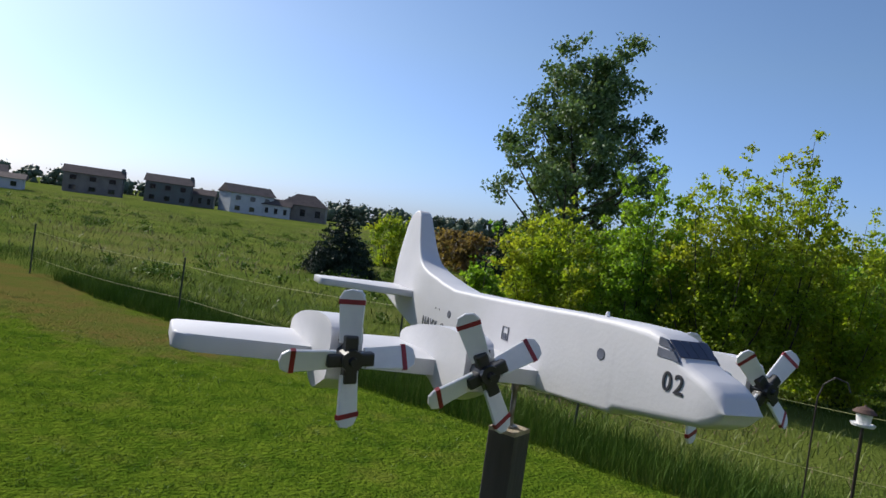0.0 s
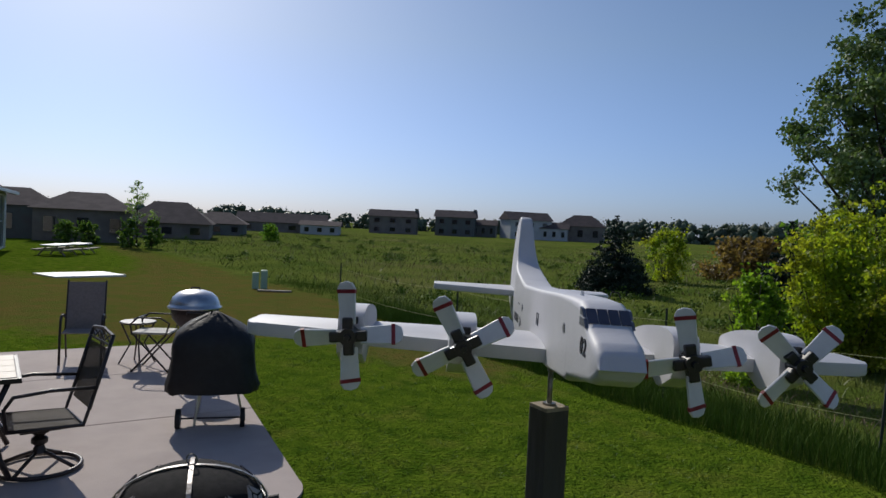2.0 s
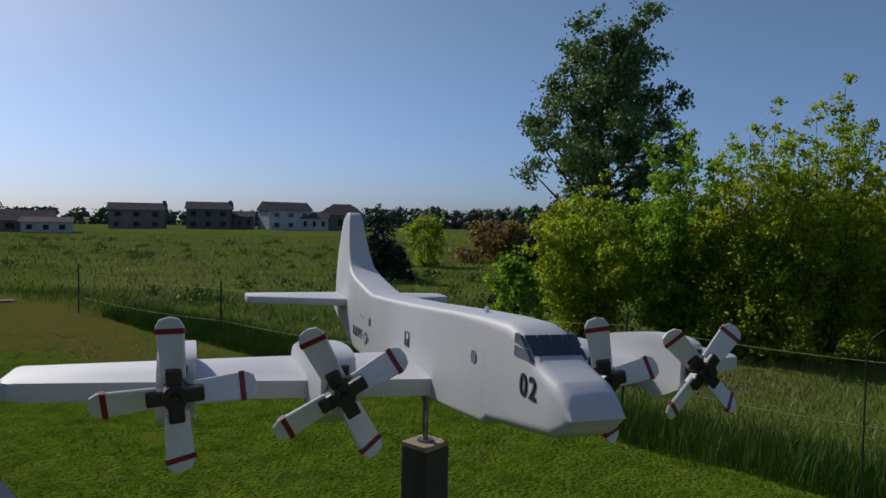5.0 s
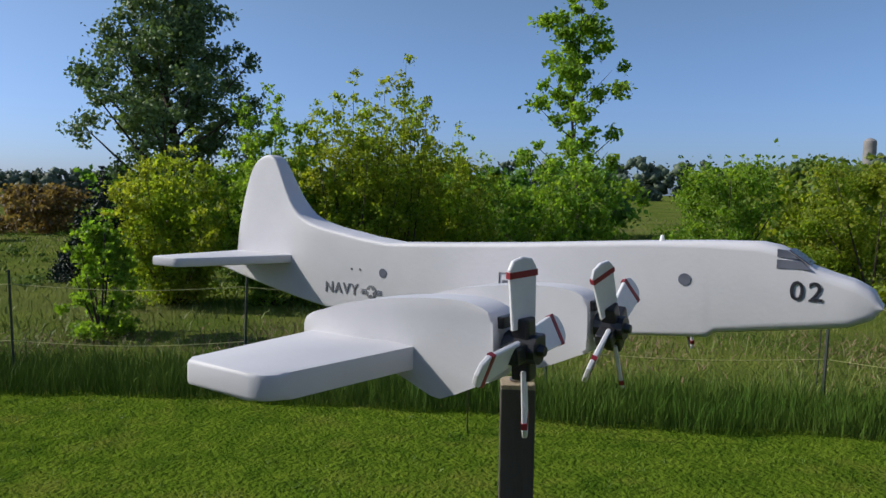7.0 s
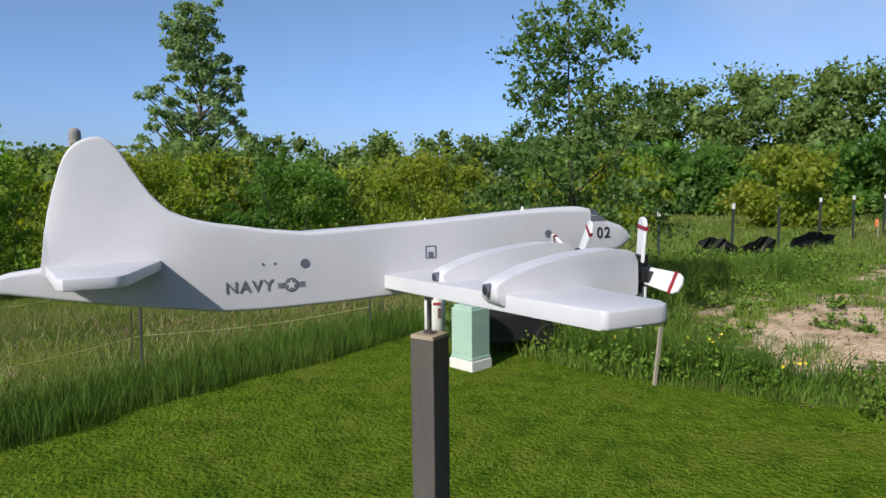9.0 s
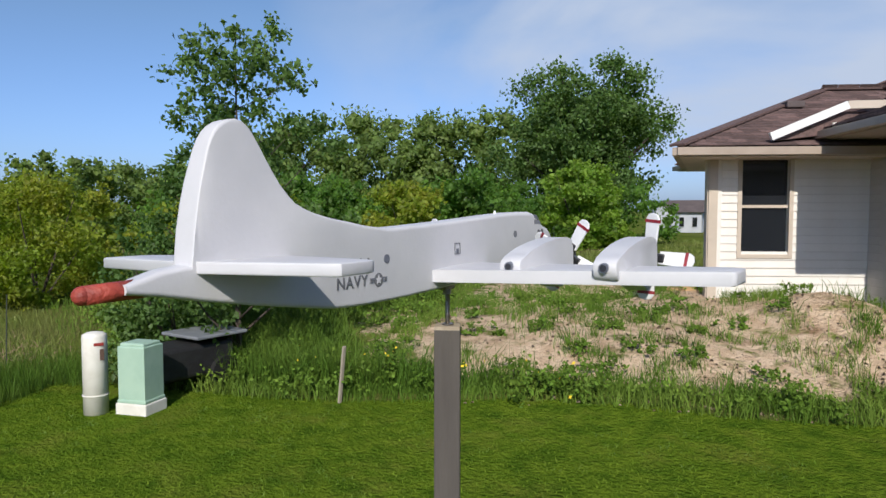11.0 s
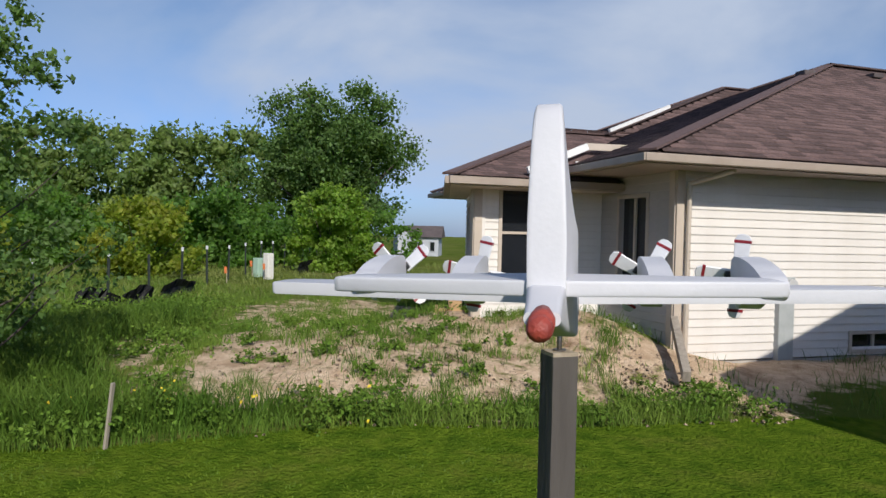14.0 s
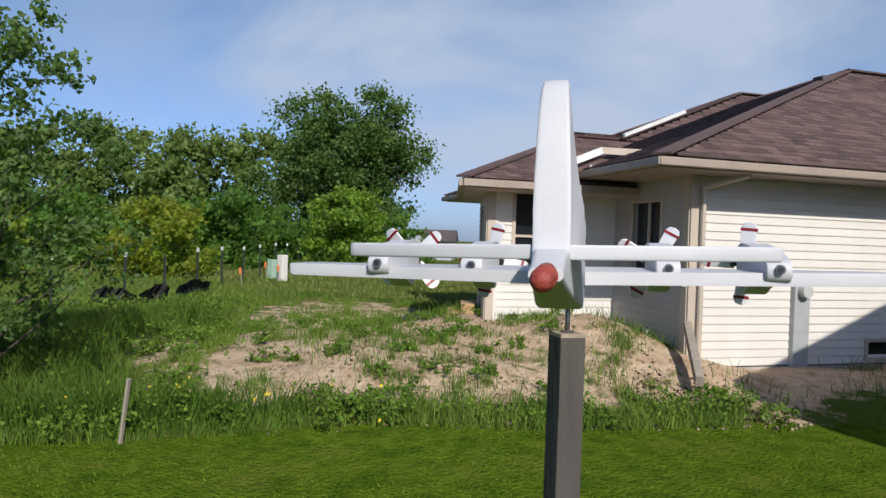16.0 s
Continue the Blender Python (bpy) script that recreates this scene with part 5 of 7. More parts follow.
def covered_grill(m):
    ob = thing("covered_grill", "barbecue under a black vinyl cover on wheeled metal legs", "grill", m)
    kettle_legs(ob, 0.52)
    for s in (-1, 1):
        bm = bmesh.new()
        tube(bm, (0.20, 0.27 * s - 0.02, 0.085), (0.20, 0.27 * s + 0.02, 0.085), 0.085, n=20)
        wheel = part("wheel", bm, M["rubber"], ob)
        bm = bmesh.new()
        tube(bm, (0.20, 0.27 * s - 0.024, 0.085), (0.20, 0.27 * s + 0.024, 0.085), 0.03, n=12)
        part("wheel_hub", bm, M["grey_plastic"], wheel)
    bm = bmesh.new()
    tube(bm, (0.20, -0.29, 0.085), (0.20, 0.29, 0.085), 0.008)
    part("axle", bm, M["black_metal"], ob)
    bm = bmesh.new()
    rows = []
    for z, sx, sy, sq in ((0.31, 0.30, 0.385, 0.5), (0.36, 0.305, 0.40, 0.5), (0.46, 0.295, 0.375, 0.5), (0.60, 0.285, 0.355, 0.5), (0.72, 0.28, 0.35, 0.5), (0.80, 0.262, 0.33, 0.55),
                          (0.86, 0.215, 0.275, 0.6), (0.92, 0.14, 0.19, 0.7), (0.97, 0.06, 0.09, 0.8), (1.0, 0.02, 0.03, 0.9)):
        loop = []
        for k in range(40):
            a = 2 * math.pi * k / 40
            ca, sa = math.cos(a), math.sin(a)
            fold = 1 + 0.035 * math.sin(9 * a + 6 * z) * (1.1 - z)
            loop.append(bm.verts.new((sx * fold * math.copysign(abs(ca) ** sq, ca), sy * fold * math.copysign(abs(sa) ** sq, sa), z)))
        rows.append(loop)
    for u, v in zip(rows, rows[1:]):
        for k in range(40):
            bm.faces.new((u[k], u[(k + 1) % 40], v[(k + 1) % 40], v[k]))
    bm.faces.new(rows[-1])
    g = random.Random(4)
    for v in bm.verts:
        v.co += Vector((g.uniform(-1, 1), g.uniform(-1, 1), g.uniform(-0.6, 0.6))) * 0.011
    part("cover", bm, M["cover"], ob, "creased black vinyl cover", smooth=True)
    return ob


covered_grill(pose(-4.02, 3.98, 0.022, 0, 0, -52))


def kettle_grill(m):
    ob = thing("kettle_grill", "kettle barbecue with a bright domed lid", "grill", m)
    kettle_legs(ob, 0.64)
    bm = bmesh.new()
    lathe(bm, [(0.05, 0.60), (0.16, 0.63), (0.235, 0.72), (0.258, 0.83), (0.25, 0.84)], 32)
    part("bowl", bm, M["black_metal"], ob, smooth=True)
    bm = bmesh.new()
    lathe(bm, [(0.285, 0.835), (0.290, 0.850), (0.268, 0.860), (0.262, 0.895), (0.235, 0.955), (0.18, 1.005), (0.10, 1.032), (0.02, 1.04)], 36)
    part("lid", bm, M["chrome"], ob, "shiny domed metal lid", smooth=True)
    bm = bmesh.new()
    bent(bm, [(-0.05, 0, 1.03), (-0.04, 0, 1.06), (0.04, 0, 1.06), (0.05, 0, 1.03)], 0.008)
    part("lid_handle", bm, M["black_metal"], ob)
    for turn in (-1, 1):
        bm = bmesh.new()
        bent(bm, [(-0.07, 0.25 * turn, 0.80), (-0.07, 0.33 * turn, 0.82), (0.07, 0.33 * turn, 0.82), (0.07, 0.25 * turn, 0.80)], 0.009)
        part("bowl_handle", bm, M["black_metal"], ob)
    bm = bmesh.new()
    lathe(bm, [(0.02, 0.36), (0.15, 0.37), (0.17, 0.42), (0.16, 0.42), (0.14, 0.38), (0.02, 0.37)], 24)
    part("ash_pan", bm, M["black_metal"], ob)
    return ob


kettle_grill(pose(-5.20, 5.01, 0.022, 0, 0, 40))


def bistro_chair(m):
    ob = thing("bistro_chair", "tall-backed tan sling chair with black tube frame", "chair", m, "chairs at the patio's far end")
    for s in (-1, 1):
        bm = bmesh.new()
        bent(bm, [(0.27, 0.25 * s, 0.0), (0.25, 0.25 * s, 0.40), (0.22, 0.25 * s, 0.58), (0.15, 0.25 * s, 0.64), (-0.05, 0.25 * s, 0.63), (-0.24, 0.25 * s, 0.56)], 0.016)
        part("arm_frame", bm, M["black_metal"], ob)
        bm = bmesh.new()
        bent(bm, [(-0.30, 0.24 * s, 0.0), (-0.16, 0.24 * s, 0.40), (-0.36, 0.24 * s, 1.08)], 0.012)
        part("back_frame", bm, M["black_metal"], ob)
    bm = bmesh.new()
    box(bm, (0.03, 0, 0.415), (0.42, 0.47, 0.012), bevel=0.004)
    part("seat", bm, M["tan_sling"], ob)
    bm = bmesh.new()
    box(bm, (0, 0, 0.34), (0.010, 0.47, 0.66), Matrix.Translation((-0.165, 0, 0.41)) @ Matrix.Rotation(radians(-16), 4, "Y"), bevel=0.003)
    part("backrest", bm, M["tan_sling"], ob)
    return ob


bistro_chair(pose(-7.05, 5.13, 0.022, 0, 0, -46) @ Matrix.Scale(0.90, 4))


def low_chair(m):
    ob = thing("low_chair", "low folding chair with a pale seat and looped black arms", "chair", m, "chairs at the patio's far end")
    for s in (-1, 1):
        bm = bmesh.new()
        bent(bm, [(-0.20, 0.20 * s, 0.0), (0.18, 0.20 * s, 0.44), (0.22, 0.20 * s, 0.58), (0.12, 0.20 * s, 0.64), (-0.14, 0.20 * s, 0.64), (-0.22, 0.20 * s, 0.56), (-0.20, 0.20 * s, 0.44)], 0.011)
        part("arm_frame", bm, M["black_metal"], ob)
        bm = bmesh.new()
        bent(bm, [(0.22, 0.185 * s, 0.0), (-0.20, 0.185 * s, 0.45)], 0.011)
        part("leg", bm, M["black_metal"], ob)
    for x, z in ((-0.20, 0.02), (0.22, 0.02), (-0.18, 0.62)):
        bm = bmesh.new()
        tube(bm, (x, -0.19, z), (x, 0.19, z), 0.010)
        part("crossbar", bm, M["black_metal"], ob)
    bm = bmesh.new()
    box(bm, (0, 0, 0.455), (0.42, 0.37, 0.025), bevel=0.008)
    part("seat", bm, M["strap"], ob, "pale seat pad")
    return ob


low_chair(pose(-6.03, 5.27, 0.022, 0, 0, 28))
tb = thing("bistro_table", "small round glass-topped patio table on thin black legs", "table", pose(-6.44, 5.40, 0.022, 0, 0, 10))
bm = bmesh.new()
lathe(bm, [(0.01, 0.50), (0.20, 0.50), (0.212, 0.505), (0.212, 0.52), (0.20, 0.525), (0.01, 0.525)], 28)
part("tabletop", bm, M["black_metal"], tb)
for q in range(4):
    bm = bmesh.new()
    a = radians(45 + 90 * q)
    bent(bm, [(math.cos(a) * 0.19, math.sin(a) * 0.19, 0.5), (math.cos(a) * 0.08, math.sin(a) * 0.08, 0.25), (math.cos(a) * 0.21, math.sin(a) * 0.21, 0.0)], 0.010)
    part("leg", bm, M["black_metal"], tb)


# ---- houses ----
def placed(origin, ex, z=0.0):
    """A frame at origin whose local x runs along ex."""
    ex = Vector((ex[0], ex[1], 0)).normalized()
    return Matrix(((ex.x, -ex.y, 0, origin[0]), (ex.y, ex.x, 0, origin[1]), (0, 0, 1, z), (0, 0, 0, 1)))


def board_mesh(length, pitch, material, store={}):
    key = (round(length, 2), pitch, material.name)
    if key not in store:
        bm = bmesh.new()
        pts = [(0.0, 0.0), (-0.020, 0.0), (-0.021, 0.012), (-0.006, pitch * 1.05), (0.0, pitch * 1.05)]
        a = [bm.verts.new((0, y, z)) for y, z in pts]
        b = [bm.verts.new((length, y, z)) for y, z in pts]
        bm.faces.new(a)
        bm.faces.new(b[::-1])
        for i in range(5):
            bm.faces.new((a[i], a[(i + 1) % 5], b[(i + 1) % 5], b[i]))
        bmesh.ops.recalc_face_normals(bm, faces=bm.faces)
        me = bpy.data.meshes.new("siding_board")
        bm.to_mesh(me)
        bm.free()
        me.materials.append(material)
        store[key] = me
    return store[key]


def clad_wall(parent, name, m, length, z0, z1, material, holes=(), pitch=0.105, thick=0.15, top=None, label=""):
    """A wall along local x facing -y, its core cut for the holes (x0, x1, z0, z1), and its siding boards."""
    bm = bmesh.new()
    xs = sorted({0.0, length, *[h[0] for h in holes], *[h[1] for h in holes]})
    zs = sorted({z0, z1, *[h[2] for h in holes], *[h[3] for h in holes]})
    for a, b in zip(xs, xs[1:]):
        for c, d in zip(zs, zs[1:]):
            if not any(h[0] <= (a + b) / 2 <= h[1] and h[2] <= (c + d) / 2 <= h[3] for h in holes):
                box(bm, ((a + b) / 2, thick / 2, (c + d) / 2), (b - a, thick, d - c))
    bmesh.ops.remove_doubles(bm, verts=bm.verts, dist=0.0005)
    if top:
        lo = [bm.verts.new((x, 0.0, z)) for x, z in top]
        hi = [bm.verts.new((x, thick, z)) for x, z in top]
        bm.faces.new(lo)
        bm.faces.new(hi[::-1])
        for i in range(len(top)):
            bm.faces.new((lo[i], lo[(i + 1) % len(top)], hi[(i + 1) % len(top)], hi[i]))
    wall = part(name, bm, material, parent, label, at=m)
    z = z0
    while z < z1 - 0.02:
        runs = [(0.0, length)]
        for h in holes:
            if h[2] - 0.02 < z + pitch / 2 < h[3] + 0.02:
                runs = [r for a, b in runs for r in ((a, min(b, h[0])), (max(a, h[1]), b)) if r[1] - r[0] > 0.03]
        for a, b in runs:
            ob = new("siding_board", board_mesh(b - a, pitch, material))
            ob.parent = wall
            ob.matrix_basis = Matrix.Translation((a, 0, z))
        z += pitch
    if top:
        zt = z1
        peak = max(z for x, z in top)
        while zt < peak - pitch:
            cut = []
            for (xa, za), (xb, zb) in zip(top, top[1:] + top[:1]):
                if (za - zt - pitch) * (zb - zt - pitch) < 0:
                    cut.append(xa + (xb - xa) * (zt + pitch - za) / (zb - za))
            if len(cut) == 2 and abs(cut[1] - cut[0]) > 0.1:
                ob = new("siding_board", board_mesh(abs(cut[1] - cut[0]), pitch, material))
                ob.parent = wall
                ob.matrix_basis = Matrix.Translation((min(cut), 0, zt))
            zt += pitch
    return wall


def window(parent, m, x0, x1, z0, z1, frame_mat, rails=1, posts=0, blind=False):
    """A framed window in a hole of the wall m."""
    bm = bmesh.new()
    w, h, c, d = x1 - x0, z1 - z0, (x0 + x1) / 2, (z0 + z1) / 2
    t = 0.055
    for a, b, e, f in ((x0 - t / 2, d, t, h + 2 * t), (x1 + t / 2, d, t, h + 2 * t), (c, z0 - t / 2, w, t), (c, z1 + t / 2, w, t)):
        box(bm, (a, -0.005, b), (e, 0.06, f), bevel=0.004)
    win = part("window", bm, frame_mat, parent, at=m)
    for i in range(rails):
        bm = bmesh.new()
        box(bm, (c, 0.03, z0 + h * (i + 1) / (rails + 1)), (w, 0.03, 0.04))
        part("meeting_rail", bm, frame_mat, win)
    for i in range(posts):
        bm = bmesh.new()
        box(bm, (x0 + w * (i + 1) / (posts + 1), 0.03, d), (0.045, 0.032, h))
        part("mullion", bm, frame_mat, win)
    bm = bmesh.new()
    box(bm, (c, 0.06, d), (w, 0.008, h))
    part("pane", bm, M["glass"], win)
    if blind:
        bm = bmesh.new()
        box(bm, (c, 0.045, z1 - h * 0.24), (w * 0.98, 0.006, h * 0.46))
        part("blind", bm, M["blind"], win)
    return win


def shingles(parent, name, origin, along, up, outline, material, tab=0.30, course=0.14):
    """Rows of shingle tabs over a slope; outline in metres along and up the slope."""
    o, a, u = Vector(origin), Vector(along).normalized(), Vector(up).normalized()
    n = a.cross(u).normalized()
    if n.z < 0:
        n = -n
    g = random.Random(len(outline) + int(abs(o.x) * 10))
    verts, faces = [], []
    top = max(v for _, v in outline)
    base = []
    for x, v in outline:
        base.append(tuple(o + a * x + u * v - n * 0.03))
    row = 0
    v = 0.0
    while v < top - 0.02:
        cut = []
        vm = min(v + course * 1.1, top - 0.004)
        for (xa, va), (xb, vb) in zip(outline, outline[1:] + outline[:1]):
            if (va - vm) * (vb - vm) < 0:
                cut.append(xa + (xb - xa) * (vm - va) / (vb - va))
        if len(cut) >= 2:
            x, end = min(cut), max(cut)
            w = tab * g.uniform(0.3, 1.0)
            while x < end - 0.01:
                b = min(x + w, end)
                lift = 0.012 + g.uniform(0, 0.004)
                i = len(verts)
                for xx in (x + 0.003, b - 0.003):
                    verts.append(tuple(o + a * xx + u * v + n * lift))
                    verts.append(tuple(o + a * xx + u * (v + course * 1.15) + n * 0.001))
                    verts.append(tuple(o + a * xx + u * v + n * (lift - 0.012)))
                faces += [(i, i + 3, i + 4, i + 1), (i + 2, i + 5, i + 3, i)]
                x = b
                w = tab * g.uniform(0.7, 1.15)
        v += course
        row += 1
    me = mesh_from(name, np.array(verts), np.array(faces), material)
    ob = new(name, me)
    ob.parent = parent
    deck = bmesh.new()
    lo = [deck.verts.new(p) for p in base]
    hi = [deck.verts.new(Vector(p) - n * 0.02) for p in base]
    deck.faces.new(lo)
    deck.faces.new(hi[::-1])
    for i in range(len(lo)):
        deck.faces.new((lo[i], lo[(i + 1) % len(lo)], hi[(i + 1) % len(lo)], hi[i]))
    part("roof_deck", deck, material, ob)
    return ob


def rail(name, a, b, wide, tall, material, parent, label=""):
    bm = bmesh.new()
    d = Vector(b) - Vector(a)
    box(bm, (0, 0, 0), (d.length, wide, tall), Matrix.Translation((Vector(a) + Vector(b)) / 2) @ Matrix.Rotation(math.atan2(d.y, d.x), 4, "Z") @ Matrix.Rotation(-math.atan2(d.z, math.hypot(d.x, d.y)), 4, "Y"))
    return part(name, bm, material, parent, label)


def hip_roof(parent, x0, x1, y0, y1, z, pitch, material, fascia, over=0.45, soffit=True, hip_run=None, more=0.0):
    """A hip roof over a rectangle in the parent's frame; the longer side carries the ridge."""
    x0, x1, y0, y1 = x0 - over - more, x1 + over, y0 - over, y1 + over
    half = min(x1 - x0, y1 - y0) / 2
    rise = half * pitch
    run = math.hypot(half, rise)
    lx, ly = x1 - x0, y1 - y0
    s = half
    e = s
    if lx >= ly:
        e = hip_run or s
        front = [(0, 0), (lx, 0), (lx - e, run), (e, run)]
        end = [(0, 0), (ly, 0), (s, math.hypot(e, rise))]
    else:
        front = [(0, 0), (lx, 0), (s, run)]
        end = [(0, 0), (ly, 0), (ly - s, run), (s, run)]
    c, q = half / run, rise / run
    ec, eq = e / math.hypot(e, rise), rise / math.hypot(e, rise)
    shingles(parent, "roof_slope", (x0, y0, z), (1, 0, 0), (0, c, q), front, material)
    shingles(parent, "roof_slope", (x1, y1, z), (-1, 0, 0), (0, -c, q), front, material)
    shingles(parent, "roof_slope", (x0, y1, z), (0, -1, 0), (ec, 0, eq), end, material)
    shingles(parent, "roof_slope", (x1, y0, z), (0, 1, 0), (-ec, 0, eq), end, material)
    for a, b in (((x0, y0), (x1, y0)), ((x1, y0), (x1, y1)), ((x1, y1), (x0, y1)), ((x0, y1), (x0, y0))):
        bm = bmesh.new()
        ln = math.hypot(b[0] - a[0], b[1] - a[1])
        t = Matrix.Translation((a[0], a[1], z - 0.10)) @ Matrix.Rotation(math.atan2(b[1] - a[1], b[0] - a[0]), 4, "Z")
        box(bm, (ln / 2, -0.03, 0.02), (ln + 0.12, 0.10, 0.10), t, bevel=0.012)
        part("gutter", bm, fascia, parent)
    if lx >= ly:
        ends = [(x0 + e, (y0 + y1) / 2, z + rise), (x1 - e, (y0 + y1) / 2, z + rise)]
        pairs = ((0, (x0, y0)), (0, (x0, y1)), (1, (x1, y0)), (1, (x1, y1)))
    else:
        ends = [((x0 + x1) / 2, y0 + s, z + rise), ((x0 + x1) / 2, y1 - s, z + rise)]
        pairs = ((0, (x0, y0)), (0, (x1, y0)), (1, (x0, y1)), (1, (x1, y1)))
    for k, p in pairs:
        rail("ridge_cap", (p[0], p[1], z + 0.012), (ends[k][0], ends[k][1], ends[k][2] + 0.012), 0.24, 0.03, material, parent)
    rail("ridge_cap", (ends[0][0], ends[0][1], z + rise + 0.016), (ends[1][0], ends[1][1], z + rise + 0.016), 0.24, 0.03, material, parent)
    if soffit:
        bm = bmesh.new()
        box(bm, ((x0 + x1) / 2, (y0 + y1) / 2, z - 0.135), (lx - 0.06, ly - 0.06, 0.02))
        part("soffit", bm, fascia, parent)
    return rise


# the neighbouring house with the earth bank before it
H2 = (2.07, -8.28)
house = thing("neighbor_house", "cream-sided single-storey house with brown shingled hip roof", "house", placed(H2, (-0.63, -0.777), 0.22))
front = clad_wall(house, "wall", pose(0, 0, 0), 16.0, 0.0, 2.62, M["siding_cream"], holes=((3.0, 3.9, 0.08, 0.30),), pitch=0.112)
window(house, pose(0, 0, 0), 3.0, 3.9, 0.08, 0.30, M["trim"], 0, 1)
side_m = Matrix.Translation((0, 1.9, 0)) @ Matrix.Rotation(radians(-90), 4, "Z")
clad_wall(house, "wall", side_m, 1.9, -0.2, 2.62, M["siding_cream_shade"], holes=((0.55, 1.25, 0.95, 2.2),), pitch=0.112)
window(house, side_m, 0.55, 1.25, 0.95, 2.2, M["trim"], 0, 1)
wing_m = Matrix.Translation((-2.12, 1.9, 0))
clad_wall(house, "wall", wing_m, 2.12, -0.2, 2.62, M["siding_cream"], holes=((0.42, 1.05, 1.0, 2.32),), pitch=0.112)
window(house, wing_m, 0.42, 1.05, 1.0, 2.32, M["trim"], 1)
left_m = Matrix.Translation((-1.26, 4.77, 0)) @ Matrix.Rotation(radians(-106.7), 4, "Z")
clad_wall(house, "wall", left_m, 3.0, -0.2, 2.62, M["siding_cream"], holes=((0.9, 1.7, 0.1, 2.1),), pitch=0.112)
window(house, left_m, 0.9, 1.7, 0.1, 2.1, M["trim"], 0, 0)
for a, b, c, d in ((15.9, 4.0, 0.15, 8.0), (8.0, 7.95, 15.9, 0.15), (0.08, 6.4, 0.15, 3.1), (-0.55, 4.75, 1.35, 0.15)):
    bm = bmesh.new()
    box(bm, (a, b, 1.3), (c, d, 2.62))
    part("wall", bm, M["siding_cream"], house)
for x, y in ((0, 0), (-2.12, 1.9)):
    bm = bmesh.new()
    box(bm, (x + 0.03, y - 0.032, 1.31), (0.12, 0.03, 2.62))
    box(bm, (x - 0.028, y + 0.045, 1.31), (0.03, 0.12, 2.62))
    part("corner_trim", bm, M["trim"], house)
hip_roof(house, 0, 16.0, 0, 8.0, 2.66, 0.60, M["shingle"], M["gutter"], 0.62, hip_run=7.45, more=0.26)


def roof_face(parent, a, b, top, material, top2=None):
    """A shingled slope from its eave a to b and up to one or two ridge points."""
    a, b, top = Vector(a), Vector(b), Vector(top)
    along = (b - a).normalized()
    up = (top - a) - along * (top - a).dot(along)
    run = up.length
    up.normalize()
    ends = [((top - a).dot(along), run)]
    if top2:
        ends.insert(0, ((Vector(top2) - a).dot(along), run))
    shingles(parent, "roof_slope", tuple(a), tuple(along), up, [(0, 0), ((b - a).length, 0)] + ends, material)


WA, WB, WC, WR = (-2.74, 1.28, 2.44), (4.5, 1.28, 2.44), (-1.78, 4.5, 2.44), (0.25, 4.0, 3.58)
roof_face(house, WA, WB, WR, M["shingle"], (4.5, 4.0, 3.58))
roof_face(house, WC, WA, WR, M["shingle"])
roof_face(house, (3.0, 4.9, 2.44), (-1.78, 4.9, 2.44), (3.0, 4.0, 3.58), M["shingle"], WR)
CA, CB, CR = (1.16, 3.9, 3.58), (1.16, 7.1, 3.58), (5.1, 5.5, 5.12)
roof_face(house, CA, (7.5, 3.9, 3.58), CR, M["shingle"], (7.5, 5.5, 5.12))
roof_face(house, CB, CA, CR, M["shingle"])
roof_face(house, (7.5, 7.1, 3.58), CB, (7.5, 5.5, 5.12), M["shingle"], CR)


for p, q in ((WA, WR), (WC, WR), (WR, (4.5, 4.0, 3.58)), (CA, CR), (CB, CR), (CR, (7.5, 5.5, 5.12))):
    rail("ridge_cap", (p[0], p[1], p[2] + 0.012), (q[0], q[1], q[2] + 0.012), 0.22, 0.03, M["shingle"], house)
for a, b in ((WA, (0.0, 1.28, 2.44)), (WC, WA)):
    rail("gutter", (a[0], a[1], a[2] - 0.07), (b[0], b[1], b[2] - 0.07), 0.11, 0.10, M["gutter"], house)
bm = bmesh.new()
slab(bm, [(-2.70, 1.30), (0.0, 1.30), (0.0, 4.4), (-1.75, 4.4)], 2.30, 2.33, "z")
part("soffit", bm, M["trim"], house)
rail("rake_board", (1.25, 3.86, 3.66), (3.1, 4.62, 4.40), 0.05, 0.07, M["white_trim"], house, "white rake board")
bm = bmesh.new()
bent(bm, [(0.55, -0.52, 2.68), (0.5, -0.45, 2.50), (0.12, -0.10, 2.34), (0.12, -0.09, 0.12)], 0.038, 8)
part("downspout", bm, M["trim"], house)
bm = bmesh.new()
slab(bm, [(-1.50, 2.50), (-0.64, 2.87), (0.25, 2.88), (0.25, 2.80), (-0.85, 2.58)], 1.36, 2.7, "y")
part("small_gable", bm, M["shingle"], house)
rail("gable_trim", (-1.56, 1.30, 2.55), (-0.62, 1.30, 2.945), 0.06, 0.10, M["white_trim"], house, "pale rake of a small gable")
rail("gable_trim", (-0.62, 1.31, 2.945), (0.27, 1.25, 2.95), 0.06, 0.10, M["trim"], house, "pale rake of a small gable")
rail("gable_panel", (-0.78, 1.34, 2.70), (-0.36, 1.34, 2.70), 0.02, 0.06, M["white_trim"], house)
for x, y, z in ((5.2, 3.2, 4.90), (7.3, 3.5, 5.10), (-0.6, 3.0, 3.14)):
    bm = bmesh.new()
    box(bm, (x, y, z + 0.06), (0.26, 0.26, 0.10), bevel=0.02)
    part("roof_vent", bm, M["shingle_far"], house)
bm = bmesh.new()
box(bm, (1.75, -0.05, 0.55), (0.26, 0.10, 1.15), bevel=0.01)
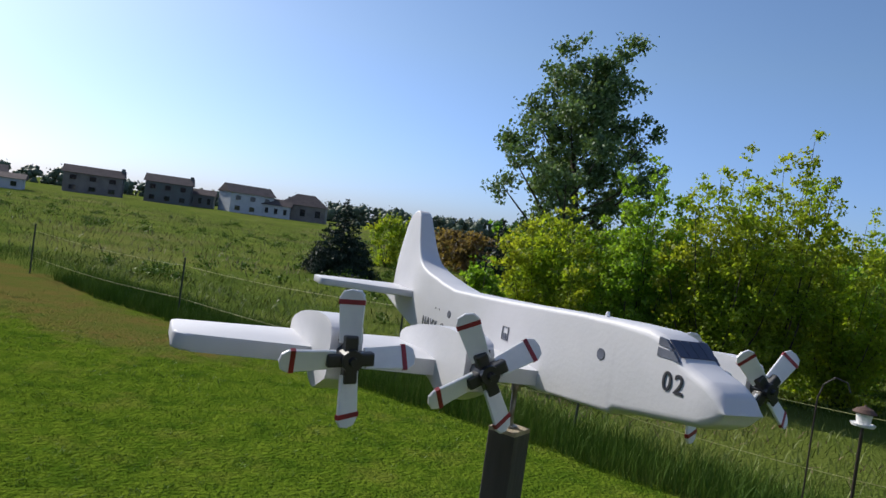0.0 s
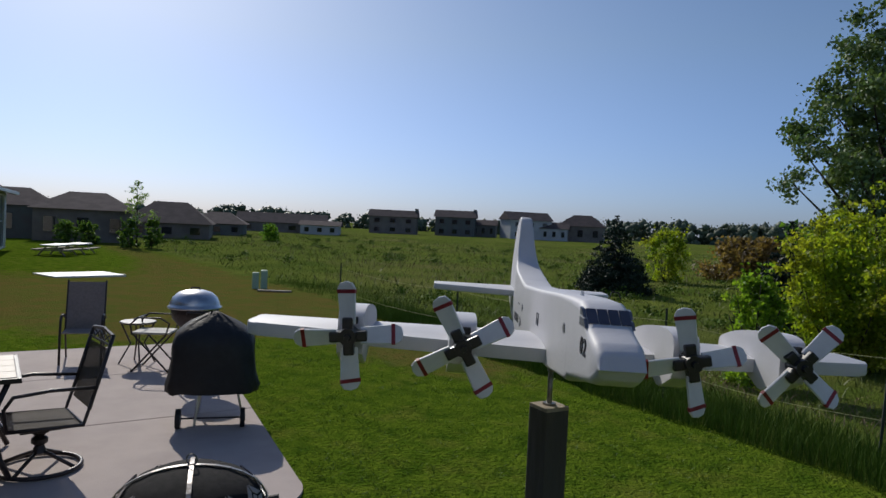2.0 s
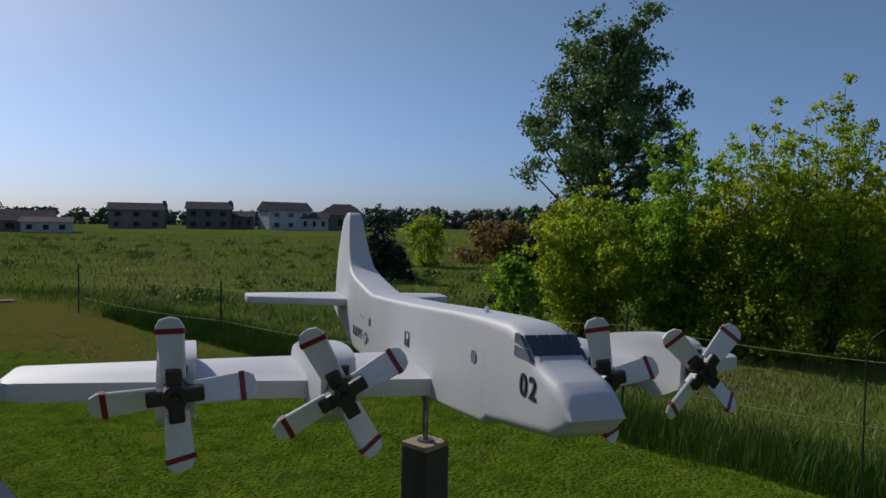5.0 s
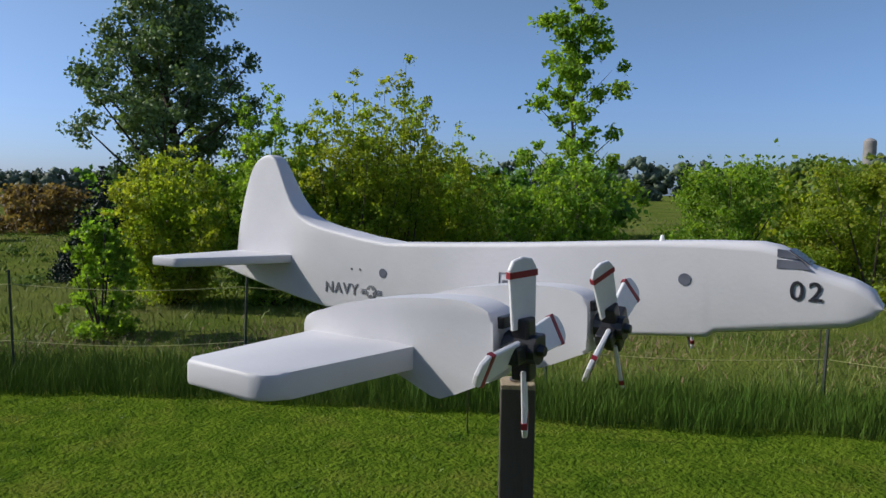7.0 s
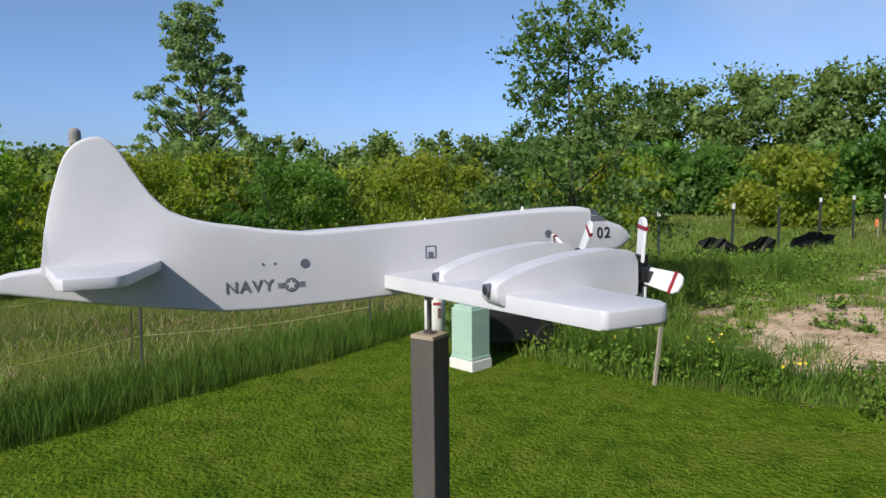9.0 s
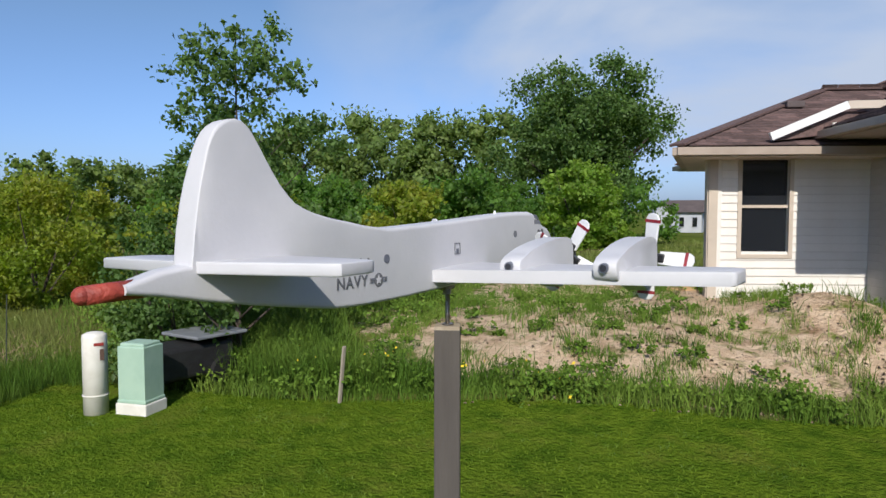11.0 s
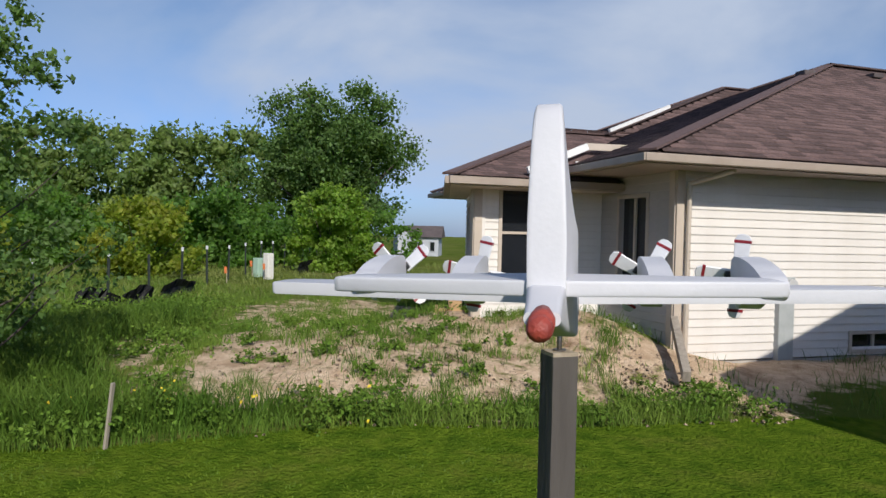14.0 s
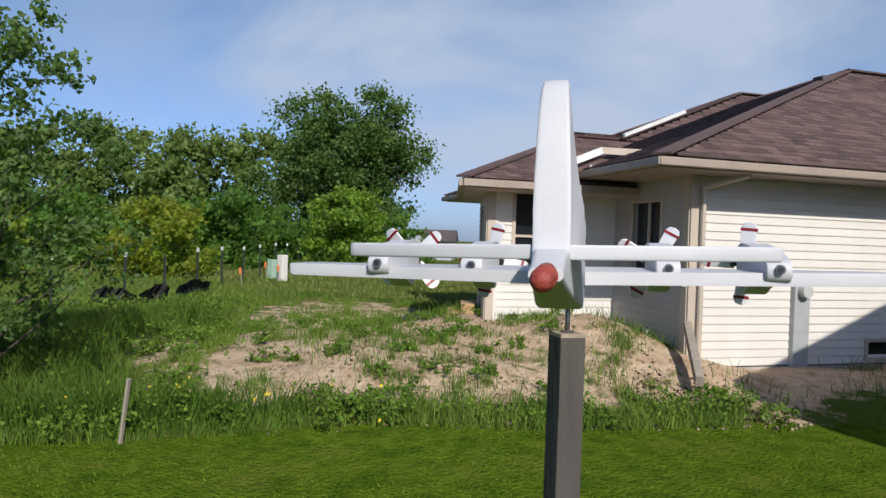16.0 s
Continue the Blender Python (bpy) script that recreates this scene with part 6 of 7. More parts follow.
meter = part("meter_cabinet", bm, M["util_grey"], house, "grey electric meter cabinet")
bm = bmesh.new()
tube(bm, (1.75, -0.10, 1.02), (1.75, -0.20, 1.02), 0.085, n=18)
part("meter_glass", bm, M["blind"], meter)
for x in (4.35, 4.52):
    bm = bmesh.new()
    bent(bm, [(x, -0.01, 0.95), (x, -0.14, 0.95), (x, -0.14, 0.5)], 0.035)
    part("vent_pipe", bm, M["white_trim"], house)
bm = bmesh.new()
box(bm, (8.0, 0.08, -0.3), (16.1, 0.2, 0.56))
part("foundation", bm, M["foundation"], house)
bm = bmesh.new()
box(bm, (0.08, 1.2, -0.5), (0.2, 2.6, 0.56))
box(bm, (-1.0, 1.98, -0.5), (2.2, 0.2, 0.56))
part("foundation", bm, M["foundation"], house)
bm = bmesh.new()
box(bm, (-0.04, 0.9, 0.35), (0.05, 0.12, 0.06))
part("wall_outlet", bm, M["util_grey"], house)
step = thing("wooden_steps", "small raw wooden steps at the house door", "steps", placed((5.85, -8.05), (-0.83, -0.56), 0.42) @ Matrix.Scale(0.75, 4))
for i in range(3):
    bm = bmesh.new()
    box(bm, (0.28 * i, 0, 0.15 + 0.17 * i), (0.29, 0.9, 0.04), bevel=0.004)
    part("tread", bm, M["raw_wood"], step)
for s in (-1, 1):
    bm = bmesh.new()
    slab(bm, [(-0.15, -0.1), (0.7, -0.1), (0.7, 0.48), (0.42, 0.46), (0.42, 0.30), (0.14, 0.29), (0.14, 0.13), (-0.15, 0.12)], 0.43 * s - 0.02, 0.43 * s + 0.02, "y")
    part("stringer", bm, M["raw_wood"], step)

# the home beside the patio
corner = plan(6.25, 4.1)
home = thing("home", "grey-sided house with a sliding door onto the patio", "house", placed((corner.x, corner.y), (-D1.x, -D1.y), 0.0))
HW = pose(0, 0, 0)
clad_wall(home, "wall", Matrix.Rotation(radians(180), 4, "Z") @ Matrix.Translation((-6.4, 0, 0)), 6.4, 0.0, 2.95, M["siding_grey"],
          holes=((3.0, 4.9, 0.45, 2.5), (0.6, 1.6, 1.2, 2.4)), pitch=0.11)
HM = Matrix.Rotation(radians(180), 4, "Z") @ Matrix.Translation((-6.4, 0, 0))
window(home, HM, 3.0, 4.9, 0.45, 2.5, M["white_trim"], 0, 1, blind=True)
window(home, HM, 0.6, 1.6, 1.2, 2.4, M["white_trim"], 1)
for a, b, c, d in ((0.08, -5, 0.15, 9.8), (6.3, -5, 0.15, 9.8), (3.2, -9.9, 6.4, 0.15)):
    bm = bmesh.new()
    box(bm, (a, b, 1.47), (c, d, 2.95))
    part("wall", bm, M["siding_grey"], home)
bm = bmesh.new()
box(bm, (-0.01, 0.03, 1.47), (0.12, 0.03, 2.95))
part("corner_trim", bm, M["trim"], home)
hip_roof(home, 0, 6.4, -9.9, 0, 3.0, 0.5, M["shingle"], M["gutter"], 0.45)
# Unseen wing, added and sized to cast the shadow on the neighbour's front wall.
for a, b, w, d in ((11.0, -6.6, 0.15, 7.0), (8.7, -3.1, 4.6, 0.15), (8.7, -10.0, 4.6, 0.15)):
    bm = bmesh.new()
    box(bm, (a, b, 1.45), (w, d, 2.9))
    part("wall", bm, M["siding_grey"], home)
hip_roof(home, 2.0, 11.0, -10.1, -2.85, 2.9, 0.52, M["shingle"], M["trim"], 0.45, hip_run=0.8)
bm = bmesh.new()
bent(bm, [(0.1, 0.42, 2.85), (0.0, 0.12, 2.6), (0.0, 0.10, 0.12), (-0.25, 0.55, 0.05)], 0.035)
part("downspout", bm, M["trim"], home)
stoop = thing("door_steps", "two pale-topped steps below the sliding door", "steps", placed((corner.x, corner.y), (-D1.x, -D1.y), 0.0))
for y0, depth, top in ((0.27, 0.24, 0.38), (0.11, 0.20, 0.58)):
    bm = bmesh.new()
    box(bm, (1.55, y0, (top - 0.05) / 2), (0.90, depth, top - 0.05))
    part("riser", bm, M["stake_wood"], stoop)
    bm = bmesh.new()
    box(bm, (1.55, y0 + 0.015, top - 0.022), (0.96, depth + 0.03, 0.045), bevel=0.006)
    part("step", bm, M["concrete"], stoop)


def planter(m, sx, sy, h, label):
    ob = thing("planter", label, "planter", m, "planters by the house")
    bm = bmesh.new()
    slab(bm, [(-sx, -sy), (sx, -sy), (sx, sy), (-sx, sy)], 0, h, "z", bevel=0.015)
    part("pot", bm, M["clay"], ob)
    g = random.Random(int(sx * 100))
    cs = [(g.uniform(-sx, sx) * 0.8, g.uniform(-sy, sy) * 0.8, h + g.uniform(0.02, 0.12)) for _ in range(14)]
    v, f = leaves(700, cs, [0.09] * 14, 0.05, seed=3)
    o = new("foliage", mesh_from("foliage", v, f, LEAF["mid"]))
    o.parent = ob
    return ob


planter(frame_at(3.3, 3.1, 0), 0.40, 0.16, 0.34, "long dark box planter with small green plants")
planter(frame_at(4.35, 3.25, 0), 0.34, 0.16, 0.34, "dark square planter with sprouting herbs")
planter(frame_at(2.9, 3.65, 0), 0.16, 0.16, 0.30, "small clay pot with trailing leaves")

# the next house along
NC = (-16.0, 8.55)
NX = Vector((-0.775, 0.632, 0)).normalized()
nh = thing("gabled_house", "pale grey gable-ended house with a row of windows", "house", placed(NC, NX, 0.0))
gable = 11.0
GM = Matrix.Translation((0, gable, 0)) @ Matrix.Rotation(radians(-90), 4, "Z")
clad_wall(nh, "wall", GM, gable, 0.0, 2.65, M["siding_pale"], holes=((8.05, 8.65, 1.25, 2.25),), pitch=0.115, top=[(0.0, 2.65), (gable, 2.65), (gable / 2, 5.85)])
window(nh, GM, 8.05, 8.65, 1.25, 2.25, M["white_trim"], 1, 0, blind=True)
holes = ((0.25, 1.1, 1.0, 2.3), (2.4, 3.35, 1.0, 2.3), (5.2, 6.4, 1.0, 2.3), (9.3, 12.2, 0.8, 2.35), (14.2, 17.2, 0.1, 2.35))
clad_wall(nh, "wall", pose(0, 0, 0), 18.5, 0.0, 2.65, M["siding_pale"], holes=holes, pitch=0.115)
for h in holes:
    window(nh, pose(0, 0, 0), *h, M["white_trim"], 1, 1 if h[1] - h[0] > 2 else 0)
bm = bmesh.new()
box(bm, (18.4, gable / 2, 1.3), (0.15, gable, 2.65))
box(bm, (9.2, gable - 0.05, 1.3), (18.4, 0.15, 2.65))
part("wall", bm, M["siding_pale"], nh)
run = math.hypot(gable / 2 + 0.4, 3.2 * (gable / 2 + 0.4) / (gable / 2))
sl = 3.2 / (gable / 2)
up = Vector((0, 1, sl)).normalized()
shingles(nh, "roof_slope", (-0.3, -0.4, 2.70 - 0.4 * sl), (1, 0, 0), up, [(0, 0), (19.1, 0), (19.1, run), (0, run)], M["shingle"])
up = Vector((0, -1, sl)).normalized()
shingles(nh, "roof_slope", (-0.3, gable + 0.4, 2.70 - 0.4 * sl), (1, 0, 0), up, [(0, 0), (19.1, 0), (19.1, run), (0, run)], M["shingle"])
bm = bmesh.new()
box(bm, (9.25, -0.44, 2.50), (19.1, 0.10, 0.12))
part("gutter", bm, M["white_trim"], nh)
for s in (0, 1):
    bm = bmesh.new()
    d = math.atan2(3.2, gable / 2)
    box(bm, (0, 0, 0), (0.04, run, 0.16), Matrix.Translation((-0.28, gable * (0.232 if s == 0 else 0.768), 4.10)) @ Matrix.Rotation(d if s == 0 else -d, 4, "X"))
    part("rake_board", bm, M["trim"], nh)
bm = bmesh.new()
tube(bm, (5.2, 3.0, 4.2), (5.2, 3.0, 4.75), 0.05)
part("vent_pipe", bm, M["black_metal"], nh)
bm = bmesh.new()
ring(bm, (0, 0, 0), 0.17, 0.05, 18, 8)
bmesh.ops.rotate(bm, cent=(0, 0, 0), matrix=Matrix.Rotation(radians(90), 3, "Y"), verts=bm.verts)
bmesh.ops.translate(bm, vec=(-0.1, 1.6, 1.25), verts=bm.verts)
part("hose_reel", bm, M["black_metal"], nh)


def far_house(name, label, x, y, yaw, w, d, h, roof, wall, storeys=1, gables=False, chimney=False, base=0.0):
    ob = thing(name, label, "house", pose(x, y, ground_z(x, y) - 0.1 + base, 0, 0, yaw), "houses across the field")
    bm = bmesh.new()
    box(bm, (0, 0, h / 2 - 0.5), (w, d, h + 1.0))
    part("wall", bm, M[wall], ob)
    bm = bmesh.new()
    o = 0.28
    inset = 0.0 if gables else min(w * 0.3, d * 0.5)
    pts = [bm.verts.new(p) for p in ((-w / 2 - o, -d / 2 - o, h), (w / 2 + o, -d / 2 - o, h), (w / 2 + o, d / 2 + o, h), (-w / 2 - o, d / 2 + o, h),
                                     (-w / 2 - (o if gables else -inset), 0, h + roof), (w / 2 + (o if gables else -inset), 0, h + roof))]
    for f in ((0, 1, 5, 4), (2, 3, 4, 5), (1, 2, 5), (3, 0, 4), (3, 2, 1, 0)):
        bm.faces.new([pts[i] for i in f])
    part("roof", bm, M["shingle_far"], ob)
    count = max(3, int(w / 2.6))
    for s in range(storeys):
        for i in range(count):
            zc = h * (s + 0.55) / storeys
            cx = -w / 2 + w * (i + 0.5) / count
            bm = bmesh.new()
            size = min(1.0, w / count * 0.42)
            box(bm, (cx, -d / 2 - 0.02, zc), (size, 0.08, h / storeys * 0.5))
            frm = part("window", bm, M[wall], ob)
            bm = bmesh.new()
            box(bm, (cx, -d / 2 - 0.05, zc), (size * 0.84, 0.06, h / storeys * 0.43))
            part("pane", bm, M["glass"], frm)
    if chimney:
        bm = bmesh.new()
        box(bm, (w / 2 - 0.1, 0, h / 2 + 0.5), (0.5, 0.8, h + 1.9))
        part("chimney", bm, M["wall_far_c"], ob)
    return ob


def toward(x, y):
    return math.degrees(math.atan2(-y, -x)) + 90


for nm, lb, x, y, w, d, eave, top, wl, st, gb, ch in (
        ("two_storey_house", "brown two-storey house across the meadow", -50.3, 99.1, 7.6, 3.6, 3.15, 4.25, "wall_far_a", 2, True, True),
        ("two_storey_house", "dark two-storey house with a chimney", -42.5, 107.0, 6.6, 3.8, 3.55, 4.75, "wall_far_c", 2, True, True),
        ("garage_wing", "low dark garage beside a two-storey house", -38.6, 110.6, 4.1, 3.4, 2.5, 3.4, "wall_far_c", 1, True, False),
        ("white_house", "white two-storey house across the meadow", -31.4, 111.0, 7.4, 4.6, 3.6, 5.0, "wall_far_b", 2, True, False),
        ("white_house", "low pale side wing of the white house", -26.6, 112.4, 4.4, 3.6, 2.4, 3.5, "wall_far_b", 1, True, False),
        ("tan_house", "tan house with a low roof beyond the meadow", -22.6, 114.8, 7.4, 5, 3.0, 4.9, "wall_far_a", 1, False, False),
        ("long_house", "long single-storey house with a dark roof", -51.4, 70.5, 10.6, 4.0, 1.45, 2.65, "wall_far_a", 1, True, False),
        ("pale_house", "small pale garage between larger houses", -46.4, 71.5, 4.6, 4, 1.35, 1.9, "wall_far_b", 1, True, False),
        ("hip_house", "dark hip-roofed house beyond the lawns", -45.5, 52.1, 4.8, 5, 1.2, 2.3, "wall_far_c", 1, False, False),
        ("hip_house", "tan house with a broad hip roof", -40.4, 40.6, 6.0, 6, 1.2, 2.85, "wall_far_a", 1, False, False),
        ("hip_house", "brown hip-roofed house beside small trees", -35.4, 28.8, 5.0, 5, 1.9, 2.95, "wall_far_a", 1, False, False),
        ("hip_house", "grey hip-roofed house behind the gabled one", -40.5, 27.6, 5.0, 5, 2.0, 3.1, "wall_far_c", 1, False, False),
        ("far_house", "small white house down the field track", 34.5, -48.0, 3.0, 4, 1.7, 2.7, "wall_far_b", 1, True, False)):
    far_house(nm, lb, x, y, toward(x, y) + (24 if nm == "white_house" and st == 2 else -6), w, d, eave - ground_z(x, y) + 0.1, top - eave, wl, st, gb, ch)

tree("garden_tree", "slim airy garden tree before the houses", -29.5, 27.0, 3.7, 0.95, "silver", 800, 0.10, 0.05, 14, 0.3, 0.3, seed=61)
for x, y, top, wd, sd in ((-29.2, 26.2, 1.6, 1.1, 62), (-28.4, 27.0, 1.7, 1.0, 63), (-31.5, 25.6, 1.3, 1.3, 65), (-32.5, 25.0, 1.3, 1.2, 66), (-33.5, 44.0, 1.5, 1.7, 64), (-41.5, 55.0, 1.2, 1.4, 67)):
    bush("garden_shrub", "dark rounded garden shrub before the houses" if sd != 64 else "light green bushy shrub before the houses", x, y, top, wd, "dark" if sd != 64 else "mid", 2200, 0.11, sd, group="garden shrubs")

# ---- utilities, fences and loose things in the yard ----
box_ob = thing("transformer_box", "pale green metal utility cabinet on the lawn's edge", "utility box", pose(5.75, -0.62, ground_z(5.75, -0.62) - 0.02, 0, 0, 40))
bm = bmesh.new()
slab(bm, [(-0.14, -0.125), (0.14, -0.125), (0.14, 0.125), (-0.14, 0.125)], 0.10, 0.63, "z", bevel=0.012)
slab(bm, [(-0.125, -0.11), (0.125, -0.11), (0.125, 0.11), (-0.125, 0.11)], 0.62, 0.66, "z", bevel=0.018)
part("cabinet", bm, M["util_green"], box_ob)
bm = bmesh.new()
box(bm, (0, 0, 0.06), (0.32, 0.29, 0.12), bevel=0.012)
part("base", bm, M["util_white"], box_ob, "pale plinth")
bm = bmesh.new()
box(bm, (0, 0, 0.135), (0.30, 0.27, 0.03), bevel=0.008)
part("skirt", bm, M["util_green"], box_ob)
ped = thing("utility_pedestal", "ivory round utility pedestal with a red warning label", "utility pedestal", pose(5.92, -0.27, -0.03))
bm = bmesh.new()
lathe(bm, [(0.105, 0), (0.105, 0.72), (0.098, 0.745), (0.07, 0.76), (0.01, 0.77)], 24)
part("tube", bm, M["util_white"], ped, smooth=True)
bm = bmesh.new()
box(bm, (-0.098, -0.02, 0.665), (0.02, 0.08, 0.028), bevel=0.003)
part("warning_label", bm, M["warn_red"], ped, "narrow dark red label")
bm = bmesh.new()
box(bm, (-0.097, -0.045, 0.57), (0.02, 0.035, 0.10), bevel=0.003)
part("warning_sticker", bm, M["clay"], ped, "brown warning sticker")
bm = bmesh.new()
ring(bm, (0, 0, 0.2), 0.106, 0.006, 24, 6)
part("seam", bm, M["util_white"], ped)
cart = thing("covered_cart", "black covered garden cart with a grey lid", "cart", pose(6.35, -1.15, -0.02, 0, 0, -70))
bm = bmesh.new()
slab(bm, [(-0.42, -0.22), (0.42, -0.22), (0.46, 0.22), (-0.44, 0.22)], 0.16, 0.50, "z", bevel=0.05)
part("tub", bm, M["cover"], cart)
bm = bmesh.new()
slab(bm, [(-0.05, -0.3), (0.55, -0.3), (0.60, 0.3), (-0.08, 0.28)], 0.55, 0.585, "z", bevel=0.012)
part("lid", bm, M["grey_plastic"], cart, "grey lid panel")
for s in (-1, 1):
    bm = bmesh.new()
    tube(bm, (0.3, 0.25 * s - 0.03, 0.17), (0.3, 0.25 * s + 0.03, 0.17), 0.17, n=20)
    part("wheel", bm, M["rubber"], cart)
    bm = bmesh.new()
    tube(bm, (0.42, 0.2 * s, 0.5), (0.40, 0.2 * s, 0.56), 0.015)
    part("prop", bm, M["black_metal"], cart)

stake = thing("survey_stake", "leaning weathered wooden survey stake", "stake", pose(4.95, -2.2, ground_z(4.95, -2.2) - 0.06, 0, -7, 20))
bm = bmesh.new()
box(bm, (0, 0, 0.30), (0.022, 0.035, 0.62), bevel=0.003)
part("shaft", bm, M["stake_wood"], stake)
plank = thing("leaning_board", "weathered board leaning on the house corner", "board", Matrix())
bm = bmesh.new()
a, b = Vector((1.55, -6.95, 0.30)), Vector((2.02, -8.12, 0.78))
d = b - a
box(bm, (0, 0, 0), (0.13, 0.09, d.length), Matrix.Translation((a + b) / 2) @ d.to_track_quat("Z", "X").to_matrix().to_4x4(), bevel=0.004)
part("shaft", bm, M["stake_wood"], plank)


def fence_post(x, y, h, lean=0.0):
    ob = thing("fence_post", "thin dark green steel fence post", "fence post", pose(x, y, ground_z(x, y) - 0.1, lean, lean * 0.6, 0), "wire fence posts")
    bm = bmesh.new()
    box(bm, (0, 0, h / 2), (0.022, 0.022, h + 0.1), bevel=0.002)
    part("shaft", bm, M["pole_green"], ob)
    return ob


WIRE = [(-7.7, 12.25, 1.0, 0), (-3.9, 9.7, 1.0, 1.5), (-0.37, 7.25, 1.12, -1), (1.55, 6.1, 1.1, 2.5), (4.0, 4.35, 1.05, -1.5), (5.99, 2.7, 1.05, 1), (7.35, 0.45, 1.05, -1)]
for x, y, h, l in WIRE:
    fence_post(x, y, h, l)
for (xa, ya, ha, _), (xb, yb, hb, _) in zip(WIRE, WIRE[1:]):
    cu = thing("fence_wire", "thin yellow cord strung between the posts", "fence wire", None, "cords of the fence")
    for k, q in enumerate((0.92, 0.42)):
        bm = bmesh.new()
        pts = []
        for i in range(9):
            s = i / 8
            x, y = xa + (xb - xa) * s, ya + (yb - ya) * s
            pts.append((x, y, ground_z(x, y) - 0.1 + (ha + (hb - ha) * s) * q - 0.05 * math.sin(math.pi * s)))
        bent(bm, pts, 0.0035, 5)
        part("cord", bm, M["wire"], cu)
for x, y in ((6.25, 2.9), (7.95, 0.35), (6.2, 5.8)):
    ob = thing("marker_stake", "short thin metal marker stake", "stake", pose(x, y, ground_z(x, y) - 0.05, 2, 0, 0), "marker stakes")
    bm = bmesh.new()
    tube(bm, (0, 0, 0), (0, 0, 0.95), 0.006, n=8)
    part("shaft", bm, M["pole_green"], ob)
for i in range(19):
    s = (2.6 + 2.03 * (i - 1)) if i else 0.0
    x, y = 11.65 + 0.565 * s, -4.78 - 0.825 * s
    ob = thing("field_post", "steel field fence post with a white tip", "fence post", pose(x, y, ground_z(x, y) - 0.1, 0, 1.5 * (-1) ** i, 0), "field fence posts")
    bm = bmesh.new()
    tall = 1.08 + 0.008 * s
    box(bm, (0, 0, tall / 2), (0.042, 0.042, tall))
    part("shaft", bm, M["pole_green"], ob)
    if i not in (2, 9):
        bm = bmesh.new()
        box(bm, (0, 0, tall + 0.045), (0.046, 0.046, 0.11))
        part("tip", bm, M["blade_white"], ob)


def silt_fence(points, label, tall=0.40):
    ob = thing("silt_fence", label, "silt fence", None, "silt fences")
    bm = bmesh.new()
    g = random.Random(5)
    rows = []
    n = 18
    for i in range(n):
        s = i / (n - 1) * (len(points) - 1)
        k = min(int(s), len(points) - 2)
        x = points[k][0] + (points[k + 1][0] - points[k][0]) * (s - k)
        y = points[k][1] + (points[k + 1][1] - points[k][1]) * (s - k)
        z = ground_z(x, y)
        h = tall * (0.62 + 0.45 * abs(math.sin(s * 2.6 + 0.5)) * g.uniform(0.7, 1.0))
        rows.append([bm.verts.new((x + o + g.uniform(-0.05, 0.05), y + o, z + h * q)) for q, o in ((-0.2, 0.0), (0.5, 0.06), (1.0, 0.0))])
    for p, q in zip(rows, rows[1:]):
        for j in range(2):
            bm.faces.new((p[j], q[j], q[j + 1], p[j + 1]))
    bmesh.ops.solidify(bm, geom=bm.faces[:], thickness=0.012)
    part("fabric", bm, M["silt"], ob)


silt_fence([(11.95, -5.7), (11.95, -6.5), (12.2, -7.4)], "sagging black silt fence in the weeds", 0.48)
silt_fence([(13.8, -8.7), (15.2, -10.6)], "collapsed black silt fence near the field fence")
silt_fence([(18.9, -18.0), (20.6, -21.2)], "black silt fence by the bare track", 0.50)
silt_fence([(24.2, -25.4), (26.6, -29.5)], "black silt fence far down the track", 0.45)
for x, y, h in ((17.80, -14.95, 0.68), (17.30, -14.95, 0.90)):
    ob = thing("far_pedestal", "pale utility pedestal by the field fence", "utility pedestal", pose(x, y, ground_z(x, y) - 0.05), "far pedestals")
    bm = bmesh.new()
    box(bm, (0, 0, h / 2), (0.26, 0.26, h), bevel=0.03)
    part("cabinet", bm, M["util_white"] if h > 0.7 else M["util_green"], ob)
for x, y in ((16.35, -12.5), (18.15, -15.0), (17.05, -14.6)):
    ob = thing("marker_flag", "small orange survey marker in the weeds", "marker", pose(x, y, ground_z(x, y) - 0.05, 0, 4, 0), "orange survey markers")
    bm = bmesh.new()
    tube(bm, (0, 0, 0), (0, 0, 0.52), 0.012, n=6)
    part("stem", bm, M["stake_wood"], ob)
    bm = bmesh.new()
    box(bm, (0, 0.03, 0.50), (0.02, 0.09, 0.20), bevel=0.006)
    part("flag", bm, M["marker_orange"], ob)
ob = thing("garden_shed", "white domed storage shed down the track", "shed", pose(33.0, -42.9, ground_z(33.0, -42.9) + 0.3, 0, 0, 50))
bm = bmesh.new()
slab(bm, [(-0.5, 0)] + [(-0.5 * math.cos(radians(a)), 1.2 + 0.55 * math.sin(radians(a))) for a in range(0, 181, 15)] + [(0.5, 0)], -0.8, 0.8, "y")
part("shell", bm, M["wall_far_b"], ob)
ob = thing("grain_silo", "distant round concrete silo above the trees", "silo", pose(247, 114, 0))
bm = bmesh.new()
lathe(bm, [(2.0, 0), (2.0, 20.0), (1.9, 20.8), (1.1, 21.6), (0.1, 21.9)], 24)
part("tower", bm, M["silo_wall"], ob)
ob = thing("green_pedestal", "pair of green utility boxes in the long grass", "utility box", pose(-11.3, 13.9, -0.05, 0, 0, 40))
for i, x in enumerate((0, 0.22)):
    bm = bmesh.new()
    box(bm, (x, 0.04 * i, 0.24 + 0.03 * i), (0.17, 0.17, 0.50 + 0.06 * i), bevel=0.02)
    part("cabinet", bm, M["util_green"], ob)
lant = thing("bird_feeder", "white lantern-shaped bird feeder hanging on a black hook", "bird feeder", pose(-1.02, 8.15, 0.0))
bm = bmesh.new()
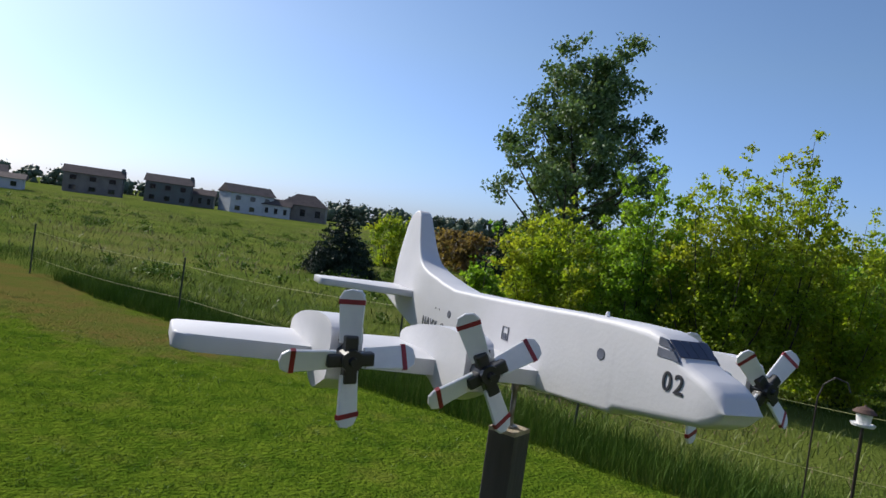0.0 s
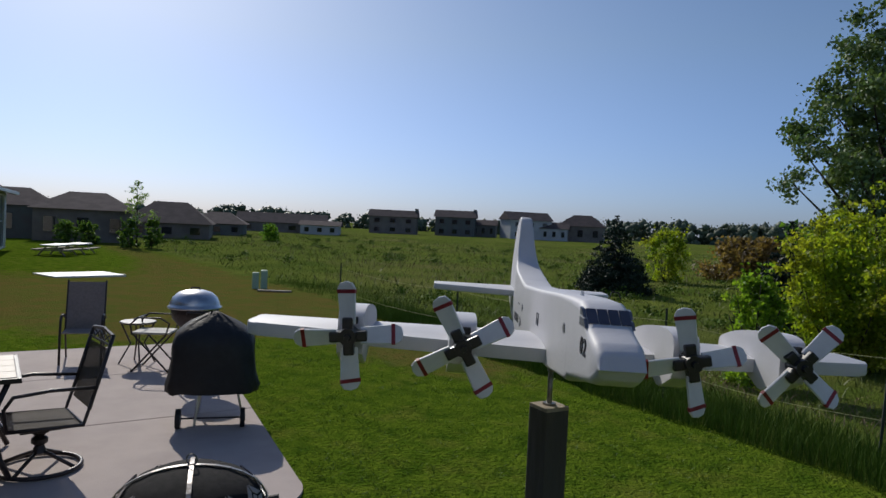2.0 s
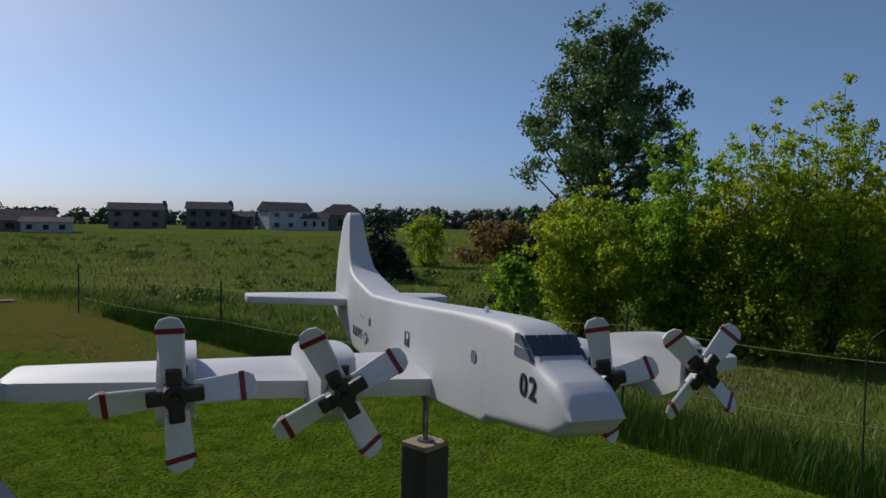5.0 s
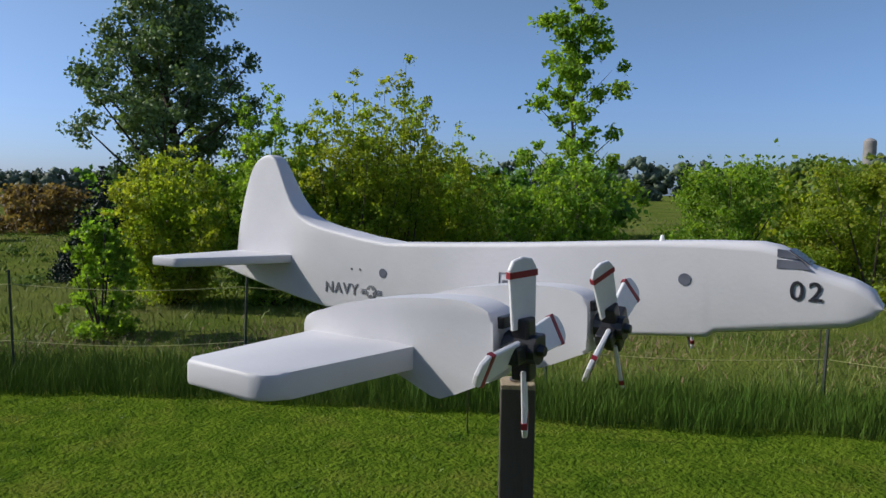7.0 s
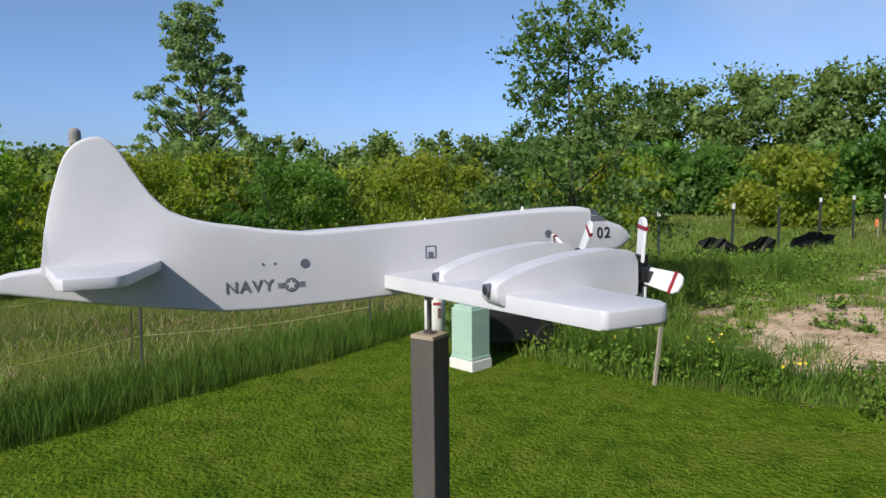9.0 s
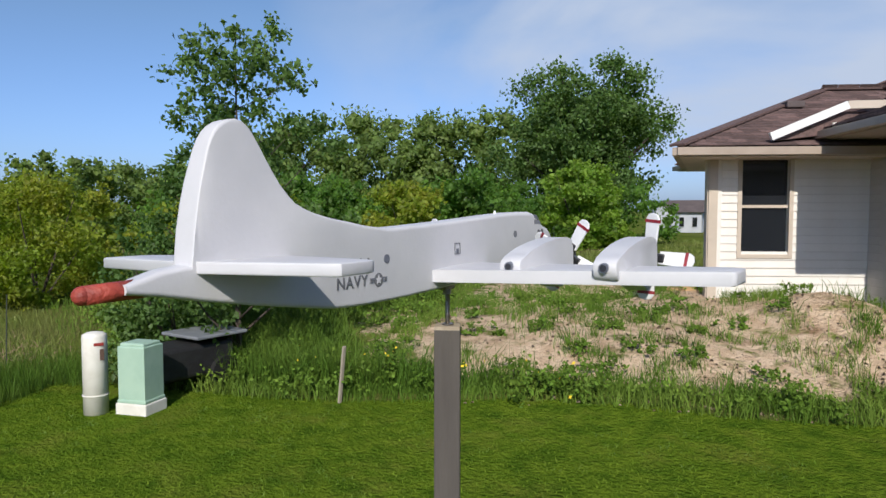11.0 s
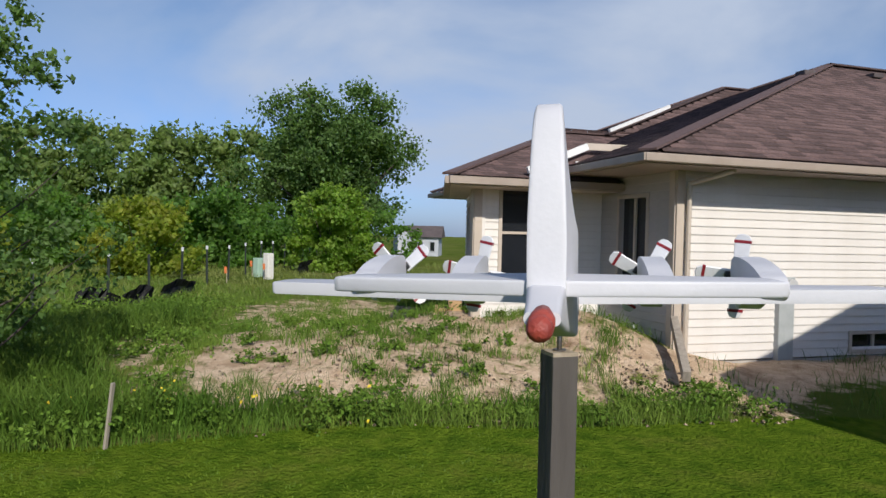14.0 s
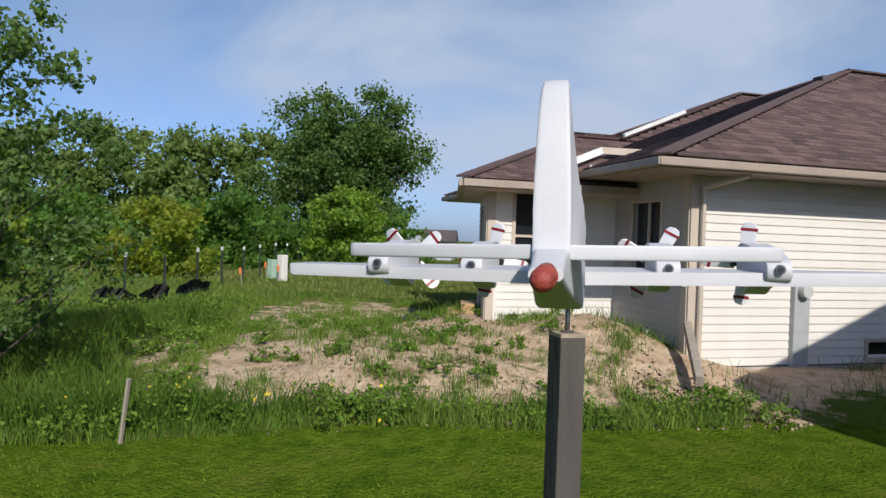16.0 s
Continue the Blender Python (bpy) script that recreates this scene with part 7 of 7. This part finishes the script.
bent(bm, [(-0.16, 0, -0.05), (-0.16, 0, 1.02), (-0.12, 0, 1.14), (-0.04, 0, 1.14), (0.0, 0, 1.05)], 0.008)
part("hook", bm, M["black_metal"], lant)
bm = bmesh.new()
lathe(bm, [(0.01, 1.0), (0.05, 0.96), (0.10, 0.90), (0.05, 0.89), (0.05, 0.74), (0.11, 0.73), (0.11, 0.71), (0.01, 0.70)], 18)
part("lantern", bm, M["white_trim"], lant)
hook = thing("shepherd_hook", "bare black shepherd's hook stuck in the lawn", "garden hook", pose(2.53, 3.62, 0))
bm = bmesh.new()
bent(bm, [(0, 0, -0.05), (0, 0, 1.12), (0.02, -0.015, 1.22), (0.07, -0.05, 1.28), (0.13, -0.09, 1.26), (0.15, -0.10, 1.20)], 0.006)
part("hook", bm, M["black_metal"], hook)
tray = thing("bird_feeder", "pale tray bird feeder with a red-brown roof on a black pole", "bird feeder", pose(3.50, 4.58, ground_z(3.50, 4.58), 0, 0, 25))
bm = bmesh.new()
tube(bm, (0, 0, -0.05), (0, 0, 0.79), 0.013, n=10)
part("pole", bm, M["black_metal"], tray)
bm = bmesh.new()
lathe(bm, [(0.005, 0.785), (0.085, 0.785), (0.092, 0.805), (0.082, 0.800), (0.005, 0.798)], 18)
part("tray", bm, M["white_trim"], tray, "pale seed tray")
bm = bmesh.new()
lathe(bm, [(0.004, 0.80), (0.050, 0.80), (0.062, 0.90), (0.004, 0.905)], 18)
part("hopper", bm, M["white_trim"], tray)
bm = bmesh.new()
lathe(bm, [(0.086, 0.890), (0.090, 0.897), (0.060, 0.925), (0.012, 0.945), (0.003, 0.960)], 18)
part("roof", bm, M["clay"], tray, "red-brown lid")
board = thing("loose_board", "pale weathered board lying in the grass", "board", pose(-10.35, 13.45, ground_z(-10.35, 13.45), 0, 0, 27))
bm = bmesh.new()
box(bm, (0, 0, 0.03), (0.85, 0.14, 0.035), bevel=0.004)
part("plank", bm, M["stake_wood"], board)
sheet = thing("ground_sheet", "white slab lying flat out on the grass", "slab", pose(-17.3, 13.5, ground_z(-17.3, 13.5), 0, 0, 76) @ Matrix.Scale(0.72, 4))
bm = bmesh.new()
slab(bm, [(-1.4, -0.9), (1.4, -1.0), (1.4, 0.9), (-1.4, 1.0)], -0.03, 0.07, "z", bevel=0.02)
part("sheet", bm, M["white_trim"], sheet)
for k, (x, y) in enumerate(((-24.3, 18.2), (-25.4, 20.0))):
    ob = thing("picnic_table", "low pale picnic table on the far lawn", "table", pose(x, y, ground_z(x, y), 0, 0, 122), "tables on the far lawn")
    for nm, y0, z0, wd in (("tabletop", 0.0, 0.42, 0.66), ("bench", -0.55, 0.25, 0.2), ("bench", 0.55, 0.25, 0.2)):
        bm = bmesh.new()
        box(bm, (0, y0, z0), (1.7, wd, 0.04), bevel=0.006)
        part(nm, bm, M["white_trim"] if nm == "tabletop" else M["stake_wood"], ob)
    for sx in (-0.6, 0.6):
        for sy in (-1, 1):
            bm = bmesh.new()
            tube(bm, (sx, 0.15 * sy, 0.40), (sx, 0.5 * sy, 0.0), 0.03)
            part("leg", bm, M["stake_wood"], ob)
        bm = bmesh.new()
        box(bm, (sx, 0, 0.22), (0.05, 1.25, 0.05))
        part("crossbar", bm, M["stake_wood"], ob)
loose = thing("loose_plank", "pale plank lying on the grass beside a house", "plank", pose(-14.0, 8.3, 0.0, 0, 3, 28))
bm = bmesh.new()
box(bm, (0, 0, 0.06), (0.9, 0.09, 0.045), bevel=0.006)
part("board", bm, M["white_trim"], loose)

# weeds and flowers on the bank
g = random.Random(12)
for i in range(125):
    while True:
        x, y = g.uniform(0.6, 10.5), g.uniform(-9.5, -1.8)
        edge = x - y
        if 7.3 < edge < 16.5 and not (x < 2.6 and y < -7.2) and (edge < 8.3 or g.random() < 0.9):
            break
    z = ground_z(x, y)
    ob = thing("weed_clump", "leafy green weed clump on the earth bank", "weeds", pose(x, y, z), "weeds on the bank")
    r = g.uniform(0.06, 0.19) if edge > 8.3 else g.uniform(0.18, 0.34)
    cs = [(g.gauss(0, r * 0.6), g.gauss(0, r * 0.6), g.uniform(0.02, r * 0.9)) for _ in range(12)]
    v, f = leaves(int(900 * r) + 60, cs, [r * 0.4] * 12, 0.04, seed=i + 100)
    o = new("foliage", mesh_from("foliage", v, f, LEAF["weed"]))
    o.parent = ob
q = np.random.default_rng(31)
spots = np.stack([q.uniform(1.5, 12.0, 2100), q.uniform(-9.0, -0.9, 2100)], -1)
spots = spots[(lawn_side(spots[:, 0], spots[:, 1]) < -0.1) & (spots[:, 0] - spots[:, 1] > 7.2)]
spots = spots[q.uniform(0, 1, len(spots)) < np.clip(1.15 - 1.9 * dirt_amount(spots[:, 0], spots[:, 1]), 0.10, 1)]
tall = np.clip(0.16 + 0.10 * smooth(spots[:, 0], 4.5, 6.5) - 0.10 * smooth(dirt_amount(spots[:, 0], spots[:, 1]), 0.2, 0.5), 0.07, 0.3)
cs = np.stack([spots[:, 0], spots[:, 1], height(spots[:, 0], spots[:, 1]) + tall * 0.6], -1)
v, f = leaves(34000, cs, tall * 0.85, 0.042, flat=0.8, seed=32)
tagged(new("bank_weeds", mesh_from("bank_weeds", v, f, LEAF["weed"])), "thick leafy green weeds over the earth bank", "weeds", kind="stuff")
v, f = leaves(26, [(4.2, -3.1, 0.38), (4.9, -2.7, 0.4), (5.4, -2.0, 0.36), (3.7, -3.7, 0.36)], [0.3] * 4, 0.035, seed=77)
tagged(new("dandelions", mesh_from("dandelions", v, f, M["flower"])), "yellow flowers among the bank weeds", "flowers", kind="stuff")


def stones(name, label, count, cx, cy, rx, ry, lo, hi, seed, material):
    q = np.random.default_rng(seed)
    verts, faces = [], []
    for i in range(count):
        x, y = cx + q.normal() * rx, cy + q.normal() * ry
        if x - y < 7.2:
            continue
        s = q.uniform(lo, hi)
        z = ground_z(x, y)
        b = len(verts)
        for p in ((1, 0, 0), (-1, 0, 0), (0, 1, 0), (0, -1, 0), (0, 0, 0.7), (0, 0, -0.7)):
            verts.append((x + p[0] * s * q.uniform(0.7, 1.3), y + p[1] * s * q.uniform(0.7, 1.3), z + p[2] * s))
        for a in (0, 1):
            for c in (2, 3):
                for e in (4, 5):
                    faces.append((b + a, b + c, b + e))
    tagged(new(name, mesh_from(name, np.array(verts), np.array(faces), material)), label, "stones", kind="stuff")


M["clod"] = mat("earth_clod", (0.44, 0.33, 0.235), 0.95, (0.34, 0.24, 0.165), 9, 0.5, 60, vary=0.2)
stones("earth_clods", "pale clods and stones on the bare bank", 1800, 4.0, -5.9, 1.9, 1.4, 0.008, 0.032, 5, M["clod"])
stones("gravel_patch", "pale gravel by the house corner", 500, 1.5, -6.9, 0.5, 0.3, 0.012, 0.04, 6, M["clod"])
